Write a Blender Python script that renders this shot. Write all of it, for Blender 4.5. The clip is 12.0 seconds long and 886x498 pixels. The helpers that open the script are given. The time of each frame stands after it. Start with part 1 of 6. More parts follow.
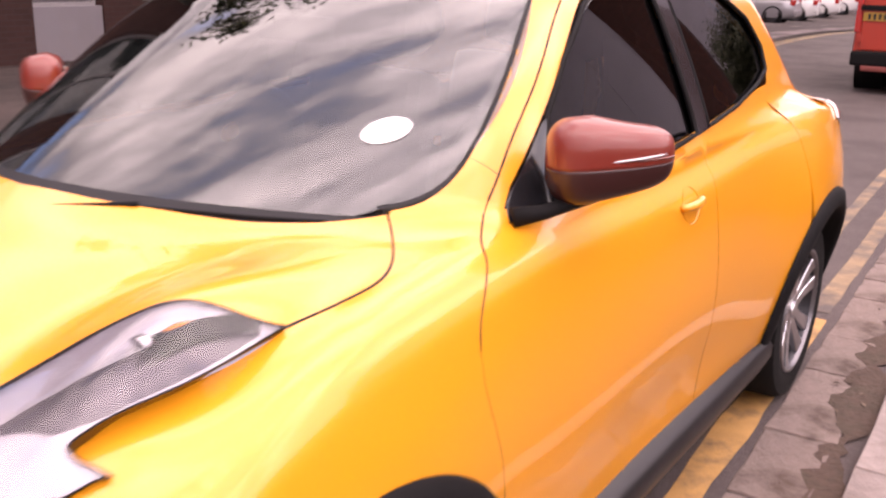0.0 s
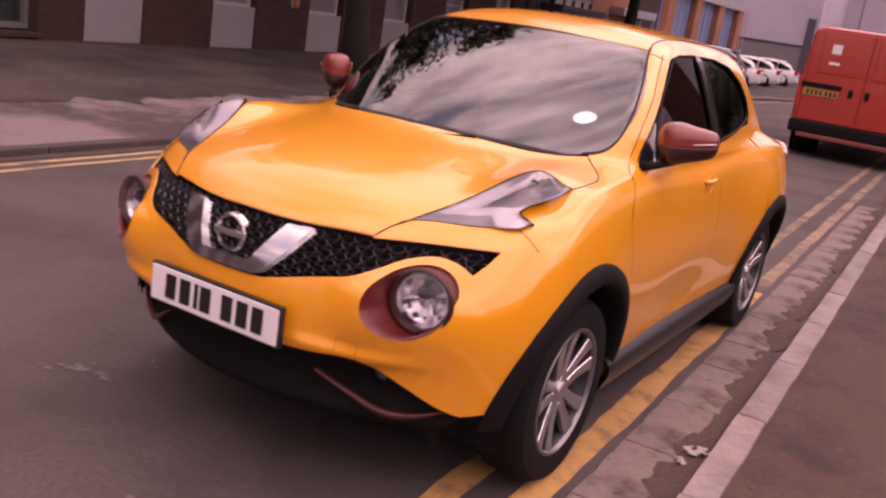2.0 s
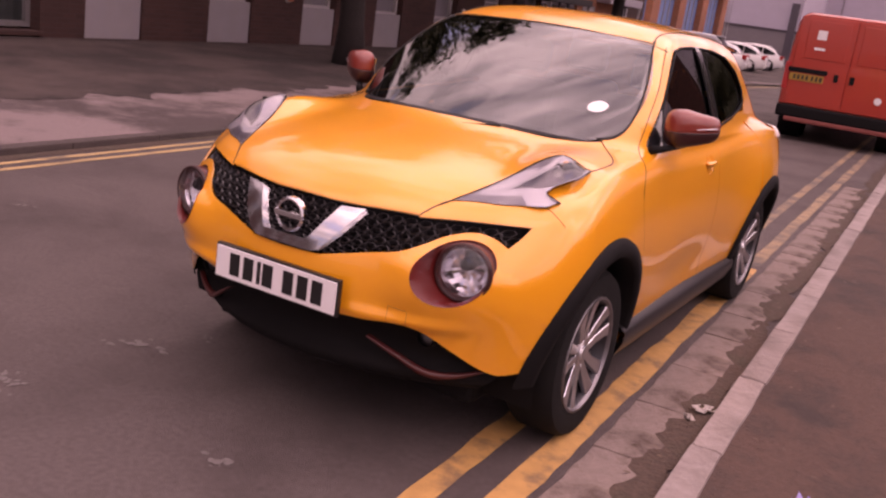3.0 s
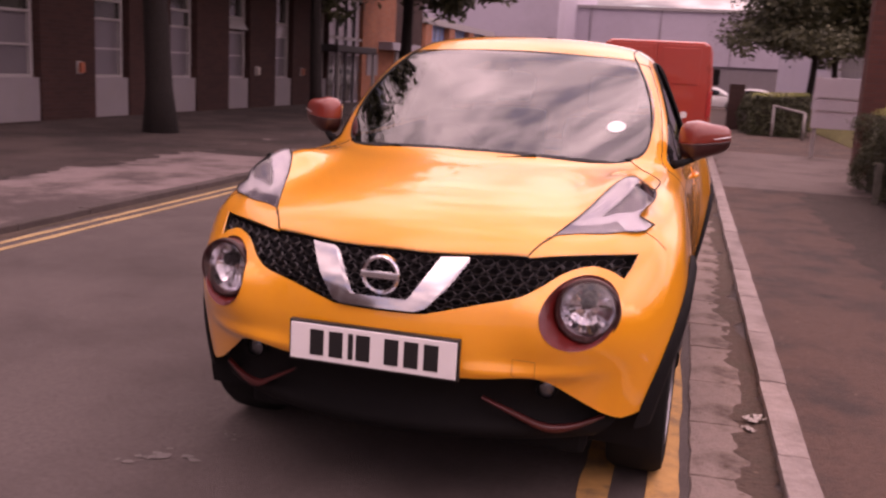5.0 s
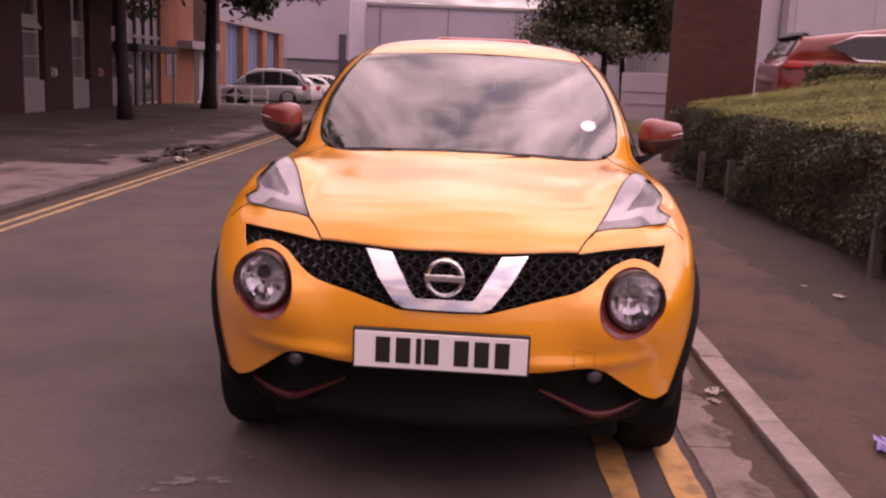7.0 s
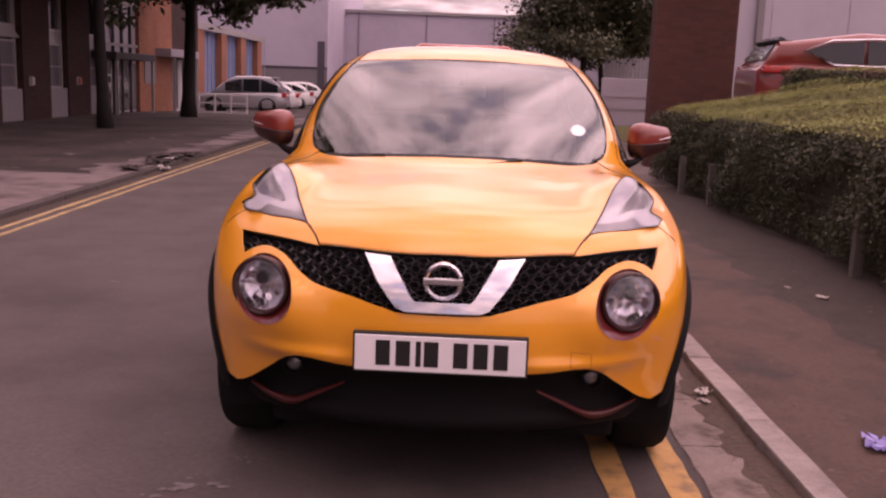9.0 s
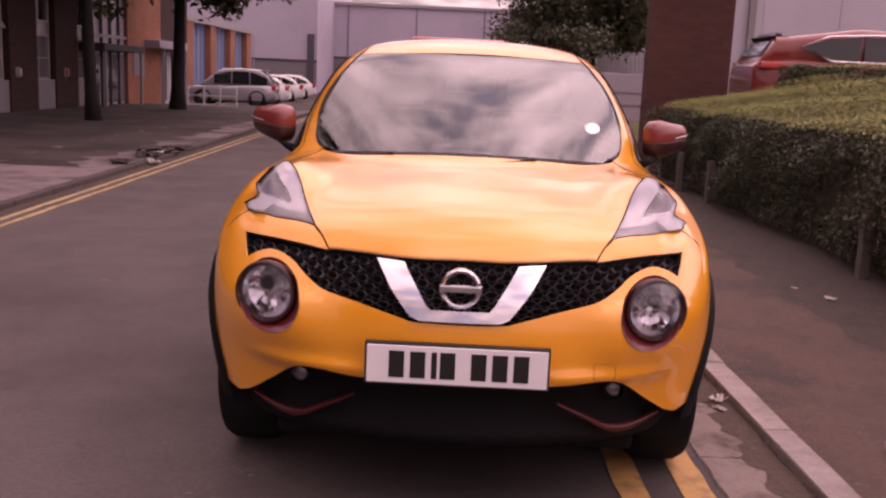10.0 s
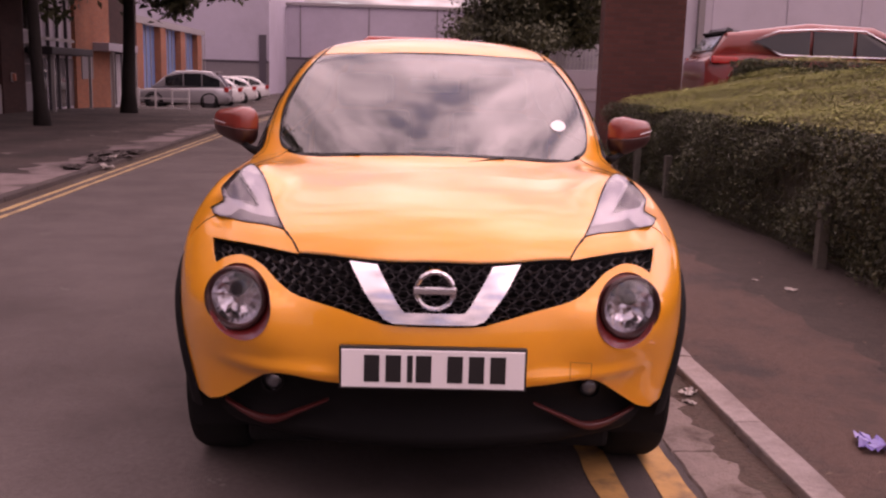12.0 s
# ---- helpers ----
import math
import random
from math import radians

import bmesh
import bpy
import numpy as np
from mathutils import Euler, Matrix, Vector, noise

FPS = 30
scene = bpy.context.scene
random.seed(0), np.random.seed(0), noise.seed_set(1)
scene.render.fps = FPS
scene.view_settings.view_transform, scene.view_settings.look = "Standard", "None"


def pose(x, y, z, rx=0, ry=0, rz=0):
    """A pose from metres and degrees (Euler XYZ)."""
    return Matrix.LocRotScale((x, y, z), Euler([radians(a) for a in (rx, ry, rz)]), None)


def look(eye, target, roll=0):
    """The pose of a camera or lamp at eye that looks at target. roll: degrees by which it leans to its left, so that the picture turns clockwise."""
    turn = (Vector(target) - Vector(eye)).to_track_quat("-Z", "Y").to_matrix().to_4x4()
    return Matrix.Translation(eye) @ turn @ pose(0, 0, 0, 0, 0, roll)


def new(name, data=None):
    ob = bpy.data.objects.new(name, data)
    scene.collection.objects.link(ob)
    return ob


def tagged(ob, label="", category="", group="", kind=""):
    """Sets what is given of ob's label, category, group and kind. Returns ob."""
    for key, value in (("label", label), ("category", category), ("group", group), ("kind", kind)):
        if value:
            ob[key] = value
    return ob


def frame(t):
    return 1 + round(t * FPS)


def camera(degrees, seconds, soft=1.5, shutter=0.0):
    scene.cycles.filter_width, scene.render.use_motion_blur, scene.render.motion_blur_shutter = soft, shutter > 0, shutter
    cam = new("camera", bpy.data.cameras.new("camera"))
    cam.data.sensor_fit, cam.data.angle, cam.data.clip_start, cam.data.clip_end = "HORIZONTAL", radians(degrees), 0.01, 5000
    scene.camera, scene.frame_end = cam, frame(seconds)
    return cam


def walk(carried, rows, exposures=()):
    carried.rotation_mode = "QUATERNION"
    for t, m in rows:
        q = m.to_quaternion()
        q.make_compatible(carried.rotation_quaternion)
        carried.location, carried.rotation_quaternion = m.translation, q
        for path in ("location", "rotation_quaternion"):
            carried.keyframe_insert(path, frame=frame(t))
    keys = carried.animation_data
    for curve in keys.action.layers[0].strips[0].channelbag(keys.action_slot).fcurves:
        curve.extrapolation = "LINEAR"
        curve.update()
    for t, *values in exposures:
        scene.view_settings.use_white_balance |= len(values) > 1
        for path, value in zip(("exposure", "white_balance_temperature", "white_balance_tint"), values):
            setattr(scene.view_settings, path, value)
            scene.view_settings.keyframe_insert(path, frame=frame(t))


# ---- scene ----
# camera: seconds, place, then yaw, pitch (up is plus) and roll in degrees
cam = camera(50.37, 12.0, soft=2.3, shutter=0.4)
PATH = [
    (0, (1.5652, -0.8762, 1.4915), 34.034, -16.600, 1.477),
    (0.5, (1.7255, -1.4746, 1.5275), 33.052, -16.134, 3.152),
    (1, (1.7488, -1.9805, 1.5176), 30.273, -18.159, 6.012),
    (1.5, (1.8336, -2.4318, 1.5410), 29.332, -15.153, 8.903),
    (2, (1.9000, -2.8620, 1.5578), 29.694, -14.773, 8.911),
    (2.5, (1.9622, -3.1355, 1.5869), 29.743, -14.896, 7.740),
    (2.7, (1.9762, -3.1788, 1.5868), 29.760, -15.105, 7.971),
    (4.3, (1.3193, -3.4146, 1.5181), 21.149, -14.932, 5.413),
    (4.5, (1.2330, -3.3908, 1.5110), 20.990, -13.715, 4.210),
    (5, (0.9219, -3.3773, 1.4047), 15.995, -10.945, 3.073),
    (5.5, (0.6232, -3.3553, 1.3826), 11.846, -10.734, 2.498),
    (6, (0.4022, -3.3980, 1.3855), 8.861, -10.984, 3.537),
    (6.5, (0.1927, -3.5487, 1.4014), 3.785, -10.253, 2.529),
    (6.7, (0.1673, -3.5660, 1.3956), 3.424, -10.560, 2.459),
    (8.5, (0.1067, -3.6242, 1.3936), 1.983, -9.952, 2.078),
    (9, (0.0941, -3.6198, 1.3920), 2.014, -10.088, 2.115),
    (9.5, (0.0524, -3.5367, 1.3914), 2.276, -10.088, 2.184),
    (10, (0.0035, -3.4617, 1.3941), 1.280, -10.437, 2.481),
    (10.5, (-0.0252, -3.4451, 1.3910), 0.179, -11.257, 1.416),
    (11, (-0.0338, -3.4339, 1.3924), 0.046, -11.219, 1.519),
    (11.5, (-0.0410, -3.4311, 1.3958), -1.031, -10.342, 1.716),
    (12, (-0.0429, -3.4320, 1.3945), -1.365, -10.414, 1.649),
]


def aim(eye, yaw, pitch, roll):
    a, b = radians(yaw), radians(pitch)
    way = Vector((-math.sin(a) * math.cos(b), math.cos(a) * math.cos(b), math.sin(b)))
    return look(eye, Vector(eye) + way, roll)


TINT = 60
EXPOSURES = [(t, s + 0.42, (8000 if t > 0.1 else 7300) - 25 * t, TINT if t > 0.1 else 38) for t, s in ((0, 0.98), (0.3, 0.72), (0.7, 0.44), (1.2, 0.28), (2.5, 0.19), (4.5, 0.20), (6.0, 0.18), (6.6, 0.08), (12, 0.03))]
walk(cam, [(t, aim(e, y, p, r)) for t, e, y, p, r in PATH], EXPOSURES)

# world: a bright, mostly clouded sky over a weak, soft sun
SUN_UP, SUN_ROUND = 62, 70
world = bpy.data.worlds.new("world")
scene.world = world
world.use_nodes = True
wn, wl = world.node_tree.nodes, world.node_tree.links
wn.clear()
w_out, w_bg = wn.new("ShaderNodeOutputWorld"), wn.new("ShaderNodeBackground")
w_sky = wn.new("ShaderNodeTexSky")
w_sky.sky_type, w_sky.sun_disc = "NISHITA", False
w_sky.sun_elevation, w_sky.sun_rotation = radians(SUN_UP), radians(SUN_ROUND)
w_co, w_map = wn.new("ShaderNodeTexCoord"), wn.new("ShaderNodeMapping")
w_map.inputs["Scale"].default_value = (1.3, 1.5, 1.4)
w_map.inputs["Location"].default_value = (-2.051, -0.043, 4.877)
w_noise, w_ramp, w_mix = wn.new("ShaderNodeTexNoise"), wn.new("ShaderNodeValToRGB"), wn.new("ShaderNodeMix")
w_noise.inputs["Scale"].default_value, w_noise.inputs["Detail"].default_value, w_noise.inputs["Roughness"].default_value = 2.3, 7, 0.52
w_ramp.color_ramp.elements[0].position, w_ramp.color_ramp.elements[1].position = 0.34, 0.46
w_cloud = wn.new("ShaderNodeValToRGB")
w_cloud.color_ramp.elements[0].position, w_cloud.color_ramp.elements[1].position = 0.41, 0.66
w_cloud.color_ramp.elements[0].color, w_cloud.color_ramp.elements[1].color = (3.3, 3.5, 3.9, 1), (14.6, 14.3, 14.1, 1)
w_mix.data_type = "RGBA"
w_bg.inputs["Strength"].default_value = 0.15
w_sep, w_up, w_div, w_dim = wn.new("ShaderNodeSeparateXYZ"), wn.new("ShaderNodeMath"), wn.new("ShaderNodeVectorMath"), wn.new("ShaderNodeMapRange")
w_comb, w_mul = wn.new("ShaderNodeCombineXYZ"), wn.new("ShaderNodeMix")
w_up.operation, w_div.operation = "ADD", "DIVIDE"
w_up.inputs[1].default_value = 0.22
w_dim.inputs["From Max"].default_value = 0.85
w_dim.inputs["To Min"].default_value, w_dim.inputs["To Max"].default_value = 0.72, 0.88
w_mul.data_type, w_mul.blend_type = "RGBA", "MULTIPLY"
w_mul.inputs["Factor"].default_value = 1.0
wl.new(w_co.outputs["Generated"], w_sep.inputs[0])
wl.new(w_sep.outputs["Z"], w_up.inputs[0])
wl.new(w_sep.outputs["Z"], w_dim.inputs["Value"])
for q in "XYZ":
    wl.new(w_up.outputs[0], w_comb.inputs[q])
wl.new(w_co.outputs["Generated"], w_div.inputs[0])
wl.new(w_comb.outputs[0], w_div.inputs[1])
wl.new(w_div.outputs[0], w_map.inputs["Vector"])
wl.new(w_map.outputs["Vector"], w_noise.inputs["Vector"])
wl.new(w_noise.outputs["Fac"], w_ramp.inputs["Fac"])
wl.new(w_noise.outputs["Fac"], w_cloud.inputs["Fac"])
wl.new(w_ramp.outputs["Color"], w_mix.inputs["Factor"])
wl.new(w_sky.outputs["Color"], w_mix.inputs["A"])
wl.new(w_cloud.outputs["Color"], w_mul.inputs["A"])
w_dot, w_near, w_lit = wn.new("ShaderNodeVectorMath"), wn.new("ShaderNodeMapRange"), wn.new("ShaderNodeMath")
w_dot.operation, w_lit.operation = "DOT_PRODUCT", "MULTIPLY"
w_dot.inputs[1].default_value = (math.sin(radians(SUN_ROUND)) * math.cos(radians(SUN_UP)), math.cos(radians(SUN_ROUND)) * math.cos(radians(SUN_UP)), math.sin(radians(SUN_UP)))
w_near.inputs["From Min"].default_value, w_near.inputs["From Max"].default_value = 0.14, 0.95
w_near.inputs["To Min"].default_value, w_near.inputs["To Max"].default_value = 0.40, 1.30
wl.new(w_co.outputs["Generated"], w_dot.inputs[0])
wl.new(w_dot.outputs["Value"], w_near.inputs["Value"])
wl.new(w_near.outputs["Result"], w_lit.inputs[0])
wl.new(w_dim.outputs["Result"], w_lit.inputs[1])
wl.new(w_lit.outputs[0], w_mul.inputs["B"])
wl.new(w_mul.outputs["Result"], w_mix.inputs["B"])
wl.new(w_mix.outputs["Result"], w_bg.inputs["Color"])
wl.new(w_bg.outputs["Background"], w_out.inputs["Surface"])
sun = new("sun", bpy.data.lights.new("sun", "SUN"))
sun.data.energy, sun.data.angle, sun.data.color = 0.6, radians(170), (1, 0.95, 0.88)
sun.matrix_world = pose(0, 0, 20, 90 - SUN_UP, 0, 180 - SUN_ROUND)

# ---- materials ----
MATS = {}


def mat(name, color, rough=0.6, metal=0.0, var=0.12, scale=8.0, bump=0.0, bscale=60.0, coat=0.0, coat_rough=0.04,
        stain=0.0, stain_scale=0.7, stain_color=(0.05, 0.045, 0.04), stain_at=(0.48, 0.68), spec=0.5, rand=0.0):
    """A surface with grain at one scale, stains at another, and fine relief."""
    if name in MATS:
        return MATS[name]
    m = bpy.data.materials.new(name)
    MATS[name] = m
    m.use_nodes = True
    n, l = m.node_tree.nodes, m.node_tree.links
    b = n["Principled BSDF"]
    b.inputs["Roughness"].default_value, b.inputs["Metallic"].default_value = rough, metal
    b.inputs["Coat Weight"].default_value, b.inputs["Coat Roughness"].default_value = coat, coat_rough
    b.inputs["Specular IOR Level"].default_value = spec
    co = n.new("ShaderNodeTexCoord")
    src = co.outputs["Object"]
    last = None
    if var > 0 or stain > 0:
        no = n.new("ShaderNodeTexNoise")
        no.inputs["Scale"].default_value, no.inputs["Detail"].default_value = scale, 6
        l.new(src, no.inputs["Vector"])
        mx = n.new("ShaderNodeMix")
        mx.data_type = "RGBA"
        mx.inputs["A"].default_value = (*[c * (1 - var) for c in color], 1)
        mx.inputs["B"].default_value = (*[min(c * (1 + var), 1) for c in color], 1)
        l.new(no.outputs["Fac"], mx.inputs["Factor"])
        last = mx.outputs["Result"]
        if stain > 0:
            ns = n.new("ShaderNodeTexNoise")
            ns.inputs["Scale"].default_value, ns.inputs["Detail"].default_value, ns.inputs["Roughness"].default_value = stain_scale, 8, 0.65
            l.new(src, ns.inputs["Vector"])
            rp = n.new("ShaderNodeMapRange")
            rp.inputs["From Min"].default_value, rp.inputs["From Max"].default_value = stain_at
            rp.inputs["To Max"].default_value = stain
            l.new(ns.outputs["Fac"], rp.inputs["Value"])
            m2 = n.new("ShaderNodeMix")
            m2.data_type = "RGBA"
            m2.inputs["B"].default_value = (*stain_color, 1)
            l.new(last, m2.inputs["A"])
            l.new(rp.outputs["Result"], m2.inputs["Factor"])
            last = m2.outputs["Result"]
        if rand > 0:
            oi = n.new("ShaderNodeObjectInfo")
            rr = n.new("ShaderNodeMapRange")
            rr.inputs["To Min"].default_value, rr.inputs["To Max"].default_value = 1 - rand, 1 + rand
            l.new(oi.outputs["Random"], rr.inputs["Value"])
            hs = n.new("ShaderNodeHueSaturation")
            l.new(rr.outputs["Result"], hs.inputs["Value"])
            l.new(last, hs.inputs["Color"])
            last = hs.outputs["Color"]
        l.new(last, b.inputs["Base Color"])
    else:
        b.inputs["Base Color"].default_value = (*color, 1)
    if bump > 0:
        nb = n.new("ShaderNodeTexNoise")
        nb.inputs["Scale"].default_value, nb.inputs["Detail"].default_value = bscale, 4
        l.new(src, nb.inputs["Vector"])
        bp = n.new("ShaderNodeBump")
        bp.inputs["Strength"].default_value, bp.inputs["Distance"].default_value = bump, 0.02
        l.new(nb.outputs["Fac"], bp.inputs["Height"])
        l.new(bp.outputs["Normal"], b.inputs["Normal"])
    return m


def glass(name, tint, rough=0.0, ior=1.5):
    """Glass whose body takes away light by its tint."""
    if name in MATS:
        return MATS[name]
    m = mat(name, tint, rough, var=0)
    b = m.node_tree.nodes["Principled BSDF"]
    b.inputs["Transmission Weight"].default_value, b.inputs["IOR"].default_value = 1.0, ior
    return m


def brick_mat(name, color, mortar, size=(0.225, 0.075), var=0.35, rough=0.9):
    """Brickwork too far off for single bricks: courses and joints in colour and relief, in x/y along the wall."""
    m = bpy.data.materials.new(name)
    MATS[name] = m
    m.use_nodes = True
    n, l = m.node_tree.nodes, m.node_tree.links
    b = n["Principled BSDF"]
    b.inputs["Roughness"].default_value = rough
    co, sp, ad, cb = n.new("ShaderNodeTexCoord"), n.new("ShaderNodeSeparateXYZ"), n.new("ShaderNodeMath"), n.new("ShaderNodeCombineXYZ")
    l.new(co.outputs["Object"], sp.inputs[0])
    l.new(sp.outputs["X"], ad.inputs[0])
    l.new(sp.outputs["Y"], ad.inputs[1])
    l.new(ad.outputs[0], cb.inputs["X"])
    l.new(sp.outputs["Z"], cb.inputs["Y"])
    br = n.new("ShaderNodeTexBrick")
    br.inputs["Scale"].default_value = 1
    br.inputs["Brick Width"].default_value, br.inputs["Row Height"].default_value = size
    br.inputs["Mortar Size"].default_value = 0.006
    br.inputs["Color1"].default_value = (*[c * (1 - var) for c in color], 1)
    br.inputs["Color2"].default_value = (*[c * (1 + var) for c in color], 1)
    br.inputs["Mortar"].default_value = (*mortar, 1)
    l.new(cb.outputs[0], br.inputs["Vector"])
    no = n.new("ShaderNodeTexNoise")
    no.inputs["Scale"].default_value, no.inputs["Detail"].default_value = 0.9, 7
    l.new(co.outputs["Object"], no.inputs["Vector"])
    mx = n.new("ShaderNodeMix")
    mx.data_type, mx.blend_type = "RGBA", "MULTIPLY"
    mr = n.new("ShaderNodeMapRange")
    mr.inputs["To Min"].default_value, mr.inputs["To Max"].default_value = 0.55, 1.25
    l.new(no.outputs["Fac"], mr.inputs["Value"])
    mx.inputs["Factor"].default_value = 1
    l.new(br.outputs["Color"], mx.inputs["A"])
    l.new(mr.outputs["Result"], mx.inputs["B"])
    l.new(mx.outputs["Result"], b.inputs["Base Color"])
    bp = n.new("ShaderNodeBump")
    bp.inputs["Strength"].default_value, bp.inputs["Distance"].default_value = 0.5, 0.008
    bp.invert = True
    l.new(br.outputs["Fac"], bp.inputs["Height"])
    l.new(bp.outputs["Normal"], b.inputs["Normal"])
    return m


PAINT = mat("yellow_paint", (0.88, 0.338, 0.014), 0.32, 0.0, var=0.02, scale=3, coat=1.0, coat_rough=0.03, spec=0.5)
BLACK = mat("black_plastic", (0.0065, 0.006, 0.0065), 0.75, var=0.2, scale=30, bump=0.05, bscale=400, spec=0.16)
BORDER = mat("screen_print", (0.012, 0.011, 0.013), 0.5, var=0.1, spec=0.3)
GLOSSBLACK = mat("gloss_black", (0.012, 0.012, 0.014), 0.15, var=0.1, coat=0.6)
SEAM = mat("seam_rubber", (0.01, 0.009, 0.008), 0.8, var=0.1)
CHROME = mat("chrome", (0.72, 0.70, 0.73), 0.13, 1.0, var=0.03, scale=20)
SATIN = mat("satin_silver", (0.62, 0.62, 0.64), 0.28, 1.0, var=0.05, scale=30)
DARKMETAL = mat("dark_alloy", (0.05, 0.05, 0.055), 0.4, 0.8, var=0.1)
MIRRORRED = mat("red_gloss_trim", (0.20, 0.025, 0.015), 0.35, var=0.05, coat=0.7)
RUBBER = mat("tyre_rubber", (0.010, 0.0095, 0.0095), 0.9, spec=0.18, var=0.25, scale=25, bump=0.2, bscale=150)
PLATEWHITE = mat("plate_white", (0.78, 0.76, 0.77), 0.35, var=0.04)
PLATEBLACK = mat("plate_black", (0.012, 0.012, 0.013), 0.4, var=0.1)
CABIN = mat("cabin_fabric", (0.025, 0.024, 0.026), 0.9, var=0.3, scale=40)
SCREEN = glass("windscreen_glass", (0.22, 0.23, 0.24), 0.0, 1.86)
SIDEGLASS = glass("tinted_side_glass", (0.016, 0.016, 0.018))
LENS = glass("lamp_lens", (0.90, 0.89, 0.92), 0.0, 1.6)


# ---- mesh helpers ----
def mesh_of(name, verts, faces, material=None, smooth=False, normals=None):
    me = bpy.data.meshes.new(name)
    me.from_pydata([tuple(map(float, v)) for v in verts], [], [tuple(map(int, f)) for f in faces])
    me.validate()
    if smooth:
        me.shade_smooth()
    if normals is not None and len(me.vertices) == len(normals):
        me.normals_split_custom_set_from_vertices([tuple(map(float, v)) for v in normals])
    if material:
        me.materials.append(material)
    return me


def thing(name, label, category, m=None, group="", kind=""):
    ob = new(name)
    ob.empty_display_size = 0.1
    if m is not None:
        ob.matrix_world = m
    return tagged(ob, label, category, group, kind)


def part(name, data, material=None, parent=None, label="", smooth=False):
    """One mesh object (from a bmesh or a mesh) under a thing or a part, in the thing's own coordinates."""
    if isinstance(data, bmesh.types.BMesh):
        me = bpy.data.meshes.new(name)
        data.to_mesh(me)
        data.free()
        if smooth:
            me.shade_smooth()
    else:
        me = data
    if material and not me.materials:
        me.materials.append(material)
    ob = new(name, me)
    if parent is not None:
        ob.parent = parent
    return tagged(ob, label) if label else ob


def whole(name, data, material, label, category, kind="", group="", smooth=False):
    ob = part(name, data, material, None, "", smooth)
    return tagged(ob, label, category, group, kind)


def add_box(bm, x0, x1, y0, y1, z0, z1, m=None, bevel=0.0):
    vs = bmesh.ops.create_cube(bm, size=1, matrix=Matrix.LocRotScale(((x0 + x1) / 2, (y0 + y1) / 2, (z0 + z1) / 2), None, (abs(x1 - x0), abs(y1 - y0), abs(z1 - z0))))["verts"]
    if bevel > 0:
        es = list({e for v in vs for e in v.link_edges})
        r = bmesh.ops.bevel(bm, geom=es, offset=bevel, segments=2, affect="EDGES", profile=0.6)
        vs = list({v for f in r["faces"] for v in f.verts} | {v for v in vs if v.is_valid})
    if m is not None:
        bmesh.ops.transform(bm, matrix=m, verts=vs)
    return vs


def box(x0, x1, y0, y1, z0, z1, m=None, bevel=0.0):
    bm = bmesh.new()
    add_box(bm, x0, x1, y0, y1, z0, z1, m, bevel)
    return bm


def lathe(profile, axis="x", n=48, name="lathe", material=None, closed=False):
    """A turned mesh: profile of (along, radius) round the axis."""
    vs, fs = [], []
    k = len(profile)
    for i in range(n):
        a = 2 * math.pi * i / n
        for s, r in profile:
            c, d = r * math.cos(a), r * math.sin(a)
            vs.append({"x": (s, c, d), "y": (c, s, d), "z": (c, d, s)}[axis])
    for i in range(n):
        j = (i + 1) % n
        for q in range(k if closed else k - 1):
            w = (q + 1) % k
            fs.append((i * k + q, i * k + w, j * k + w, j * k + q))
    bmt = bmesh.new()
    me = mesh_of(name, vs, fs, None)
    bmt.from_mesh(me)
    bmesh.ops.remove_doubles(bmt, verts=bmt.verts, dist=1e-5)
    bmesh.ops.recalc_face_normals(bmt, faces=bmt.faces)
    bmt.to_mesh(me)
    bmt.free()
    me.shade_smooth()
    me.set_sharp_from_angle(angle=radians(35))
    if material:
        me.materials.append(material)
    return me


def tube(points, radius, name="tube", material=None, sides=6, closed=False):
    """A round bar along points; radius: one number or one a point."""
    pts = [Vector(p) for p in points]
    n = len(pts)
    rad = radius if hasattr(radius, "__len__") else [radius] * n
    vs, fs = [], []
    up = Vector((0.13, 0.31, 0.94))
    for i, p in enumerate(pts):
        a, b = (pts[i - 1], pts[(i + 1) % n]) if closed else (pts[max(i - 1, 0)], pts[min(i + 1, n - 1)])
        d = (b - a).normalized()
        s = d.cross(up)
        if s.length < 1e-3:
            s = d.cross(Vector((1, 0, 0)))
        s.normalize()
        t = s.cross(d)
        for q in range(sides):
            g = 2 * math.pi * q / sides
            vs.append(p + (s * math.cos(g) + t * math.sin(g)) * rad[i])
    for i in range(n if closed else n - 1):
        for q in range(sides):
            w, j = (q + 1) % sides, (i + 1) % n
            fs.append((i * sides + q, i * sides + w, j * sides + w, j * sides + q))
    if not closed:
        fs += [tuple(range(sides))[::-1], tuple((n - 1) * sides + q for q in range(sides))]
    me = mesh_of(name, vs, fs, material, smooth=True)
    return me


def mirrored(me):
    """A copy of a mesh on the other side of x = 0."""
    m2 = me.copy()
    m2.transform(Matrix.Diagonal((-1, 1, 1, 1)))
    m2.flip_normals()
    return m2


ROAD = pose(0, 0, 0, 0, 0, 2.2)  # the street's own axes, a little turned from the car's



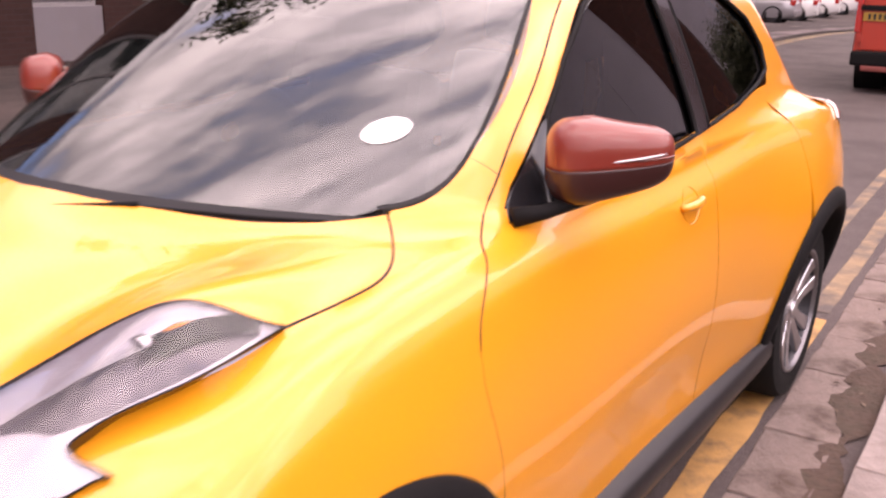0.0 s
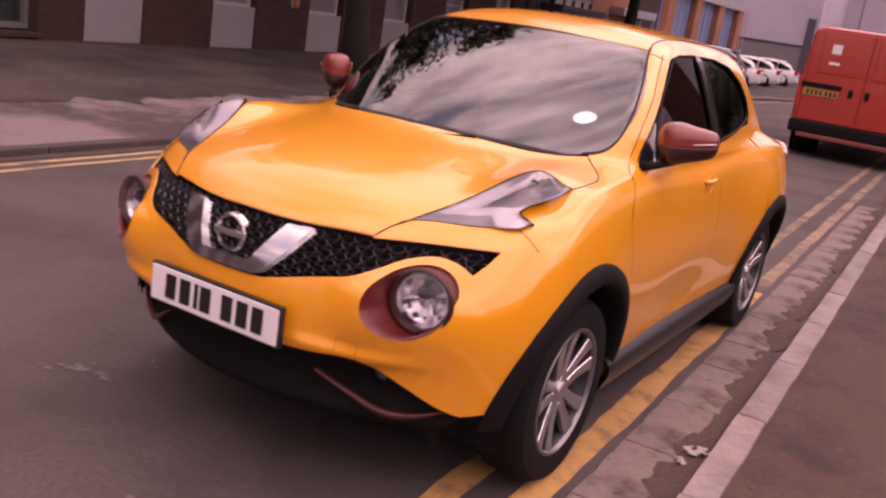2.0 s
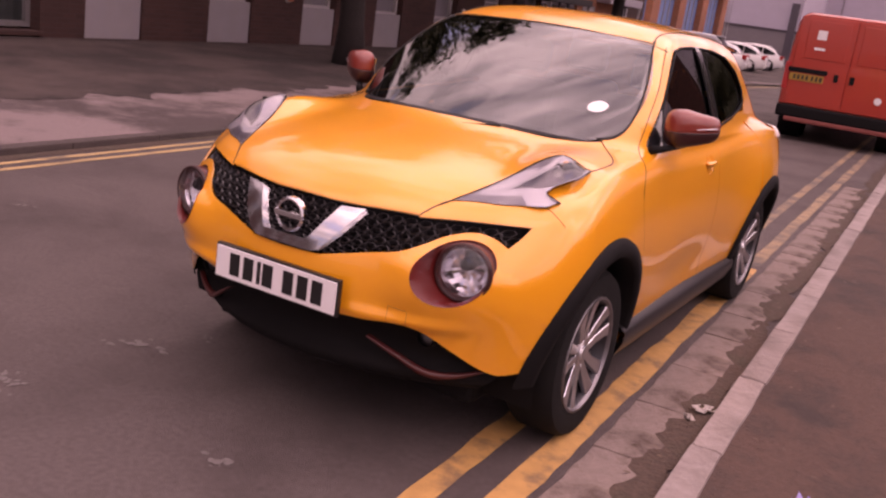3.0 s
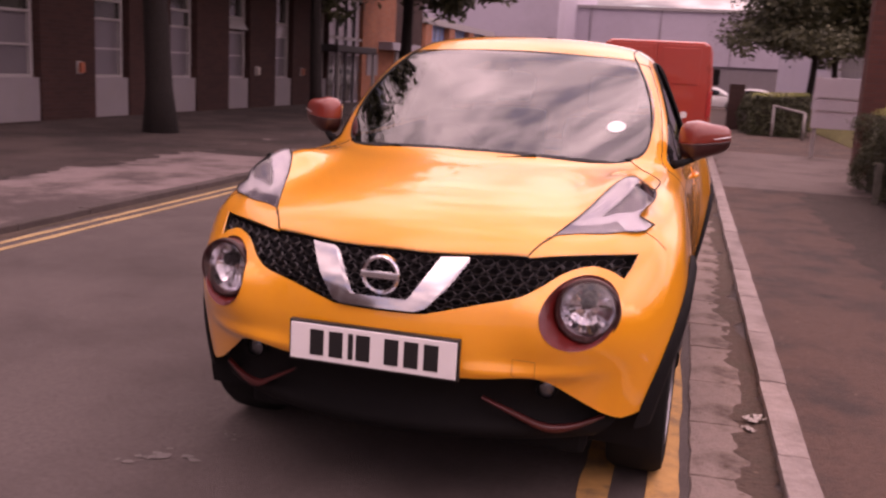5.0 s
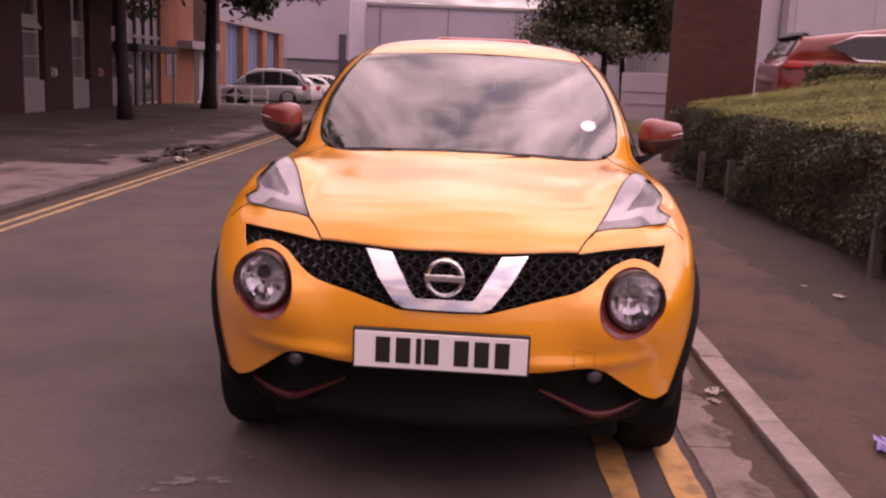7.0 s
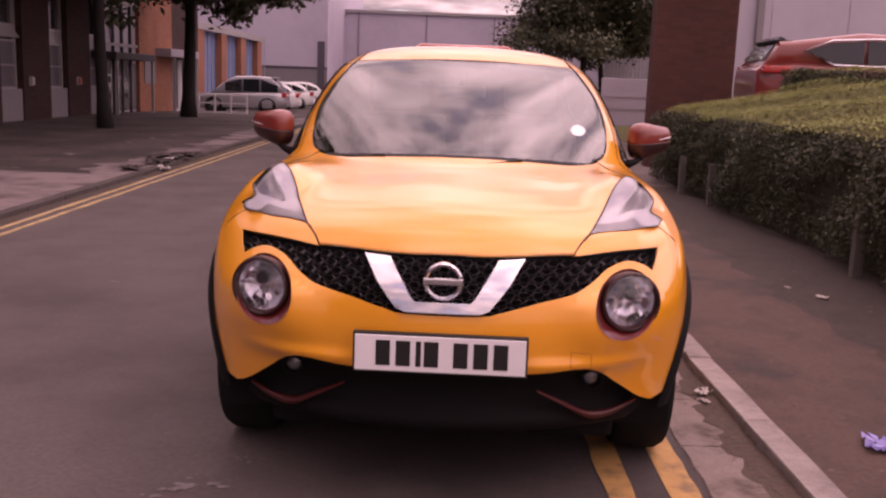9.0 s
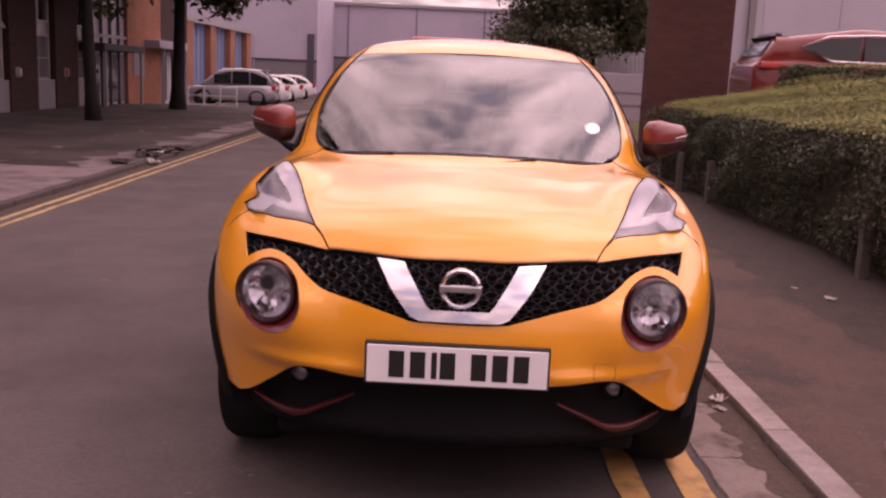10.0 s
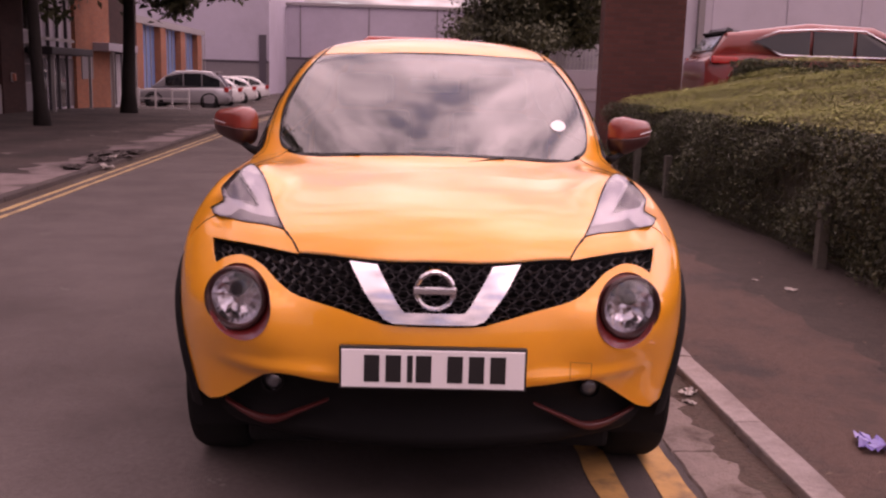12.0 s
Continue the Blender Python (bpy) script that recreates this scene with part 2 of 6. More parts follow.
# ---- the yellow car: one smooth body form, cut into panels ----
def spl(v, xs, ys):
    """Smooth curve through a few values."""
    xs, ys = np.array(xs, float), np.array(ys, float)
    d = np.gradient(ys, xs)
    v = np.clip(v, xs[0], xs[-1])
    i = np.clip(np.searchsorted(xs, v) - 1, 0, len(xs) - 2)
    h = xs[i + 1] - xs[i]
    t = (v - xs[i]) / h
    return (ys[i] * (1 + 2 * t) * (1 - t) ** 2 + ys[i + 1] * t * t * (3 - 2 * t) + h * (d[i] * t * (1 - t) ** 2 - d[i + 1] * t * t * (1 - t)))


def smax(a, b, k):
    h = np.maximum(k - np.abs(a - b), 0) / k
    return np.maximum(a, b) + h * h * k / 4


def plan(x):
    return 0.50 * x ** 2 + 0.113 * x ** 4


def lower_form(x, y, z, lamp=0.0):
    x = np.abs(x)
    nose = spl(z, [0.15, 0.35, 0.5, 0.6, 0.71, 0.80, 0.87, 1.0], [-0.74, -0.80, -0.832, -0.842, -0.83, -0.80, -0.768, -0.62])
    eye = 0.085 * np.exp(-(np.abs(x - 0.575) / 0.17) ** 2.6) * np.exp(-(np.abs(z - 0.70) / 0.165) ** 2.6)
    lip = 0.020 * np.exp(-((z - 0.528) / 0.026) ** 2) * np.exp(-(np.abs(x - 0.44) / 0.19) ** 4)
    ff = (nose + plan(x) - eye - lip - y) / np.sqrt(1 + (x + 0.45 * x ** 3) ** 2)
    base = spl(y, [-0.9, -0.3, 0.5, 1.2, 2.0, 2.7, 3.3], [0.82, 0.838, 0.842, 0.842, 0.84, 0.83, 0.77])
    tuck = np.where(z > 0.66, 0.32 * np.maximum(z - 0.66, 0) ** 2 + 0.01 * np.maximum(z - 0.66, 0), 0.25 * np.maximum(0.66 - z, 0) ** 2)
    front = 0.032 * np.exp(-(np.abs(y + 0.02) / 0.44) ** 2.4) * np.exp(-(np.abs(z - 0.60) / 0.36) ** 2.6)
    rear = 0.062 * np.exp(-(np.abs(y - 2.55) / 0.50) ** 2.4) * np.exp(-(np.abs(z - 0.70) / 0.38) ** 2.6)
    waist = -0.02 * np.exp(-((y - 1.2) / 0.5) ** 2) * np.exp(-((z - 0.45) / 0.13) ** 2)
    fs = x - (base - tuck + front + rear + waist)
    t = y - plan(np.minimum(x, 0.8))
    top = spl(t, [-0.85, -0.80, -0.765, -0.71, -0.6, -0.4, -0.2, 0, 0.2, 0.5, 1.0, 1.7, 2.2, 2.8, 3.3],
              [0.79, 0.835, 0.868, 0.915, 0.962, 1.012, 1.045, 1.072, 1.088, 1.085, 1.078, 1.11, 1.125, 1.07, 0.98]) - 0.04 * (x / 0.7) ** 2
    wide = np.where(x < 0.624, 0.10, 0.10 - 0.042 / (1 + np.exp(-(0.0 - y) / 0.06)))
    crease = 0.066 * np.exp(-((x - 0.624) / wide) ** 2) * np.exp(-((y + 0.13) / 0.25) ** 2) + 0.022 * np.exp(-((x - 0.735) / 0.06) ** 2) * np.exp(-((y + 0.30) / 0.10) ** 2)
    crease = crease + 0.034 * np.exp(-((x - 0.795) / 0.065) ** 2) * np.exp(-((y - 0.02) / 0.26) ** 2)
    ft = z - top - crease - lamp * np.exp(-(np.abs(x - 0.692) / 0.055) ** 2.2) * np.exp(-(np.abs(y + 0.205) / 0.165) ** 2.6)
    fr = y - (3.25 - 0.30 * x ** 2 - 0.35 * np.maximum(z - 0.75, 0) ** 2)
    return smax(smax(smax(ff, fs, 0.13), ft, 0.075), fr, 0.16)


def lamp_form(x, y, z):
    """The fender with the upper lamp's crown standing proud of it."""
    return lower_form(x, y, z, 0.056)


def cabin_form(x, y, z):
    x = np.abs(x)
    c = 0.95 - (z - 1.1) * 1.75
    s = np.clip((z - 1.07) / 0.43, 0, 1)
    fw = (0.08 + (z - 1.085) * 2.20 - 0.24 * s * (1 - s) + c * x ** 2 - y) * 0.41
    fs = (x - (0.775 - np.where(z > 1.06, (z - 1.06) * 0.34, (1.06 - z) * 0.6) - 0.25 * np.maximum(z - 1.06, 0) ** 2 - 0.035 * (y - 1.1) ** 2)) * 0.92
    fr = z - (1.574 - 0.10 * x ** 2 - 0.3 * x ** 4 - 0.05 * (y - 1.55) ** 2)
    fb = (y - (2.98 - (z - 1.1) * 1.0 - 0.3 * x ** 2)) * 0.72
    return smax(smax(smax(smax(fw, fs, 0.07), fr, 0.08), fb, 0.12), 0.93 - z, 0.03)


def form(x, y, z):
    return -smax(-lower_form(x, y, z), -cabin_form(x, y, z), 0.05)


def grad(p, f=form, e=1e-4):
    x, y, z = p.T
    g = np.stack([f(x + e, y, z) - f(x - e, y, z), f(x, y + e, z) - f(x, y - e, z), f(x, y, z + e) - f(x, y, z - e)], 1) / (2 * e)
    return g


def settle_on(p, f=form, n=12):
    """Moves points on to the body form."""
    p = np.array(p, float)
    for _ in range(n):
        g = grad(p, f)
        v = f(*p.T)
        p = p - g * (np.clip(v, -0.1, 0.1) / np.maximum((g * g).sum(1), 0.05))[:, None]
    return p


def unit(v):
    return v / np.maximum(np.linalg.norm(v, axis=-1, keepdims=True), 1e-9)


def shoot(o, d, f=form, far=1.6):
    lo, hi = np.zeros(len(o)), np.full(len(o), far)
    for _ in range(44):
        mid = (lo + hi) / 2
        out = f(*(o + d * mid[:, None]).T) > 0
        hi, lo = np.where(out, mid, hi), np.where(out, lo, mid)
    return o + d * ((lo + hi) / 2)[:, None]


CY, CX, CZ, CR = 0.05, 0.25, 0.62, 0.75
U1 = CX + CR * math.pi / 2


def wrap(u, e, f=lower_form):
    """The body's wall: u runs from the middle of the nose round to the side, e is the angle up."""
    sg = np.where(u < 0, -1.0, 1.0)
    u = np.abs(u)
    a = np.clip((u - CX) / CR, 0, math.pi / 2)
    o = np.stack([np.minimum(u, CX), CY + np.maximum(u - U1, 0), np.full_like(u, CZ)], 1)
    d = np.stack([np.sin(a) * np.cos(e), -np.cos(a) * np.cos(e), np.sin(e)], 1)
    p = shoot(o, d, f)
    p[:, 0] *= sg
    return p


def unwrap(p):
    p = np.atleast_2d(np.array(p, float))
    x, y, z = np.abs(p[:, 0]), p[:, 1], p[:, 2]
    a = np.arctan2(np.maximum(x - CX, 0), np.maximum(CY - y, 1e-9))
    u = np.where(y > CY, U1 + y - CY, np.where(x < CX, x, CX + CR * a))
    r = np.where(y > CY, x - CX, np.where(x < CX, CY - y, np.hypot(x - CX, CY - y)))
    return np.stack([u * np.where(p[:, 0] < 0, -1, 1), np.arctan2(z - CZ, r)], 1)


def on_front(xz, f=lower_form):
    xz = np.array(xz, float)
    o = np.stack([xz[:, 0], np.full(len(xz), 0.3), xz[:, 1]], 1)
    return shoot(o, np.tile([0, -1.0, 0], (len(xz), 1)), f)


def on_top(xy, f=lower_form, z0=0.7):
    xy = np.array(xy, float)
    o = np.stack([xy[:, 0], xy[:, 1], np.full(len(xy), z0)], 1)
    return shoot(o, np.tile([0, 0, 1.0], (len(xy), 1)), f)


def on_side(yz, f=lower_form):
    yz = np.array(yz, float)
    o = np.stack([np.full(len(yz), 0.3), yz[:, 0], yz[:, 1]], 1)
    return shoot(o, np.tile([1.0, 0, 0], (len(yz), 1)), f)


def fine(pts, step, closed=True):
    """Points at about even steps along a polygon's sides."""
    pts = np.array(pts, float)
    out = []
    n = len(pts)
    for i in range(n if closed else n - 1):
        a, b = pts[i], pts[(i + 1) % n]
        k = max(1, int(round(np.linalg.norm(b - a) / step)))
        out += [a + (b - a) * j / k for j in range(k)]
    if not closed:
        out.append(pts[-1])
    return np.array(out)


def rounded(pts, n=8, closed=False):
    """A smooth curve (Catmull-Rom) through a few points."""
    p = np.array(pts, float)
    m = len(p)
    out = []
    for i in range(m if closed else m - 1):
        if closed:
            a, b, c, d = p[i - 1], p[i], p[(i + 1) % m], p[(i + 2) % m]
        else:
            a, b, c, d = p[max(i - 1, 0)], p[i], p[i + 1], p[min(i + 2, m - 1)]
        for t in np.arange(n) / n:
            out.append(0.5 * (2 * b + (c - a) * t + (2 * a - 5 * b + 4 * c - d) * t * t + (3 * b - a - 3 * c + d) * t ** 3))
    if not closed:
        out.append(p[-1])
    return np.array(out)


def inside(q, poly):
    x, y = q[:, 0], q[:, 1]
    r = np.zeros(len(q), bool)
    a, b = poly, np.roll(poly, -1, 0)
    for (x0, y0), (x1, y1) in zip(a, b):
        c = ((y0 > y) != (y1 > y))
        r ^= c & (x < (x1 - x0) * (y - y0) / (y1 - y0 + 1e-15) + x0)
    return r


def panel(name, outline, to3d, step, holes=(), f=form, skirt=0.012, lift=0.0):
    """A panel of the body: a flat outline with holes, filled with small triangles, laid on the body form, with turned-in edges."""
    from mathutils.geometry import delaunay_2d_cdt
    loops = [fine(outline, step)] + [fine(h, step) for h in holes]
    lo, hi = loops[0].min(0), loops[0].max(0)
    gx, gy = np.meshgrid(np.arange(lo[0], hi[0], step), np.arange(lo[1], hi[1], step))
    gx[1::2] += step / 2
    g = np.stack([gx.ravel(), gy.ravel()], 1)
    keep = inside(g, loops[0])
    for h in loops[1:]:
        keep &= ~inside(g, h)
    edge = np.concatenate(loops)
    g = g[keep]
    near = np.full(len(g), 9.0)
    for c in range(0, len(edge), 64):
        near = np.minimum(near, np.linalg.norm(g[:, None] - edge[None, c:c + 64], axis=2).min(1))
    g = g[near > step * 0.55]
    pts = np.concatenate([edge, g])
    es, k = [], 0
    for h in loops:
        es += [(k + i, k + (i + 1) % len(h)) for i in range(len(h))]
        k += len(h)
    v2, _, tris, *_ = delaunay_2d_cdt([Vector(p) for p in pts], es, [], 0, 1e-7)
    v2 = np.array([tuple(v) for v in v2])
    tris = np.array([t for t in tris if len(t) == 3])
    mid = v2[tris].mean(1)
    ok = inside(mid, loops[0])
    for h in loops[1:]:
        ok &= ~inside(mid, h)
    tris = tris[ok]
    p = to3d(v2)
    n = unit(grad(p, f))
    t3 = p[tris]
    fl = (np.cross(t3[:, 1] - t3[:, 0], t3[:, 2] - t3[:, 0]) * n[tris[:, 0]]).sum(1) < 0
    tris[fl] = tris[fl][:, ::-1]
    p = p + n * lift
    count = {}
    for t in tris:
        for a, b in ((t[0], t[1]), (t[1], t[2]), (t[2], t[0])):
            count[(a, b)] = 1
    rim = [(a, b) for (a, b) in count if (b, a) not in count]
    vs, ns, fs = list(p), list(n), [tuple(t) for t in tris]
    if skirt != 0:
        idx = {}
        for a, b in rim:
            for q in (a, b):
                if q not in idx:
                    idx[q] = len(vs)
                    vs += [p[q] - n[q] * 0.125 * skirt, p[q] - n[q] * skirt]
                    ns += [n[q], n[q]]
            fs.append((a, idx[a], idx[b], b))
            fs.append((idx[a], idx[a] + 1, idx[b] + 1, idx[b]))
    return mesh_of(name, vs, fs, None, smooth=True, normals=ns)


def strip(name, a, b, rows, f=form, lift=0.0, project=True):
    """A panel between two curves of equal count, laid on the body form."""
    a, b = np.array(a), np.array(b)
    k = len(a)
    p = np.concatenate([a + (b - a) * (j / rows) for j in range(rows + 1)])
    if project:
        p = settle_on(p, f)
    n = unit(grad(p, f))
    fs = [(j * k + i, j * k + i + 1, (j + 1) * k + i + 1, (j + 1) * k + i) for j in range(rows) for i in range(k - 1)]
    q = p[list(fs[0])]
    if np.dot(np.cross(q[1] - q[0], q[2] - q[0]), n[fs[0][0]]) < 0:
        fs = [t[::-1] for t in fs]
    return mesh_of(name, p + n * lift, fs, None, smooth=True, normals=n)


def seam(name, pts, parent, radius=0.0028, f=form, sink=0.001, material=None):
    p = np.array(pts, float)
    p = p - unit(grad(p, f)) * sink
    return part(name, tube(p, radius, name, material or SEAM, 5), None, parent)


car = thing("car", "glossy yellow compact crossover with red mirror caps, parked beside kerb", "car")


def both(name, me, material, parent=None, label=""):
    """The same part on both sides of the car."""
    me.materials.append(material)
    a = part(name, me, None, parent or car, label)
    b = part(name, mirrored(me), None, parent or car, label)
    return a, b


# lines on the body
EDGE = [(0, -0.748), (0.12, -0.742), (0.25, -0.713), (0.41, -0.655)]             # leading edge of the bonnet, seen from above
LAMP_IN = [(0.41, -0.655), (0.435, -0.610), (0.464, -0.561), (0.512, -0.425), (0.563, -0.265), (0.603, -0.165), (0.628, -0.118), (0.664, -0.062), (0.712, 0.0)]
BON_SIDE = [(0.712, 0.0), (0.723, 0.10), (0.720, 0.20), (0.690, 0.275), (0.630, 0.352), (0.587, 0.392)]
BON_BACK = [(0.587, 0.392), (0.55, 0.325), (0.50, 0.262), (0.40, 0.185), (0.2, 0.108), (0, 0.08)]
over = lambda q: settle_on(on_top(q), form, 8)
half = np.concatenate([fine(rounded(EDGE), 0.012, False)[:-1], fine(rounded(LAMP_IN), 0.012, False)[:-1], fine(rounded(BON_SIDE), 0.012, False)[:-1], fine(rounded(BON_BACK), 0.012, False)])
bonnet_outline = np.concatenate([half, (half * [-1, 1])[::-1][1:-1]])
me = panel("bonnet", bonnet_outline, over, 0.018)
bonnet = part("bonnet", me, PAINT, car, "yellow bonnet with raised lamp edges")

GR_TOP2 = on_front(rounded([(0.41, 0.862), (0.50, 0.868), (0.60, 0.870), (0.715, 0.866)]))
GR_LOW = on_front(rounded([(0.715, 0.866), (0.705, 0.835), (0.685, 0.80)], 4))
GR_LOW2 = on_front(rounded([(0.685, 0.80), (0.64, 0.826), (0.585, 0.838), (0.52, 0.822), (0.46, 0.785), (0.40, 0.755), (0.29, 0.728), (0.17, 0.698), (0.13, 0.690), (0, 0.688)]))
g_half = np.concatenate([unwrap(GR_TOP2)[:-1], unwrap(GR_LOW)[:-1], unwrap(GR_LOW2)])
LAMP_C = (0.579, 0.714)


def oval(cx, cz, rx, rz, tilt=0.0, n=40):
    a = np.arange(n) * 2 * math.pi / n
    p = np.stack([rx * np.cos(a), rz * np.sin(a)], 1)
    c, s = math.cos(radians(tilt)), math.sin(radians(tilt))
    return p @ np.array([[c, s], [-s, c]]) + [cx, cz]


lamp_hole = unwrap(on_front(oval(*LAMP_C, 0.106, 0.101, 14)))
# outline of the bumper on the car's left half, then mirrored
ARCH_R = 0.405
arch_f = [(-ARCH_R * math.cos(radians(a)), 0.335 + ARCH_R * math.sin(radians(a))) for a in (5, 15, 25, 35, 45)]
bump_low = on_front(rounded([(0, 0.505), (0.30, 0.508), (0.42, 0.52), (0.49, 0.51), (0.58, 0.440), (0.66, 0.378), (0.715, 0.352)]))
bump_arch = on_side(np.array(arch_f))
split = np.concatenate([bump_arch[-1:], on_side([(-0.285, 0.70)]), np.array([[0.80, -0.33, 0.85], [0.72, -0.355, 0.93]])])
lamp_low = np.array([[0.72, -0.355, 0.93], [0.685, -0.402, 0.938], [0.62, -0.468, 0.938], [0.527, -0.520, 0.932], [0.452, -0.578, 0.911], [0.41, -0.655, 0.87]])
lamp_low = settle_on(rounded(lamp_low, 5), lower_form)
b_out = np.concatenate([unwrap(bump_low)[:-1], unwrap(bump_arch)[:-1], unwrap(settle_on(rounded(split, 5), lower_form))[:-1], unwrap(lamp_low)[:-1],
                        g_half])
b_out = np.concatenate([b_out[:-1], (b_out * [-1, 1])[::-1][:-1]])
wrap2 = lambda q: wrap(q[:, 0], q[:, 1])
wrap3 = lambda q: wrap(q[:, 0], q[:, 1], form)
lamp_hole_r = lamp_hole * [-1, 1]
me = panel("front_bumper", b_out, wrap2, 0.016, [lamp_hole, lamp_hole_r[::-1]], f=lower_form, skirt=0.007)
bumper = part("front_bumper", me, PAINT, car, "yellow front bumper skin")

# fender: from the bumper's split to the door, round the arch
ARC = [(-ARCH_R * math.cos(radians(a)), 0.335 + ARCH_R * math.sin(radians(a))) for a in range(45, 186, 10)]
door_line = rounded([(0.40, 0.30), (0.40, 0.50), (0.375, 0.68), (0.33, 0.84), (0.345, 0.95), (0.44, 1.03)], 6)
pill = np.array([[0.765, 0.47, 1.068], [0.70, 0.44, 1.075], [0.64, 0.415, 1.08], [0.587, 0.392, 1.08]])
bon_side3 = over(rounded(BON_SIDE))[::-1]
lamp_out = on_top(np.concatenate([rounded([(0.712, 0.0), (0.707, -0.10), (0.697, -0.20), (0.686, -0.275), (0.681, -0.310)], 6), rounded([(0.683, -0.317), (0.70, -0.316), (0.739, -0.304)], 4)]))
lamp_tip = settle_on(rounded([lamp_out[-1], (0.735, -0.322, 0.945), (0.72, -0.355, 0.93)], 4), lower_form)
f_out = np.concatenate([unwrap(on_side(ARC))[:-1], unwrap(on_side(door_line))[:-1], unwrap(settle_on(rounded(pill, 4)))[:-1], unwrap(bon_side3)[:-1],
                        unwrap(lamp_out)[:-1], unwrap(lamp_tip)[:-1], unwrap(settle_on(rounded(split, 5), lower_form))[::-1][:-1]])
fender, fender2 = both("fender", panel("fender", f_out, wrap3, 0.018), PAINT)

# doors and rear quarter
belt = lambda y: 1.045 + 0.10 * np.clip((y - 0.5) / 1.6, 0, 1) ** 1.3
B_Y = 1.50


def side_panel(pts, step=0.025):
    pts = np.array(pts, float)
    p3 = on_side(pts, form)
    return panel("door", unwrap(p3), wrap3, step)


belt_line = lambda y0, y1: [(y, belt(y) - 0.022) for y in np.linspace(y0, y1, 10)]
fd = np.concatenate([door_line[::-1], [(0.43, 0.26), (0.9, 0.26), (B_Y, 0.26)], belt_line(B_Y, 0.52)[:-1]])
both("front_door", side_panel(fd), PAINT)
rarc = [(2.53 + ARCH_R * math.cos(radians(a)), 0.335 + ARCH_R * math.sin(radians(a))) for a in range(176, 120, -8)]
rd_pts = np.concatenate([[(B_Y + 0.005, 0.26), (2.12, 0.26)], rarc, [(2.28, 0.85), (2.24, 1.0)], belt_line(2.2, B_Y + 0.005)])
both("rear_door", side_panel(rd_pts), PAINT)
rarc2 = [(2.53 + ARCH_R * math.cos(radians(a)), 0.335 + ARCH_R * math.sin(radians(a))) for a in range(120, -6, -9)]
rq = np.concatenate([rarc2, [(3.0, 0.32), (3.12, 0.5), (3.16, 0.7), (3.14, 0.95)], [(2.9, 1.02), (2.6, 1.06), (2.24, 1.08)], [(2.245, 1.0), (2.285, 0.85)]])
both("rear_quarter", side_panel(rq), PAINT)

# cabin frame, roof and glass
inner = rounded([(0.587, 0.392, 1.08), (0.645, 0.50, 1.125), (0.627, 0.69, 1.25), (0.535, 0.995, 1.470), (0.505, 1.14, 1.538), (0.50, 1.5, 1.566), (0.49, 2.0, 1.555), (0.47, 2.5, 1.49)], 6)
outer = rounded([(0.765, 0.47, 1.068), (0.755, 0.56, 1.11), (0.70, 0.77, 1.25), (0.615, 1.05, 1.44), (0.597, 1.2, 1.478), (0.595, 1.5, 1.50), (0.605, 1.9, 1.478), (0.632, 2.2, 1.412)], 6)
inner, outer = settle_on(inner), settle_on(outer)
both("roof_rail", strip("roof_rail", inner, outer, 8), PAINT, label="yellow windscreen pillar and roof rail")
k0 = 18
roof_l = inner[k0:]
part("roof", strip("roof", roof_l, roof_l * [-1, 1, 1], 26), PAINT, car, "yellow roof")


def screen_mesh():
    nu, nv = 36, 22
    edge = inner[:k0 + 2]
    foot = np.array([(0.50, 0.30, 1.06)])
    edge = np.concatenate([foot, edge])
    s = np.linspace(0, len(edge) - 1, nv)
    ed = np.stack([np.interp(s, range(len(edge)), edge[:, q]) for q in range(3)], 1)
    p = []
    for j in range(nv):
        for i in range(nu + 1):
            w = 2 * i / nu - 1
            x = (ed[j, 0] - 0.011) * w
            z = ed[j, 2] + 0.012 * (1 - w * w) * (j / nv)
            p.append((x, 0.08 + (z - 1.085) * 2.2 + (0.95 - (z - 1.1) * 1.75) * x * x, z))
    p = np.array(p)
    p = settle_on(p, cabin_form, 4)
    n = unit(grad(p, cabin_form))
    fs = [(j * (nu + 1) + i, j * (nu + 1) + i + 1, (j + 1) * (nu + 1) + i + 1, (j + 1) * (nu + 1) + i) for j in range(nv - 1) for i in range(nu)]
    m0 = len(p)
    p2 = p - n * 0.005
    fs = fs + [tuple(m0 + q for q in t[::-1]) for t in fs]
    return mesh_of("windscreen", np.concatenate([p + n * 0.001, p2]), fs, SCREEN, smooth=True, normals=np.concatenate([n, -n]))


windscreen = part("windscreen", screen_mesh(), None, car, "raked windscreen with a white round sticker")

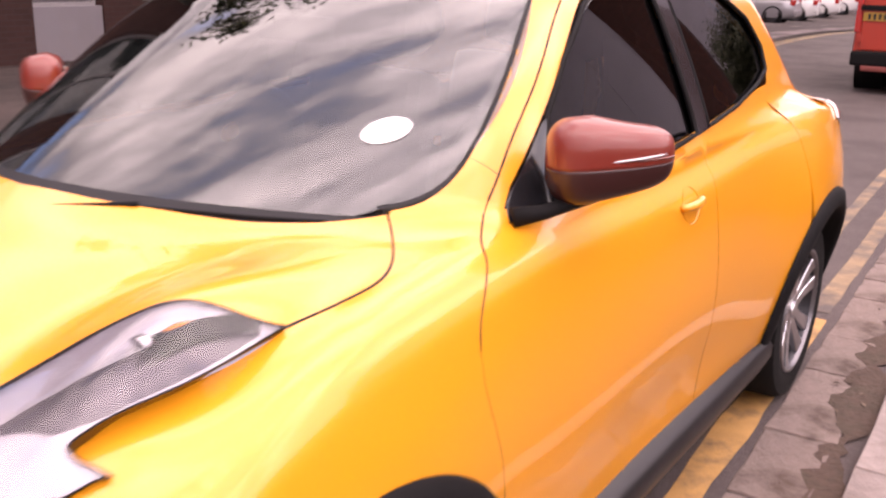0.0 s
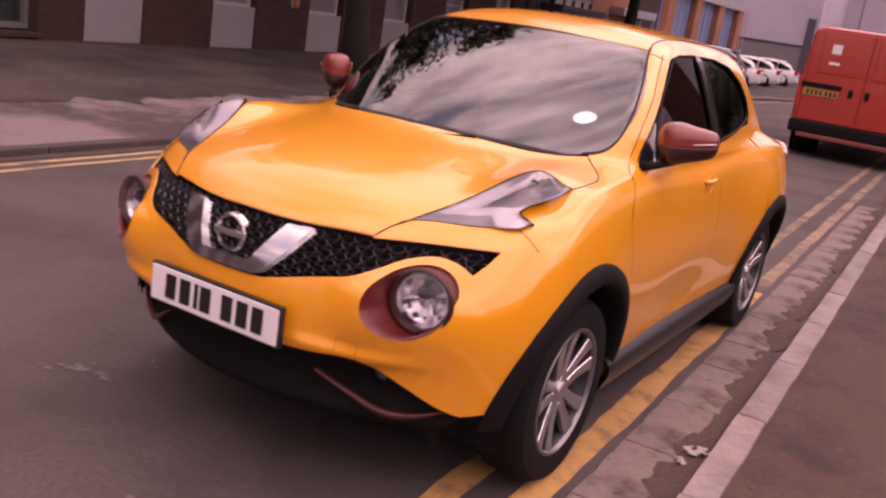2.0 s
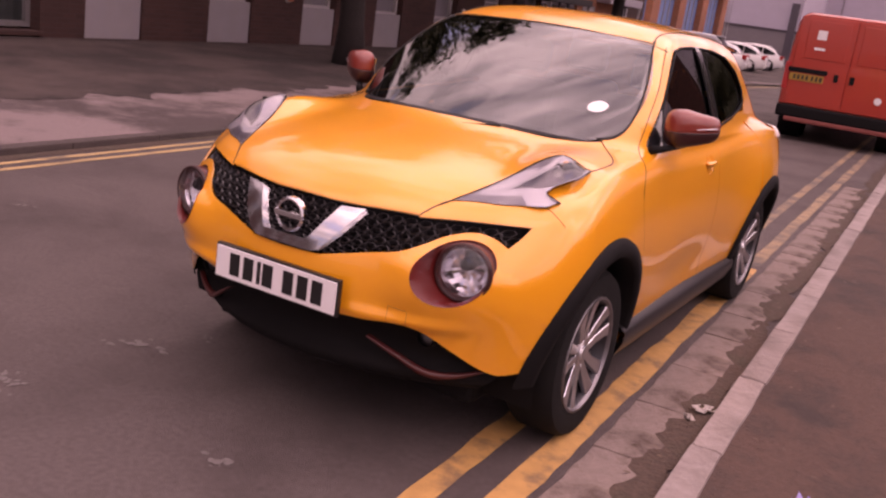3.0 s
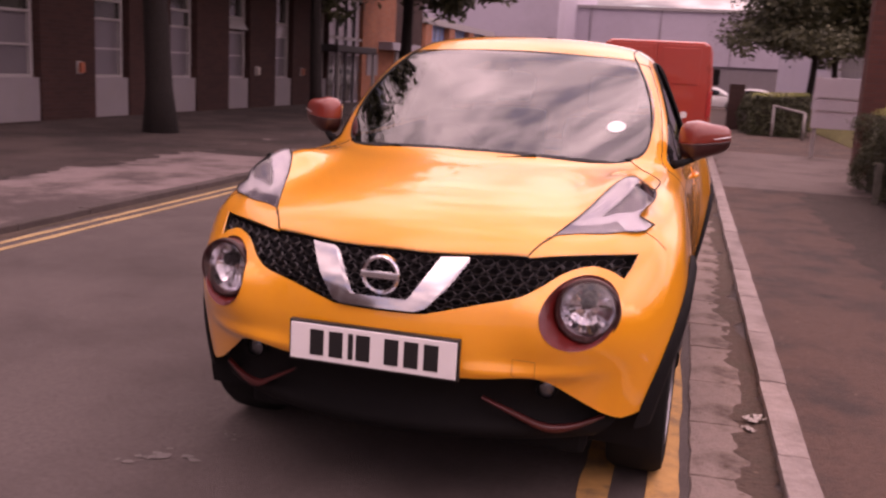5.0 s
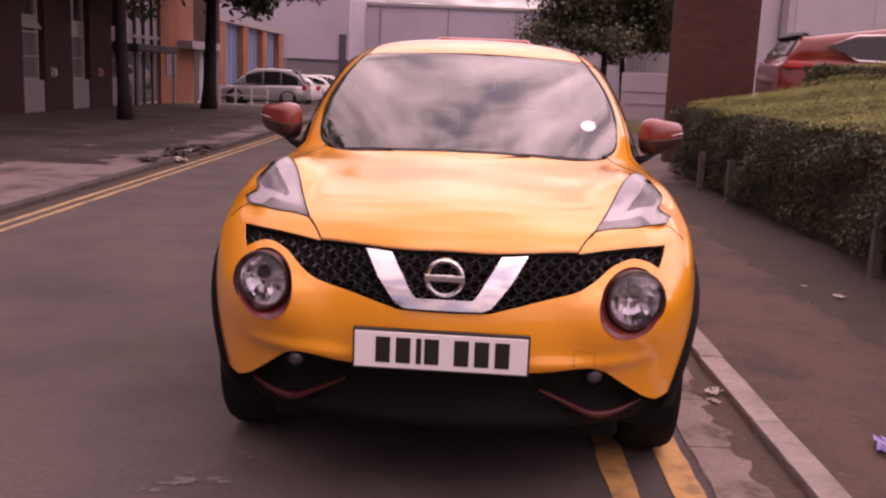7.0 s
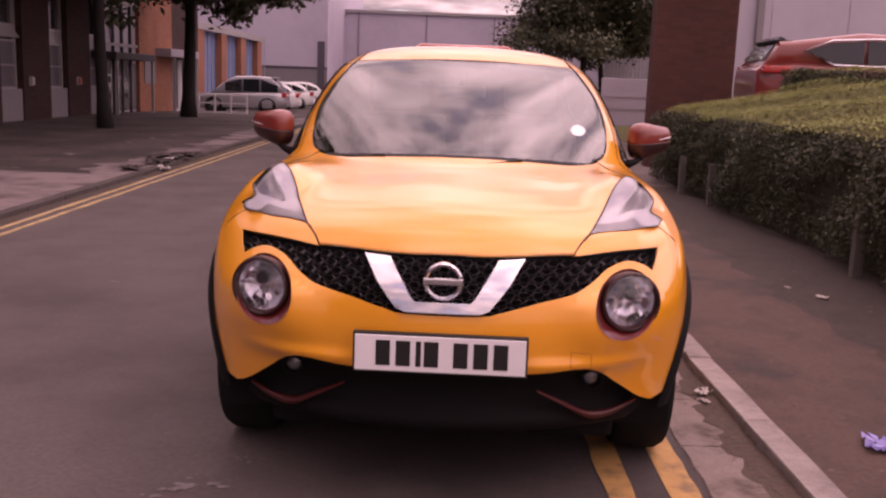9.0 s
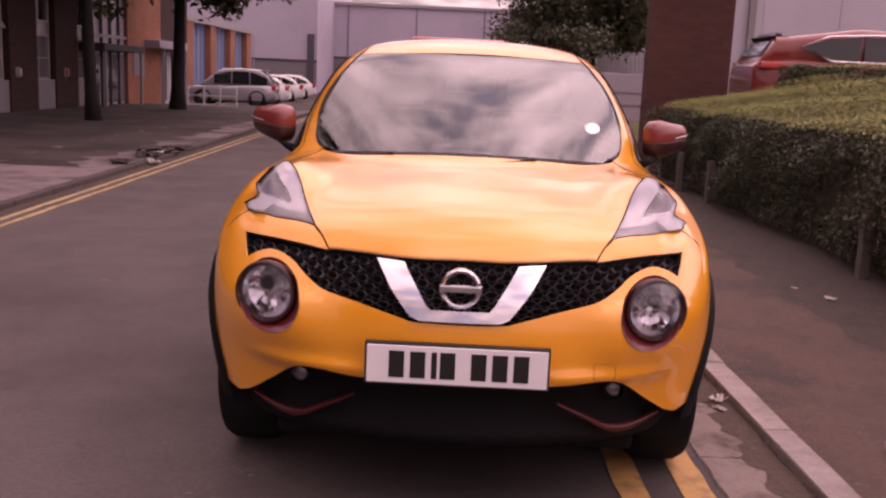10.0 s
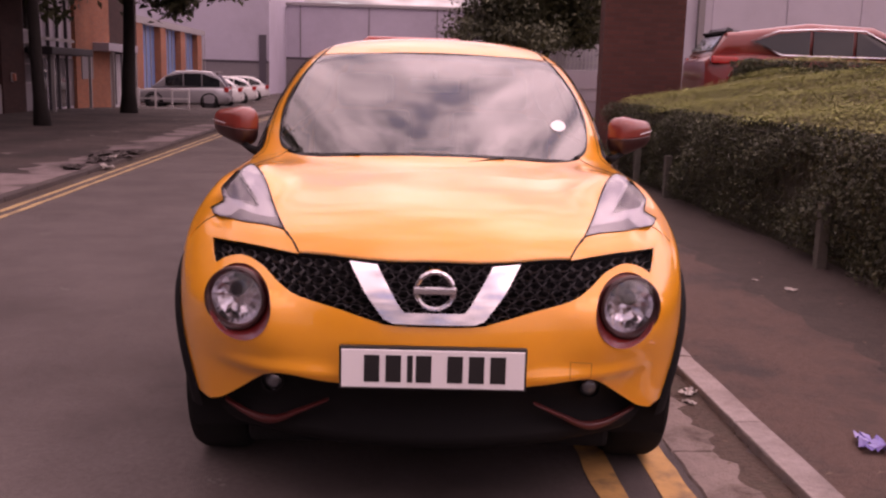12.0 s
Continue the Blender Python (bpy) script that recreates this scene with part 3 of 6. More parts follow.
# ---- wheels, arches, lower trim ----
def wheel(x, y, side):
    w = thing_part("wheel", car)
    w.matrix_world = pose(x, y, 0.33, 0, 0, 0 if side > 0 else 180)
    tyre = lathe([(-0.19, 0.225), (-0.20, 0.27), (-0.195, 0.312), (-0.17, 0.328), (-0.10, 0.331), (-0.03, 0.328), (-0.004, 0.312), (0.002, 0.275), (-0.006, 0.232), (-0.02, 0.222)], "x", 64, "tyre", RUBBER)
    part("tyre", tyre, None, w)
    rim = lathe([(-0.18, 0.225), (-0.02, 0.224), (-0.006, 0.229), (-0.004, 0.222), (-0.02, 0.212), (-0.12, 0.20), (-0.15, 0.06), (-0.15, 0.001)], "x", 64, "rim", DARKMETAL)
    part("rim", rim, None, w, "dark inner rim")
    part("rim_lip", lathe([(-0.008, 0.230), (-0.002, 0.228), (-0.001, 0.220), (-0.014, 0.212)], "x", 64, "rim_lip", mat("rim_edge", (0.22, 0.21, 0.22), 0.35, 0.8, var=0.15, scale=20)), None, w, "dull silver rim edge")
    disc = lathe([(-0.115, 0.05), (-0.115, 0.15), (-0.125, 0.15), (-0.125, 0.05)], "x", 40, "brake_disc", DARKMETAL, True)
    part("brake_disc", disc, None, w)
    hub = lathe([(-0.06, 0.062), (-0.035, 0.06), (-0.028, 0.05), (-0.028, 0.032), (-0.02, 0.03), (-0.018, 0.001)], "x", 32, "hub", SATIN)
    part("hub", hub, None, w)
    for i in range(5):
        for s in (-1, 1):
            bm = bmesh.new()
            vs = []
            for r, c, hw, d, th in ((0.045, 0.019, 0.019, -0.030, 0.03), (0.11, 0.028, 0.021, -0.026, 0.026), (0.17, 0.042, 0.025, -0.018, 0.024), (0.222, 0.056, 0.032, -0.008, 0.022)):
                vs.append([bm.verts.new((d - (0 if q in (0, 1) else th), s * c + (hw if q in (1, 2) else -hw) * s, r)) for q in range(4)])
            for a, b in zip(vs, vs[1:]):
                for q in range(4):
                    bm.faces.new((a[q], a[(q + 1) % 4], b[(q + 1) % 4], b[q]))
            bm.faces.new(vs[0][::-1])
            bm.faces.new(vs[-1])
            bmesh.ops.recalc_face_normals(bm, faces=bm.faces)
            bmesh.ops.bevel(bm, geom=bm.edges[:], offset=0.003, segments=1, affect="EDGES")
            bmesh.ops.rotate(bm, verts=bm.verts, cent=(0, 0, 0), matrix=Matrix.Rotation(radians(72 * i + 10), 3, "X"))
            part("spoke", bm, SATIN, w)
    return w


def thing_part(name, parent):
    ob = new(name)
    ob.parent = parent
    ob.empty_display_size = 0.05
    return ob


for sx in (1, -1):
    for wy in (0.0, 2.53):
        wheel(0.842 * sx, wy, sx)


def arch_trim(cy, lo, hi):
    """Black cladding round a wheel arch, proud of the body."""
    vs, fs = [], []
    n = 44
    ring = []
    for i in range(n + 1):
        a = radians(lo + (hi - lo) * i / n)
        wide = 0.055
        row = []
        for r, up in ((ARCH_R + wide, 0.002), (ARCH_R + wide - 0.006, 0.014), (ARCH_R + 0.012, 0.020), (ARCH_R - 0.012, 0.016), (ARCH_R - 0.018, 0.0)):
            y, z = cy + r * math.cos(a), 0.335 + r * math.sin(a)
            q = on_side(np.array([(y, max(z, 0.18))]))[0]
            row.append((q[0] + up, y, z))
        row.append((row[-1][0] - 0.10, cy + (ARCH_R - 0.018) * math.cos(a), 0.335 + (ARCH_R - 0.018) * math.sin(a)))
        ring.append(row)
    k = len(ring[0])
    vs = [v for row in ring for v in row]
    fs = [(i * k + q, i * k + q + 1, (i + 1) * k + q + 1, (i + 1) * k + q) for i in range(n) for q in range(k - 1)]
    return mesh_of("arch_trim", vs, fs, None, smooth=True)


both("arch_trim", arch_trim(0.0, -2, 184), BLACK, label="black wheel-arch cladding")
both("arch_trim", arch_trim(2.53, -2, 184), BLACK, label="black wheel-arch cladding")


def liner(cy):
    me = lathe([(0.36, 0.05), (0.36, 0.40), (0.80, 0.40)], "x", 40, "wheel_well", None)
    bm = bmesh.new()
    bm.from_mesh(me)
    bmesh.ops.delete(bm, geom=[v for v in bm.verts if v.co.z < -0.13], context="VERTS")
    bm.to_mesh(me)
    bm.free()
    return me


for cy in (0.0, 2.53):
    me = liner(cy)
    me.transform(Matrix.Translation((0, cy, 0.335)))
    both("wheel_well", me, BLACK)

# sill, floor pan, lower nose
sill = mesh_of("sill", *(lambda pr: ([(x, y, z) for y in (0.36, 0.45, 1.2, 2.05, 2.14) for x, z in pr], [(j * 6 + i, j * 6 + i + 1, j * 6 + 7 + i, j * 6 + 6 + i) for j in range(4) for i in range(5)]))([(0.80, 0.36), (0.835, 0.346), (0.853, 0.326), (0.850, 0.285), (0.82, 0.22), (0.70, 0.20)]), None, smooth=True)
both("sill", sill, mat("sill_plastic", (0.012, 0.011, 0.012), 0.36, var=0.3, scale=20, bump=0.03, bscale=300, spec=0.5), label="black plastic side sill")
part("floor_pan", box(-0.60, 0.60, -0.46, 3.0, 0.185, 0.30, bevel=0.02), BLACK, car)


def low_nose():
    """The black lower bumper under the yellow skin, set back above a proud skid lip."""
    n = 60
    vs = []
    # last four rows: black undertray that stands in for shadow below the bumper
    prof = [(0.57, 0.02, 0.70), (0.505, 0.03, 0.70), (0.49, 0.075, 0.70), (0.42, 0.095, 0.70), (0.36, 0.085, 0.70), (0.325, 0.050, 0.69), (0.295, 0.050, 0.66), (0.272, 0.075, 0.63), (0.262, 0.16, 0.60), (0.225, 0.22, 0.57), (0.20, 0.26, 0.54), (0.19, 0.36, 0.52)]
    for i in range(n + 1):
        w = -1 + 2 * i / n
        for z, back, hw in prof:
            x = w * hw
            q = on_front(np.array([(x, max(z, 0.30))]))[0]
            vs.append((x, q[1] + back + 0.004, z))
    k = len(prof)
    fs = [(i * k + q, (i + 1) * k + q, (i + 1) * k + q + 1, i * k + q + 1) for i in range(n) for q in range(k - 1)]
    return mesh_of("lower_bumper", vs, fs, BLACK, smooth=True)


lower = part("lower_bumper", low_nose(), None, car, "black lower bumper, skid lip and an undertray standing in for shadow")

# ---- car details ----
def front_pt(x, z, out=0.0, f=lower_form):
    p = on_front(np.array([(x, z)]), f)
    return Vector(p[0] + unit(grad(p, f))[0] * out)


# bonnet, bumper and door shut lines
for sg in (1, -1):
    m3 = np.array([sg, 1, 1])
    seam("shut_line", over(np.concatenate([rounded(LAMP_IN), rounded(BON_SIDE)[1:]])) * m3, bonnet, 0.003, form, 0.0006)
    seam("shut_line", settle_on(rounded([(0.629, 0.568, 1.152), (0.66, 0.582, 1.138), (0.688, 0.597, 1.121)], 4)) * m3, car, 0.0012)
    seam("shut_line", settle_on(rounded(split, 6), lower_form) * m3, bumper, 0.0042, lower_form, 0.0036, PAINT)
    seam("shut_line", settle_on(rounded(split, 6)[-6:], lower_form) * m3, bumper, 0.0011, lower_form, -0.0007)
    seam("shut_line", on_side(door_line[-10:]) * m3, car, 0.0026)
    seam("shut_line", on_side(door_line[:-9]) * m3, car, 0.0015)
    pl = settle_on(np.array([inner[i] * 0.42 + outer[i] * 0.58 for i in range(0, 22)]))
    seam("shut_line", settle_on(rounded(np.concatenate([on_side(door_line[-1:]), [(0.735, 0.475, 1.055), (0.692, 0.566, 1.098)], pl[10::3]]), 5)) * m3, car, 0.0026)
    seam("shut_line", on_side(np.stack([np.full(20, B_Y), np.linspace(0.30, belt(B_Y), 20)], 1)) * m3, car, 0.0016)
    seam("roof_ditch", settle_on(inner[k0 + 1:]) * m3, car, 0.004)
    seam("roof_joint", settle_on(np.array([inner[k0] * (1 - q) + outer[k0] * q for q in np.linspace(0.02, 0.7, 8)])) * m3, car, 0.003)
    seam("screen_seal", (inner[:k0 + 3] - [0.004, 0, 0]) * m3, windscreen, 0.0065)
ih = inner[k0 + 1]
te = settle_on(np.array([(ih[0] * w, 0.08 + (ih[2] + 0.012 * (1 - w * w) - 1.085) * 2.2 + (0.95 - (ih[2] - 1.1) * 1.75) * (ih[0] * w) ** 2, ih[2] + 0.012 * (1 - w * w)) for w in np.linspace(-1, 1, 31)]), form, 6)
seam("screen_seal", te, windscreen, 0.0035)
part("header_panel", strip("header_panel", te, np.array([(roof_l[0][0] * w, roof_l[0][1] - 0.02 * (1 - w * w), roof_l[0][2]) for w in np.linspace(-1, 1, 31)]), 5), PAINT, car)

# cowl and wipers
cowl_b = on_top(rounded(BON_BACK)) + [0, 0.004, -0.004]
cowl_b = cowl_b[cowl_b[:, 0] < 0.50]
cowl_b = np.concatenate([cowl_b, (cowl_b * [-1, 1, 1])[::-1][1:]])
cowl_t = cowl_b + np.array([0, 0.10, -0.015])
vs = np.concatenate([cowl_b, cowl_b + [0, 0.01, -0.03], cowl_t])
k = len(cowl_b)
part("cowl", mesh_of("cowl", vs, [(j * k + i, j * k + i + 1, (j + 1) * k + i + 1, (j + 1) * k + i) for j in range(2) for i in range(k - 1)], BLACK), None, car, "black scuttle panel below the windscreen")


def on_screen(x, z, out=0.0):
    p = np.array([(x, 0.08 + (z - 1.085) * 2.2 + (0.95 - (z - 1.1) * 1.75) * x * x, z)])
    p = settle_on(p, cabin_form, 6)
    return Vector(p[0] + unit(grad(p, cabin_form))[0] * out)


for xs in (np.linspace(0.52, 0.04, 12), np.linspace(-0.02, -0.50, 12)):
    pts = [on_screen(x, 1.074 - 0.02 * abs(x) + 0.010 * math.sin(math.pi * i / 11), 0.007) for i, x in enumerate(xs)]
    wp = part("wiper", tube(pts, 0.004, "wiper", BLACK, 5), None, car, "black wiper resting at the screen's foot")
    part("wiper_arm", tube([pts[6] + Vector((0, -0.004, 0.006)), pts[9] + Vector((0, -0.02, -0.004)), pts[11] + Vector((0, -0.04, -0.02))], 0.006, "wiper_arm", BLACK, 6), None, wp)

# black border printed round the screen's foot and lower corners
bw_x = np.linspace(-0.565, 0.565, 41)
bd = np.array([on_screen(x, 1.060 - 0.06 * x * x, 0.0025) for x in bw_x])
bu_ = np.array([on_screen(x, 1.098 - 0.085 * x * x, 0.0025) for x in bw_x])
part("screen_border", strip("screen_border", bd, bu_, 3, cabin_form, project=False), BORDER, windscreen, "black printed border at the screen's foot")
n_side = 9
side_out = settle_on(inner[:n_side], cabin_form, 6)
side_in = settle_on(side_out - np.outer(np.linspace(0.026, 0.004, n_side), [1, 0, 0]), cabin_form, 6)
sb = strip("side_border", side_out + unit(grad(side_out, cabin_form)) * 0.0025, side_in + unit(grad(side_in, cabin_form)) * 0.0025, 3, cabin_form, project=False)
both("side_border", sb, BORDER, windscreen)

# sticker inside the screen and rear-view mirror
stv = [on_screen(0.502 + 0.033 * math.cos(a), 1.184 + 0.019 * math.sin(a), 0.003) for a in np.arange(32) * math.pi / 16]
part("sticker", mesh_of("sticker", stv, [tuple(range(32))], mat("sticker_paper", (0.82, 0.82, 0.82), 0.6, var=0.03)), None, windscreen, "white round paper sticker")
bm = box(-0.11, 0.11, -0.015, 0.015, -0.03, 0.03, pose(0.0, 0.80, 1.345), bevel=0.01)
rv = part("rear_view_mirror", bm, BLACK, car)
part("stalk", tube([(0, 0.80, 1.36), (0, 0.79, 1.41)], 0.012, "stalk", BLACK), None, rv)

# side glass
fg = [(0.685, 1.072), (0.705, 1.14), (0.757, 1.222), (0.88, 1.318), (1.04, 1.415), (1.12, 1.45), (1.22, 1.466), (1.455, 1.470), (1.465, belt(1.465) + 0.005)] + [(y, belt(y) + 0.005) for y in (1.2, 0.95, 0.78)]
rg = [(1.565, belt(1.565) + 0.005), (1.555, 1.468), (1.80, 1.462), (2.06, 1.432), (2.26, 1.36), (2.335, 1.27), (2.31, 1.20), (2.15, belt(2.1) + 0.022), (1.85, belt(1.85) + 0.005)]
side3 = lambda q: on_side(q, form)
side_form = lambda x, y, z: np.abs(x) - (0.775 - (z - 1.06) * 0.34 - 0.25 * np.maximum(z - 1.06, 0) ** 2 - 0.035 * (y - 1.1) ** 2)


def thick_glass(name, pts):
    return panel(name, np.array(pts), lambda q: on_side(q, side_form), 0.05, f=side_form, skirt=0.004, lift=-0.009)


both("door_trim", panel("door_trim", unwrap(on_side(np.array([(0.46, 0.33), (1.3, 0.32), (2.05, 0.32), (2.2, 0.75), (2.95, 0.75), (2.85, 0.99), (2.2, 1.05)] + [(y, belt(y) - 0.012) for y in (1.8, 1.4, 1.0, 0.6)]), form)), wrap3, 0.06, f=form, skirt=0.0, lift=-0.02), CABIN, label="dark inner door lining")
both("pillar_lining", strip("pillar_lining", inner, outer, 6, lift=-0.014), CABIN)
both("door_glass", thick_glass("door_glass", fg), SIDEGLASS, label="dark side window")
both("rear_door_glass", thick_glass("rear_door_glass", rg), SIDEGLASS, label="dark side window")
bp = [(1.465, belt(1.465)), (1.455, 1.475), (1.555, 1.475), (1.565, belt(1.565))]
both("centre_pillar", panel("centre_pillar", np.array(bp), side3, 0.03, f=form, skirt=0.01, lift=0.003), GLOSSBLACK, label="gloss black centre pillar")
sail = [(0.555, 1.052), (0.68, 1.060), (0.706, 1.14), (0.757, 1.222), (0.725, 1.20), (0.60, 1.098)]
both("mirror_sail", panel("mirror_sail", np.array(sail), side3, 0.02, f=form, skirt=0.01, lift=0.004), GLOSSBLACK, label="black triangle behind the pillar")
both("window_seal", tube(on_side(fine(np.array(fg), 0.05), form), 0.007, "window_seal", None, 6, True), BLACK)
both("window_seal", tube(on_side(fine(np.array(rg), 0.05), form), 0.007, "window_seal", None, 6, True), BLACK)
# door tops between belt and glass, and the rear pillar
dt = [(0.44, 1.0)] + [(y, belt(y) - 0.03) for y in (0.6, 0.9, 1.2, 1.5, 1.8, 2.1, 2.35)] + [(2.36, 1.16)] + [(y, belt(y) + 0.012) for y in (2.0, 1.7, 1.4, 1.1, 0.8, 0.6)] + [(0.54, 1.09), (0.462, 1.060)]
both("door_top", panel("door_top", np.array(dt), side3, 0.03, f=form, skirt=0.0, lift=-0.0012), PAINT)
cp = [(2.20, 1.11), (2.24, 1.05), (2.6, 1.045), (2.88, 1.01), (2.80, 1.12), (2.62, 1.32), (2.48, 1.45), (2.25, 1.485), (2.08, 1.48), (2.08, 1.425), (2.26, 1.36), (2.335, 1.27), (2.31, 1.19)]
both("rear_pillar", panel("rear_pillar", np.array(cp), side3, 0.03, f=form, skirt=0.0), PAINT)
rear_edge = settle_on(rounded([(0.47, 2.5, 1.47), (0.56, 2.66, 1.3), (0.63, 2.82, 1.1), (0.66, 3.0, 0.98), (0.68, 3.08, 0.75), (0.68, 3.06, 0.5), (0.66, 3.0, 0.32)], 6))
part("tailgate", strip("tailgate", rear_edge, rear_edge * [-1, 1, 1], 20), PAINT, car, "yellow tailgate")
re2 = rear_edge[3:14]
part("rear_glass", strip("rear_glass", re2 * [0.9, 1, 1], re2 * [-0.9, 1, 1], 14, lift=0.004), SIDEGLASS, car, "dark rear window")
both("rear_corner", strip("rear_corner", rear_edge[10:], on_side(np.stack([np.linspace(2.78, 2.98, len(rear_edge) - 10), np.linspace(1.03, 0.34, len(rear_edge) - 10)], 1)), 8, f=form), PAINT)
tl = rounded([(2.80, 1.00), (2.93, 1.035), (3.08, 1.015), (3.17, 0.955), (3.13, 0.90), (3.05, 0.955), (2.92, 0.975)], 5, True)
TAIL = mat("tail_lamp_lens", (0.62, 0.50, 0.48), 0.08, var=0.05, coat=1.0)
both("tail_lamp", panel("tail_lamp", unwrap(on_side(tl)), wrap2, 0.02, f=lower_form, skirt=0.01, lift=0.012), TAIL, label="pale glossy rear lamp on the haunch")
part("roof_spoiler", strip("roof_spoiler", np.array([(x, 2.42, 1.515 - 0.1 * x * x) for x in np.linspace(-0.5, 0.5, 16)]), np.array([(x, 2.66 - 0.2 * x * x, 1.49 - 0.12 * x * x) for x in np.linspace(-0.5, 0.5, 16)]), 4, project=False), PAINT, car)

# door handles
for sg in (1, -1):
    hp = [on_side(np.array([(y, 0.958 + 0.02 * (y - 1.31))]))[0] for y in np.linspace(1.245, 1.385, 8)]
    pts = [Vector(p) * 1 + Vector((0.006 + 0.014 * math.sin(math.pi * i / 7), 0, 0)) for i, p in enumerate(hp)]
    me = tube(pts, [0.008, 0.010, 0.011, 0.011, 0.011, 0.011, 0.010, 0.008], "door_handle", PAINT, 8)
    cup = on_side(oval(1.315, 0.951, 0.056, 0.044))
    cup_c = cup.mean(0) - [0.03, 0, 0]
    cm = mesh_of("handle_recess", list(cup + [0.0015, 0, 0]) + list(cup_c + (cup - cup.mean(0)) * 0.55) + [cup_c - [0.004, 0, 0]],
                 [(i, (i + 1) % 40, 40 + (i + 1) % 40, 40 + i) for i in range(40)] + [(40 + i, 40 + (i + 1) % 40, 80) for i in range(40)], PAINT, smooth=True)
    if sg < 0:
        me, cm = mirrored(me), mirrored(cm)
    dh = part("door_handle", me, None, car, "body-coloured door handle")
    part("handle_recess", cm, None, dh)

# door mirrors
def mirror_cap(lo, hi, material, name, grow=1.0):
    """Part of the mirror housing between two heights (-1 to 1)."""
    ax, ay = Vector((0.80, 0.60, 0)), Vector((-0.60, 0.80, 0))
    c = Vector((0.857, 0.712, 1.165))
    vs, fs = [], []
    nu, nv = 36, 14
    for j in range(nv + 1):
        h = lo + (hi - lo) * j / nv
        for i in range(nu):
            a = 2 * math.pi * i / nu
            ca, sa = math.cos(a), math.sin(a)
            px = math.copysign(abs(ca) ** 0.75, ca)
            py = math.copysign(abs(sa) ** 0.8, sa)
            tip = 0.5 * (px + 1)
            rr = max(0.0, 1 - abs(h) ** 3.2) ** (1 / 3.2) if abs(h) < 1 else 0.0
            zz = h * (0.078 - 0.018 * tip if h > 0 else 0.092 - 0.024 * tip) + (0.004 if h > 0 else 0.014) * tip
            front = 0.085 if py < 0 else 0.05
            q = c + ax * (px * 0.119 * (0.55 + 0.45 * rr) * (rr ** 0.35 if rr > 0 else 0)) * grow + ay * (py * front * (1 - 0.35 * tip) * rr) * grow + Vector((0, 0, zz * grow))
            vs.append(q)
    for j in range(nv):
        for i in range(nu):
            w = (i + 1) % nu
            fs.append((j * nu + i, j * nu + w, (j + 1) * nu + w, (j + 1) * nu + i))
    fs.append(tuple(range(nu))[::-1])
    fs.append(tuple(nv * nu + i for i in range(nu)))
    return mesh_of(name, vs, fs, material, smooth=True)


MGLASS = mat("mirror_glass", (0.75, 0.76, 0.78), 0.03, 1.0, var=0)
for sg in (1, -1):
    w = thing_part("door_mirror", car)
    tagged(w, "door mirror with a glossy red cap")
    ms = [("cap", mirror_cap(-0.20, 0.999, MIRRORRED, "cap"), "glossy red mirror cap"), ("lower_housing", mirror_cap(-0.999, -0.19, mat("mirror_lower", (0.035, 0.009, 0.008), 0.4, var=0.1, coat=0.2), "lower_housing"), "dark red-black lower housing")]
    strip_pts = [Vector((0.857, 0.712, 1.160)) + Vector((0.80, 0.60, 0)) * (0.119 * t) + Vector((0.6, -0.8, 0)) * (0.062 * math.sqrt(max(0, 1 - (t * 0.93) ** 2)) + 0.007) + Vector((0, 0, 0.010 + 0.016 * t)) for t in np.linspace(-0.35, 0.78, 10)]
    ms.append(("indicator", tube(strip_pts, [0.0024] * 8 + [0.002, 0.0015], "indicator", SATIN, 6), "clear indicator strip"))
    ms.append(("foot", tube([(0.745, 0.56, 1.062), (0.785, 0.61, 1.07), (0.835, 0.69, 1.092)], [0.019, 0.014, 0.014], "foot", BLACK, 10), "black mirror foot"))
    bmm = box(-0.088, 0.088, -0.003, 0.003, -0.046, 0.046, pose(0.834, 0.752, 1.162, 0, 0, 36.9), bevel=0.002)
    gm = bpy.data.meshes.new("mirror_glass")
    bmm.to_mesh(gm)
    bmm.free()
    gm.materials.append(MGLASS)
    ms.append(("mirror_glass", gm, ""))
    for nm, me, lb in ms:
        part(nm, mirrored(me) if sg < 0 else me, None, w, lb)

# grille
gr_half = np.concatenate([unwrap(on_top(rounded(EDGE)))[:-1], g_half])
gr_out = np.concatenate([gr_half[:-1], (gr_half * [-1, 1])[::-1][:-1]])
gb = panel("grille_backing", gr_out, wrap2, 0.03, f=lower_form, skirt=-0.03, lift=-0.045)
grille = part("grille", gb, BLACK, car, "black honeycomb grille across the nose")
cells_v, cells_f = [], []
cw, ch = 0.046, 0.0235
for r in range(-1, 12):
    for c in range(-18, 19):
        cu, cz = (c + 0.5 * (r % 2)) * cw, 0.685 + r * ch
        hexa = np.array([(cu + 0.46 * cw * math.cos(a) * 1.16, cz + 0.55 * ch * math.sin(a) * 1.02) for a in np.arange(6) * math.pi / 3])
        if abs(cu) > 0.725:
            continue
        h3 = on_front(hexa)
        hu = unwrap(h3)
        if not inside(hu.mean(0)[None], gr_out).all():
            continue
        nn = unit(grad(h3, lower_form))
        mid = h3.mean(0)
        b0 = len(cells_v)
        outer_r = h3 - nn * 0.020
        inner_r = mid + (h3 - mid) * 0.74 - nn * 0.014
        back_r = mid + (h3 - mid) * 0.62 - nn * 0.044
        cells_v += list(outer_r) + list(inner_r) + list(back_r)
        for i in range(6):
            w = (i + 1) % 6
            cells_f += [(b0 + i, b0 + w, b0 + 6 + w, b0 + 6 + i), (b0 + 6 + i, b0 + 6 + w, b0 + 12 + w, b0 + 12 + i)]
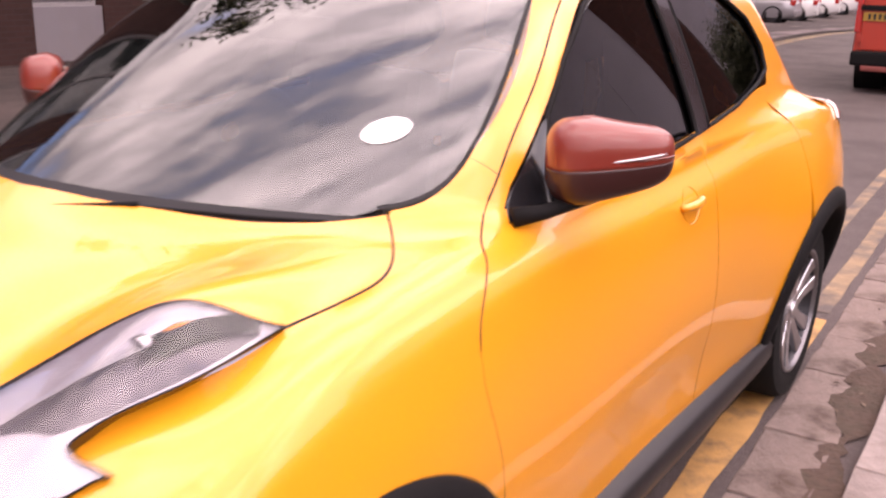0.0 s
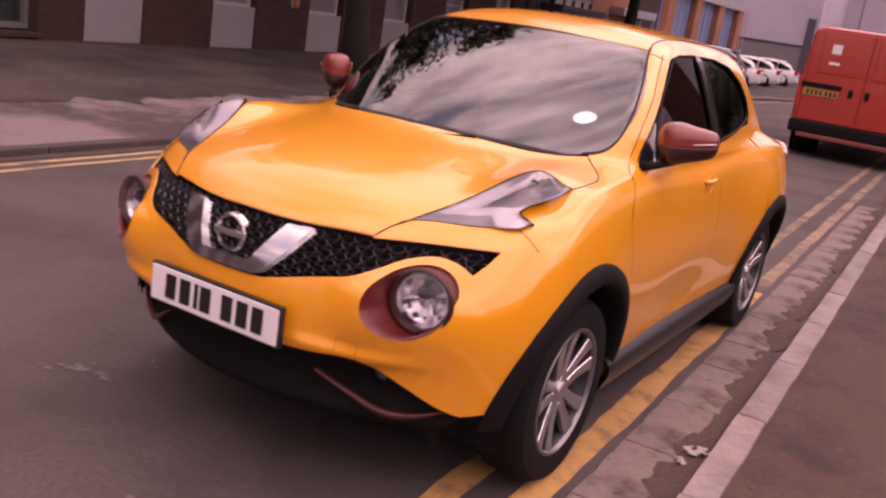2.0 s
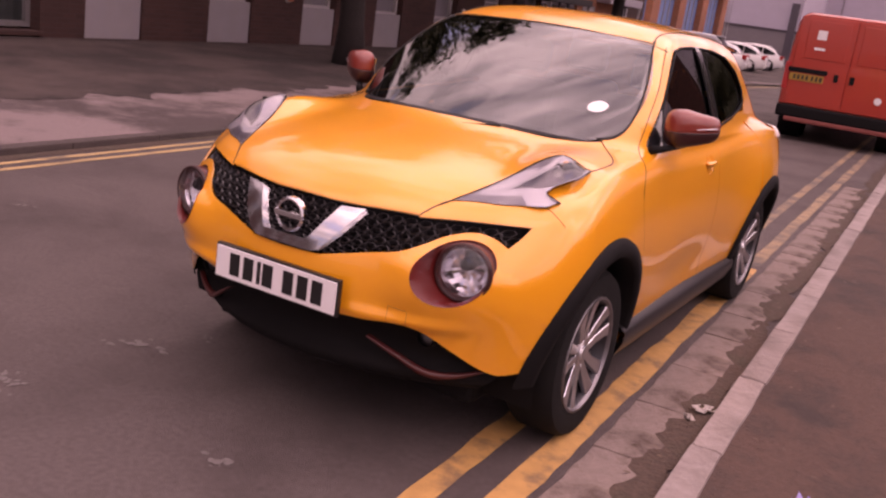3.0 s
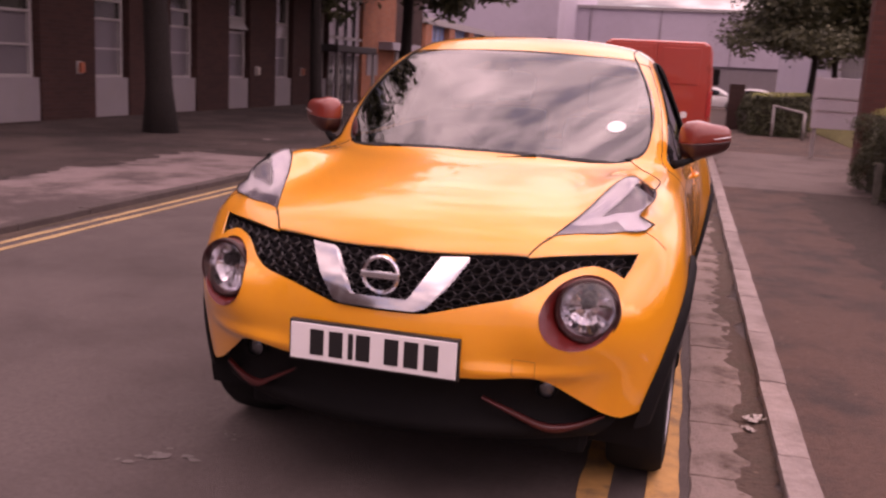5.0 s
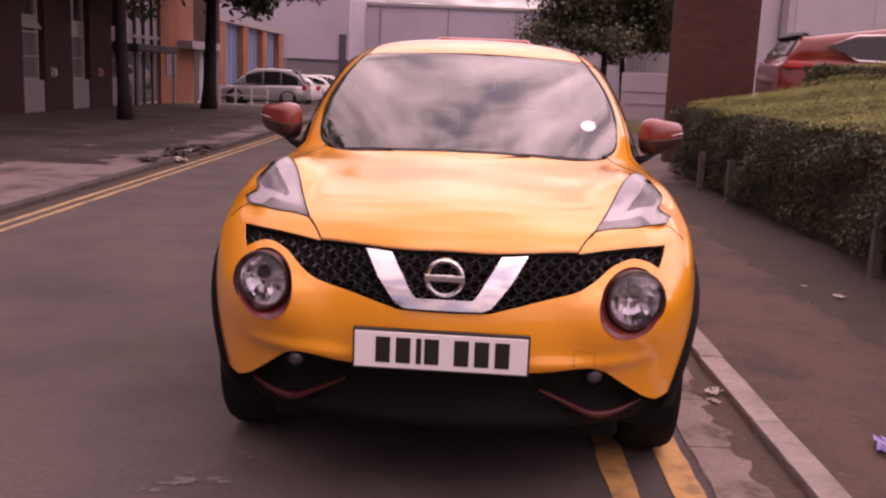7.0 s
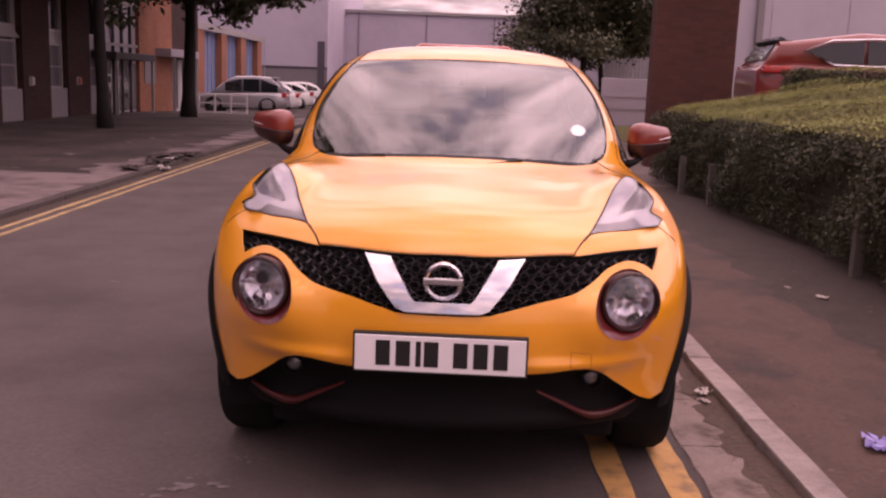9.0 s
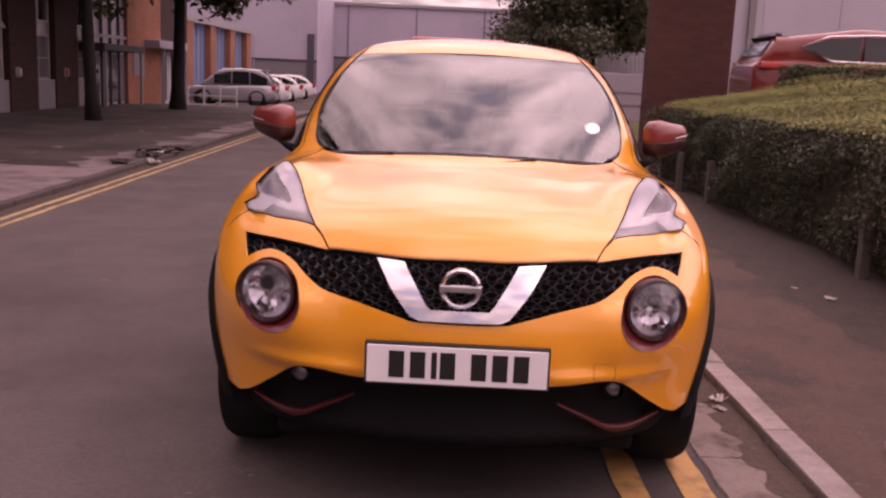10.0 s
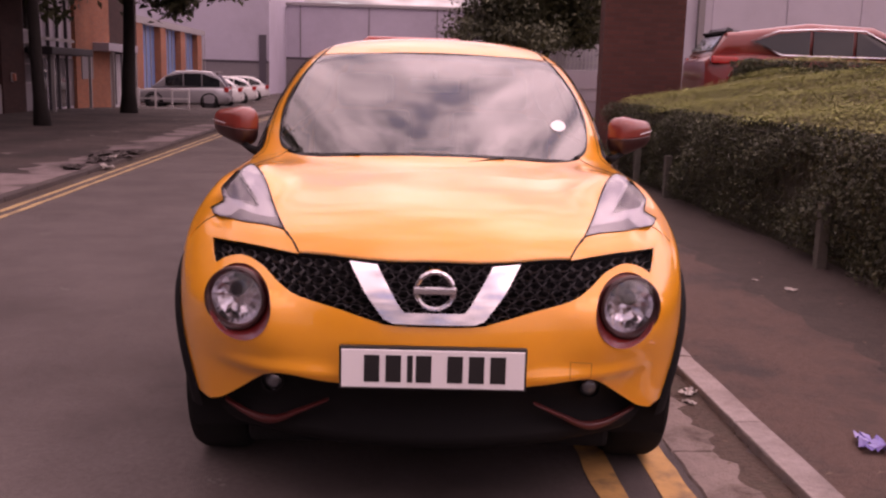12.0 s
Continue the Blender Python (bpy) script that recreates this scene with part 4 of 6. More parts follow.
part("grille_mesh", mesh_of("grille_mesh", cells_v, cells_f, mat("grille_plastic", (0.035, 0.033, 0.036), 0.38, var=0.2, scale=30)), None, grille)

# silver V and round emblem
V_OUT = [(-0.247, 0.850), (-0.200, 0.775), (-0.142, 0.706), (-0.115, 0.696), (0.115, 0.696), (0.142, 0.706), (0.200, 0.775), (0.247, 0.850), (0.166, 0.846), (0.098, 0.738), (0.086, 0.727), (-0.086, 0.727), (-0.098, 0.738), (-0.166, 0.846)]
vp = panel("grille_v", unwrap(on_front(fine(V_OUT, 0.015))), wrap2, 0.014, f=lower_form, skirt=0.035, lift=0.014)
part("grille_v", vp, CHROME, grille, "bright silver V-shaped bar")
em_y = front_pt(0, 0.79)[1] - 0.006
em = thing_part("emblem", grille)
part("ring", lathe([(em_y - 0.012, 0.047), (em_y - 0.014, 0.054), (em_y - 0.010, 0.060), (em_y + 0.01, 0.060), (em_y + 0.01, 0.046)], "y", 48, "ring", CHROME, True), None, em).location.z = 0.792
part("bar", box(-0.062, 0.062, em_y - 0.017, em_y + 0.004, 0.781, 0.803, bevel=0.003), CHROME, em)
part("backing", box(-0.058, 0.058, em_y - 0.0195, em_y - 0.0165, 0.7855, 0.7985, bevel=0.001), SATIN, em)

# number plate, its characters as plain bars
pt = thing_part("number_plate", car)
tagged(pt, "white number plate with dark bars")
PY = -0.862
part("plate_frame", box(-0.267, 0.267, PY - 0.002, PY + 0.02, 0.511, 0.638, bevel=0.004), PLATEBLACK, pt)
part("plate", box(-0.260, 0.260, PY - 0.007, PY, 0.519, 0.630, bevel=0.002), PLATEWHITE, pt)
cx = -0.199
for i in range(7):
    cwid = 0.014 if i == 2 else 0.05
    hh = 0.0395
    part("bar", box(cx + 0.003, cx + cwid - 0.003 if cwid > 0.02 else cx + 0.019, PY - 0.0085, PY - 0.0045, 0.5755 - hh, 0.5755 + hh), PLATEBLACK, pt)
    cx += cwid + 0.011 + (0.028 if i == 3 else 0)

# round headlamps
LC = np.array([0.597, -0.650, 0.717])
hole3 = on_front(oval(*LAMP_C, 0.106, 0.101, 14))
REFL = mat("lamp_reflector", (0.76, 0.75, 0.78), 0.13, 1.0, var=0.02)


def round_lamp(sg):
    w = thing_part("headlamp", car)
    tagged(w, "round headlamp with clear lens and red bezel")
    d = unit(np.array([[0.20, -1.0, 0.02]]))[0]
    s1 = unit(np.cross(d, [0, 0, 1.0])[None])[0]
    s2 = np.cross(s1, d)
    ang = np.arange(40) * 2 * math.pi / 40
    th0 = np.arctan2((hole3 - hole3.mean(0)) @ s2, (hole3 - hole3.mean(0)) @ -s1)

    def circ(r, back):
        return np.array([LC - d * back + (-s1 * math.cos(t) + s2 * math.sin(t)) * r for t in th0])
    nn = unit(grad(hole3, lower_form))
    rows = [hole3 + nn * 0.003, hole3 * 1.0 - nn * 0.010 + (LC - hole3) * 0.05, hole3 * 0.45 + circ(0.099, 0.0) * 0.55 - nn * 0.004, circ(0.098, 0.0)]
    red = [i for i in range(40) if hole3[i, 2] < LC[2] - 0.012 - 0.45 * (hole3[i, 0] - LC[0])]
    quad = lambda j, i: (j * 40 + i, j * 40 + (i + 1) % 40, (j + 1) * 40 + (i + 1) % 40, (j + 1) * 40 + i)
    me = mesh_of("bezel", np.concatenate(rows), [quad(j, i) for j in range(3) for i in red], mat("lamp_bezel_red", (0.12, 0.010, 0.008), 0.35, var=0.05, coat=0.35), smooth=True)
    me5 = mesh_of("upper_bezel", np.concatenate(rows), [quad(j, i) for j in range(3) for i in range(40) if i not in red], mat("lamp_bezel_dark", (0.10, 0.014, 0.012), 0.45, var=0.05, coat=0.1), smooth=True)
    rows = [circ(0.0985, -0.002), circ(0.096, -0.016), circ(0.084, -0.012), circ(0.080, 0.01)]
    me2 = mesh_of("lamp_ring", np.concatenate(rows), [(j * 40 + i, j * 40 + (i + 1) % 40, (j + 1) * 40 + (i + 1) % 40, (j + 1) * 40 + i) for j in range(3) for i in range(40)], mat("lamp_ring_dark", (0.045, 0.014, 0.014), 0.35, var=0.1), smooth=True)
    rf = random.Random(3)
    rows = []
    for r, b in ((0.080, 0.008), (0.071, 0.026), (0.055, 0.042), (0.035, 0.050), (0.015, 0.052)):
        c0 = circ(r, b)
        push = [rf.uniform(-0.0026, 0.0026) if r < 0.075 else 0.0 for _ in range(20)]
        rows.append(np.array([c0[i] - d * push[i // 2] for i in range(40)]))
    me3 = mesh_of("reflector", np.concatenate(rows), [quad(j, i) for j in range(4) for i in range(40)] + [tuple(160 + i for i in range(40))], REFL)
    rows = [circ(r, -0.014 - 0.018 * (1 - (r / 0.092) ** 2)) for r in (0.092, 0.079, 0.058, 0.035, 0.012)]
    lens_f = [(j * 40 + i, j * 40 + (i + 1) % 40, (j + 1) * 40 + (i + 1) % 40, (j + 1) * 40 + i) for j in range(4) for i in range(40)] + [tuple(160 + i for i in range(40))]
    lp = np.concatenate(rows)
    me4 = mesh_of("lens", np.concatenate([lp, lp + d * -0.003]), lens_f + [tuple(200 + q for q in t[::-1]) for t in lens_f], LENS, smooth=True)
    sh = lathe([(-0.012, 0.001), (-0.012, 0.017), (-0.004, 0.023), (0.03, 0.024), (0.04, 0.014)], "y", 20, "bulb_shield", DARKMETAL)
    sh.transform(Matrix.Translation(LC - d * 0.012 + s2 * 0.026))
    for nm, q, lb in (("bezel", me, "glossy red lower bezel"), ("upper_bezel", me5, "dark red upper bezel"), ("lamp_ring", me2, "dark grey ring"), ("reflector", me3, "fluted bright reflector"), ("bulb_shield", sh, "dark bulb hood"), ("lens", me4, "clear domed lens")):
        o = part(nm, mirrored(q) if sg < 0 else q, None, w, lb)
        if nm == "lens":
            o.visible_shadow = False


round_lamp(1)
round_lamp(-1)

# upper lamps on the fender tops
ul = np.concatenate([unwrap(on_top(rounded(LAMP_IN)))[:-1], unwrap(lamp_out)[:-1], unwrap(lamp_tip)[:-1], unwrap(lamp_low)[:-1]])
ul = ul[7:-4]
wrap_lamp = lambda q: wrap(q[:, 0], q[:, 1], lamp_form)
lens_m = panel("lens", ul, wrap_lamp, 0.012, f=lamp_form, skirt=0.006, lift=0.0015)
house_m = panel("housing", ul, wrap_lamp, 0.012, f=lamp_form, skirt=-0.027, lift=-0.030)
recess = unwrap(on_top(np.concatenate([rounded([(0.578, -0.385), (0.622, -0.275), (0.650, -0.185), (0.672, -0.105), (0.697, -0.03)], 4), rounded([(0.702, -0.04), (0.701, -0.10), (0.694, -0.19), (0.684, -0.262), (0.672, -0.298)], 4), rounded([(0.660, -0.322), (0.622, -0.352), (0.584, -0.386)], 4)])))
bezel_m = panel("inner_bezel", ul, wrap_lamp, 0.012, [recess], f=lamp_form, skirt=0.017, lift=-0.011)
wall_q = unwrap(lamp_out)
wall_up, wall_lo = wrap_lamp(wall_q), wrap2(wall_q)
wall_m = strip("outer_wall", wall_up, wall_lo - unit(grad(wall_lo, lower_form)) * 0.004, 4, lamp_form, project=False)
TRAY = mat("lamp_tray", (0.10, 0.086, 0.10), 0.22, 0.6, var=0.3, scale=26)
SHELL = mat("lamp_housing", (0.45, 0.425, 0.46), 0.24, 0.45, var=0.18, scale=22)
for sg in (1, -1):
    w = thing_part("upper_lamp", car)
    tagged(w, "boomerang-shaped clear lamp on the fender top")
    o = part("lens", mirrored(lens_m) if sg < 0 else lens_m, LENS, w, "clear lens")
    o.visible_shadow = False
    part("housing", mirrored(house_m) if sg < 0 else house_m, TRAY, w, "dark lilac inner housing")
    part("inner_bezel", mirrored(bezel_m) if sg < 0 else bezel_m, SHELL, w, "silvery lilac inner bezel")
    part("outer_wall", mirrored(wall_m) if sg < 0 else wall_m, TRAY, w, "smoked outer wall of the lamp")
    gp = on_top(rounded([(0.684, -0.20), (0.690, -0.11), (0.694, -0.05), (0.699, -0.03)], 5), lamp_form)
    gp = gp - unit(grad(gp, lamp_form)) * 0.016
    g_me = tube(gp, [0.004] + [0.015] * (len(gp) - 2) + [0.006], "dark_mask", BLACK, 8)
    part("dark_mask", mirrored(g_me) if sg < 0 else g_me, None, w, "dark inner mask")
    bp3 = on_top(np.array([(0.672, -0.145)]), lamp_form)[0] - np.array([0, 0, 0.02])
    bu = lathe([(-0.022, 0.001), (-0.02, 0.009), (0.0, 0.012), (0.02, 0.009), (0.022, 0.001)], "y", 12, "indicator_bulb", mat("amber_bulb", (0.75, 0.22, 0.02), 0.2, var=0.05))
    bu.transform(Matrix.Translation(Vector(bp3)))
    part("indicator_bulb", mirrored(bu) if sg < 0 else bu, None, w, "amber bulb")
    lo_ = lamp_low[2:-4]
    up_ = settle_on(lo_ + np.array([-0.010, 0.036, 0.040]), lower_form)
    nl = [unit(grad(q, lower_form)) * d for q, d in ((lo_, 0.004), (up_, 0.007))]
    lm_ = strip("lower_mask", lo_ - nl[0], up_ - nl[1], 3, lower_form, project=False)
    part("lower_mask", mirrored(lm_) if sg < 0 else lm_, mat("lamp_mask_grey", (0.17, 0.15, 0.18), 0.3, 0.4, var=0.15, scale=30), w, "dark lilac lower edge inside")
    bw = lathe([(-0.003, 0.017), (0.005, 0.015), (0.010, 0.010), (0.012, 0.001)], "y", 20, "bulb_bowl", mat("bright_bowl", (0.70, 0.69, 0.71), 0.12, 1.0, var=0.03))
    bw.transform(pose(0.672, -0.20, bp3[2] + 0.002, 20, 0, 0))
    part("bulb_bowl", mirrored(bw) if sg < 0 else bw, None, w)
    seam("lamp_seal", wrap_lamp(np.concatenate([ul, ul[:1]])) * np.array([sg, 1, 1]), w, 0.0014, lamp_form, -0.0014)

# square towing-eye cover let into the bumper
tow = on_front(fine(np.array([(0.405, 0.528), (0.470, 0.522), (0.470, 0.572), (0.405, 0.577)]), 0.01))
seam("towing_eye_cover", np.concatenate([tow, tow[:1]]), bumper, 0.0011, lower_form, -0.0002, mat("cover_joint", (0.35, 0.12, 0.01), 0.5, var=0.05))

# fog lamps, red lips
for sg in (1, -1):
    fy = on_front(np.array([(0.49, 0.455)]))[0][1] + 0.06
    fl = thing_part("fog_lamp", lower)
    lm = [lathe([(fy + 0.03, 0.036), (fy - 0.012, 0.036), (fy - 0.014, 0.030), (fy, 0.029)], "y", 28, "rim", BLACK),
          lathe([(fy + 0.002, 0.029), (fy + 0.012, 0.022), (fy + 0.016, 0.001)], "y", 28, "reflector", mat("fog_reflector", (0.09, 0.09, 0.10), 0.35, 0.6, var=0.1)),
          lathe([(fy - 0.008, 0.001), (fy - 0.006, 0.02), (fy, 0.028), (fy + 0.003, 0.028), (fy - 0.003, 0.02), (fy - 0.005, 0.001)], "y", 28, "lens", LENS)]
    for me in lm:
        me.transform(Matrix.Translation((0.49 * sg, 0, 0.458)))
        o = part(me.name.split(".")[0], me, None, fl)
        o.visible_shadow = me.name.split(".")[0] != "lens"
    rp = rounded([(0.31, 0.430), (0.40, 0.376), (0.49, 0.323), (0.57, 0.321), (0.66, 0.352)], 6)
    r3 = on_front(rp) + np.array([0, 0.035, 0])
    wv = np.interp(np.linspace(0, 1, len(rp)), [0, 0.3, 0.6, 1], [0.003, 0.008, 0.013, 0.005])
    rows = [r3 + np.array([0, 0.02, 0]) + np.outer(wv, [0, 0, 1]), r3 + np.outer(wv, [0, 0.002, 0.8]), r3 + np.outer(wv, [0, 0.002, -0.8]), r3 + np.array([0, 0.03, 0]) + np.outer(wv, [0, 0, -1])]
    n_ = len(rp)
    me = mesh_of("red_lip", np.concatenate(rows) * np.array([sg, 1, 1]), [(j * n_ + i, j * n_ + i + 1, (j + 1) * n_ + i + 1, (j + 1) * n_ + i)[::sg] for j in range(3) for i in range(n_ - 1)], mat("dark_red_trim", (0.07, 0.008, 0.007), 0.45, var=0.08, coat=0.12), smooth=True)
    part("red_lip", me, None, lower, "dark red lip trim")

# cabin
dash = mesh_of("dashboard", *(lambda pr, xs: ([(x, y + 0.25 * x * x, z) for x in xs for y, z in pr], [(i * len(pr) + q, i * len(pr) + q + 1, (i + 1) * len(pr) + q + 1, (i + 1) * len(pr) + q) for i in range(len(xs) - 1) for q in range(len(pr) - 1)]))([(0.16, 1.04), (0.40, 1.045), (0.62, 1.05), (0.74, 1.02), (0.80, 0.92), (0.76, 0.60), (0.70, 0.40)], np.linspace(-0.60, 0.60, 24)), CABIN, smooth=True)
part("dashboard", dash, None, car)
wh = lathe([(0.014 * math.sin(a), 0.185 + 0.014 * math.cos(a)) for a in np.arange(10) * math.pi / 5], "y", 40, "steering_wheel", BLACK, True)
wh.transform(pose(-0.36, 0.98, 0.98, -25))
part("steering_wheel", wh, None, car)


def seat(x, y):
    w = thing_part("seat", car)
    part("cushion", box(x - 0.25, x + 0.25, y - 0.25, y + 0.25, 0.45, 0.62, bevel=0.05), CABIN, w)
    part("backrest", box(-0.24, 0.24, -0.07, 0.07, 0, 0.62, pose(x, y + 0.27, 0.58, -14), bevel=0.05), CABIN, w)
    part("headrest", box(-0.13, 0.13, -0.05, 0.05, 0, 0.18, pose(x, y + 0.44, 1.22, -10), bevel=0.04), CABIN, w)


for x, y in ((0.37, 1.15), (-0.37, 1.15), (0.36, 2.0), (-0.36, 2.0)):
    seat(x, y)
part("cabin_floor", box(-0.72, 0.72, 0.3, 2.9, 0.34, 0.40), CABIN, car)
part("parcel_shelf", box(-0.60, 0.60, 2.25, 2.85, 0.95, 0.98), CABIN, car)
part("headlining", strip("headlining", roof_l, roof_l * [-1, 1, 1], 12, lift=-0.03), mat("headlining_cloth", (0.10, 0.095, 0.09), 0.95, var=0.1), car)

# ---- street ----
ASPHALT = mat("asphalt", (0.096, 0.0755, 0.0715), 0.85, var=0.5, scale=45, bump=0.5, bscale=160, stain=0.78, stain_scale=0.9, stain_color=(0.050, 0.0375, 0.035), stain_at=(0.42, 0.64))
TARMAC = mat("pavement_tarmac", (0.084, 0.049, 0.037), 0.9, var=0.5, scale=45, bump=0.5, bscale=120, stain=0.8, stain_scale=1.5, stain_color=(0.030, 0.023, 0.021), stain_at=(0.45, 0.62))
PAVE = mat("worn_pavement", (0.195, 0.150, 0.146), 0.9, var=0.25, scale=40, bump=0.35, bscale=160, stain=0.92, stain_scale=0.55, stain_color=(0.050, 0.036, 0.034), stain_at=(0.46, 0.57))
KERB = mat("kerb_stone", (0.27, 0.225, 0.21), 0.85, var=0.3, scale=25, bump=0.4, bscale=90, stain=0.6, stain_scale=3.5, stain_color=(0.10, 0.08, 0.07), rand=0.12)
LINE = mat("yellow_line_paint", (0.52, 0.285, 0.095), 0.7, var=0.3, scale=12, bump=0.2, bscale=120, stain=0.65, stain_scale=5.5, stain_color=(0.085, 0.066, 0.056), stain_at=(0.48, 0.64))
SLAB = mat("gutter_slab", (0.205, 0.158, 0.138), 0.9, var=0.3, scale=22, bump=0.5, bscale=70, stain=0.85, stain_scale=3.2, stain_color=(0.070, 0.046, 0.034), stain_at=(0.50, 0.64), rand=0.10)
GRIT = mat("gutter_dirt", (0.075, 0.049, 0.036), 0.95, var=0.5, scale=35, bump=0.6, bscale=70, stain=0.5, stain_scale=4, stain_color=(0.05, 0.05, 0.03))


def fall(y):
    """The street drops a little at its far end."""
    q = min(1.0, max(0.0, (y - 24) / 22))
    return -0.45 * q * q * (3 - 2 * q)


def street_sheet(name, x0, x1, y0, y1, z, material, label, category, step=4.0, wob=0.0):
    ys = np.concatenate([np.arange(y0, 24, step), np.arange(24, min(y1, 48), 2.0), np.linspace(48, y1, 8) if y1 > 48 else [y1]]) if y1 > 24 else np.append(np.arange(y0, y1, step), y1)
    vs, fs = [], []
    for j, y in enumerate(ys):
        for x, s in ((x0, -1), (x1, 1)):
            o = wob * (noise.noise((y * 2.1, x0 * 7, s)) + 0.6 * noise.noise((y * 7.3, x0, s * 3)) + 0.4 * noise.noise((y * 17.9, x0 * 3, s * 5)))
            vs.append(ROAD @ Vector((x + o, y, z + fall(y))))
    for j in range(len(ys) - 1):
        fs.append((j * 2, j * 2 + 1, j * 2 + 3, j * 2 + 2))
    return whole(name, mesh_of(name, vs, fs, material), None, label, category, "structure")


street_sheet("ground", -900, 900, -400, 1200, -0.03, TARMAC, "tarmac ground reaching to the distance", "ground")
street_sheet("road", -4.05, 1.30, -60, 75, 0.0, ASPHALT, "dark worn asphalt road between two kerbs", "road")
street_sheet("pavement", -16, -4.16, -60, 75, 0.055, PAVE, "pale patched pavement before the brick building", "pavement", 1.0)
# darker mottled strip: the trees' shade by the building, put into colour
street_sheet("pavement_strip", -16, -5.8, -60, 75, 0.060, mat("dark_tarmac", (0.066, 0.046, 0.040), 0.9, var=0.35, scale=40, bump=0.35, bscale=150, stain=0.95, stain_scale=0.75, stain_color=(0.024, 0.016, 0.014), stain_at=(0.40, 0.58)), "dark strip along the brick building, tree shade put into its colour", "pavement", 0.11, 0.42)
street_sheet("pavement", 1.366, 30, -60, 75, 0.036, TARMAC, "brown tarmac pavement beside the hedge", "pavement", 1.0)
# darker sheet over the pavement from y 8.5 on
street_sheet("pavement_patch", -5.9, -4.75, 8.5, 60, 0.0605, mat("dark_tarmac", (0.066, 0.046, 0.040)), "dark pavement patch under the trees", "pavement", 0.11, 0.30)
PALE = mat("pale_line_paint", (0.44, 0.30, 0.135), 0.75, var=0.35, scale=14, bump=0.2, bscale=120, stain=0.8, stain_scale=2.8, stain_color=(0.085, 0.070, 0.062))
FADED = mat("faded_line_paint", (0.27, 0.185, 0.105), 0.75, var=0.35, scale=14, bump=0.2, bscale=120, stain=0.95, stain_scale=2.4, stain_color=(0.085, 0.070, 0.066), stain_at=(0.42, 0.60))
for x, w, y0, y1, m in ((-3.70, 0.030, -30, 60, PALE), (-3.85, 0.030, -30, 60, PALE), (0.615, 0.05, -30, 3.0, LINE), (0.845, 0.055, -30, 3.4, LINE), (0.615, 0.04, 3.1, 60, FADED), (0.845, 0.045, 3.5, 60, FADED)):
    street_sheet("yellow_line", x - w, x + w, y0, y1, 0.004, m, "worn yellow line painted on the road", "road marking", 0.12, 0.012)
street_sheet("gutter_dirt", 1.130, 1.262, -12, 30, 0.0090, GRIT, "tongues of brown dirt and moss along the kerb", "dirt", 0.04, 0.10)
street_sheet("gutter_dirt", -4.08, -3.93, -30, 60, 0.006, GRIT, "strip of brown dirt along the kerb", "dirt", 0.15, 0.055)


def placed(bm):
    bmesh.ops.transform(bm, matrix=ROAD, verts=bm.verts)
    return bm


def slab_mesh(name, w, l, h, seed, rough=0.012):
    """A worn stone with uneven edges."""
    rng = random.Random(seed)
    n = 5
    ring = [(-w / 2 + w * i / n, -l / 2) for i in range(n)] + [(w / 2, -l / 2 + l * i / n) for i in range(n)] + [(w / 2 - w * i / n, l / 2) for i in range(n)] + [(-w / 2, l / 2 - l * i / n) for i in range(n)]
    a = [(x + rng.uniform(-rough, rough), y + rng.uniform(-rough, rough)) for x, y in ring]
    k = len(a)
    vs = [(x, y, -0.05) for x, y in a] + [(x, y, h - 0.008) for x, y in a] + [(x * 0.955, y * 0.988, h + rng.uniform(-0.002, 0.002)) for x, y in a]
    fs = [(q * k + i, q * k + (i + 1) % k, (q + 1) * k + (i + 1) % k, (q + 1) * k + i) for q in range(2) for i in range(k)] + [tuple(2 * k + i for i in range(k))]
    return mesh_of(name, vs, fs, None)


# kerbs, stone by stone
KERB_H = 0.045
kerb_meshes = [slab_mesh("kerb_stone", 0.122, 0.905, KERB_H, i, 0.004) for i in range(4)]
for m in kerb_meshes:
    m.materials.append(KERB)
rng = random.Random(4)
for kx, y0, y1, z0, lb in ((1.312, -14, 26, 0.0, "pale stone kerb along the parked car"), (-4.10, -6, 34, 0.012, "low worn kerb on the far side")):
    kerb = thing("kerb", lb, "kerb", kind="structure")
    stones = kerb_meshes if kx > 0 else [m.copy() for m in kerb_meshes]
    if kx < 0:
        for m in stones:
            m.materials[0] = mat("dirty_kerb", (0.065, 0.05, 0.046), 0.9, var=0.3, scale=20, bump=0.4, bscale=90, stain=0.7, stain_scale=2.5, stain_color=(0.04, 0.03, 0.027), rand=0.15)
    y = y0
    while y < y1:
        o = part("kerb_stone", stones[rng.randrange(4)], None, kerb)
        o.matrix_world = ROAD @ pose(kx + rng.uniform(-0.002, 0.002), y, z0 + fall(y) + rng.uniform(-0.002, 0.002), 0, 0, rng.uniform(-0.12, 0.12) + (180 if rng.random() < 0.5 else 0))
        y += 0.912
# soil strip coloured dark to carry the shade at the hedge's foot
street_sheet("soil_bed", 2.30, 3.5, -8, 11.2, 0.0372, mat("damp_soil", (0.046, 0.032, 0.026), 0.95, var=0.5, scale=22, bump=0.7, bscale=60, stain=0.5, stain_scale=3, stain_color=(0.02, 0.015, 0.012)), "dark soil strip under the hedge, hedge shade put into its colour", "soil", 0.12, 0.16)
street_sheet("driveway", 1.366, 14, 9.6, 16.4, 0.041, mat("pale_drive", (0.135, 0.103, 0.094), 0.9, var=0.35, scale=30, bump=0.35, bscale=120, stain=0.85, stain_scale=0.9, stain_color=(0.062, 0.044, 0.038)), "pale worn drive crossing the pavement", "drive", 0.5, 0.15)
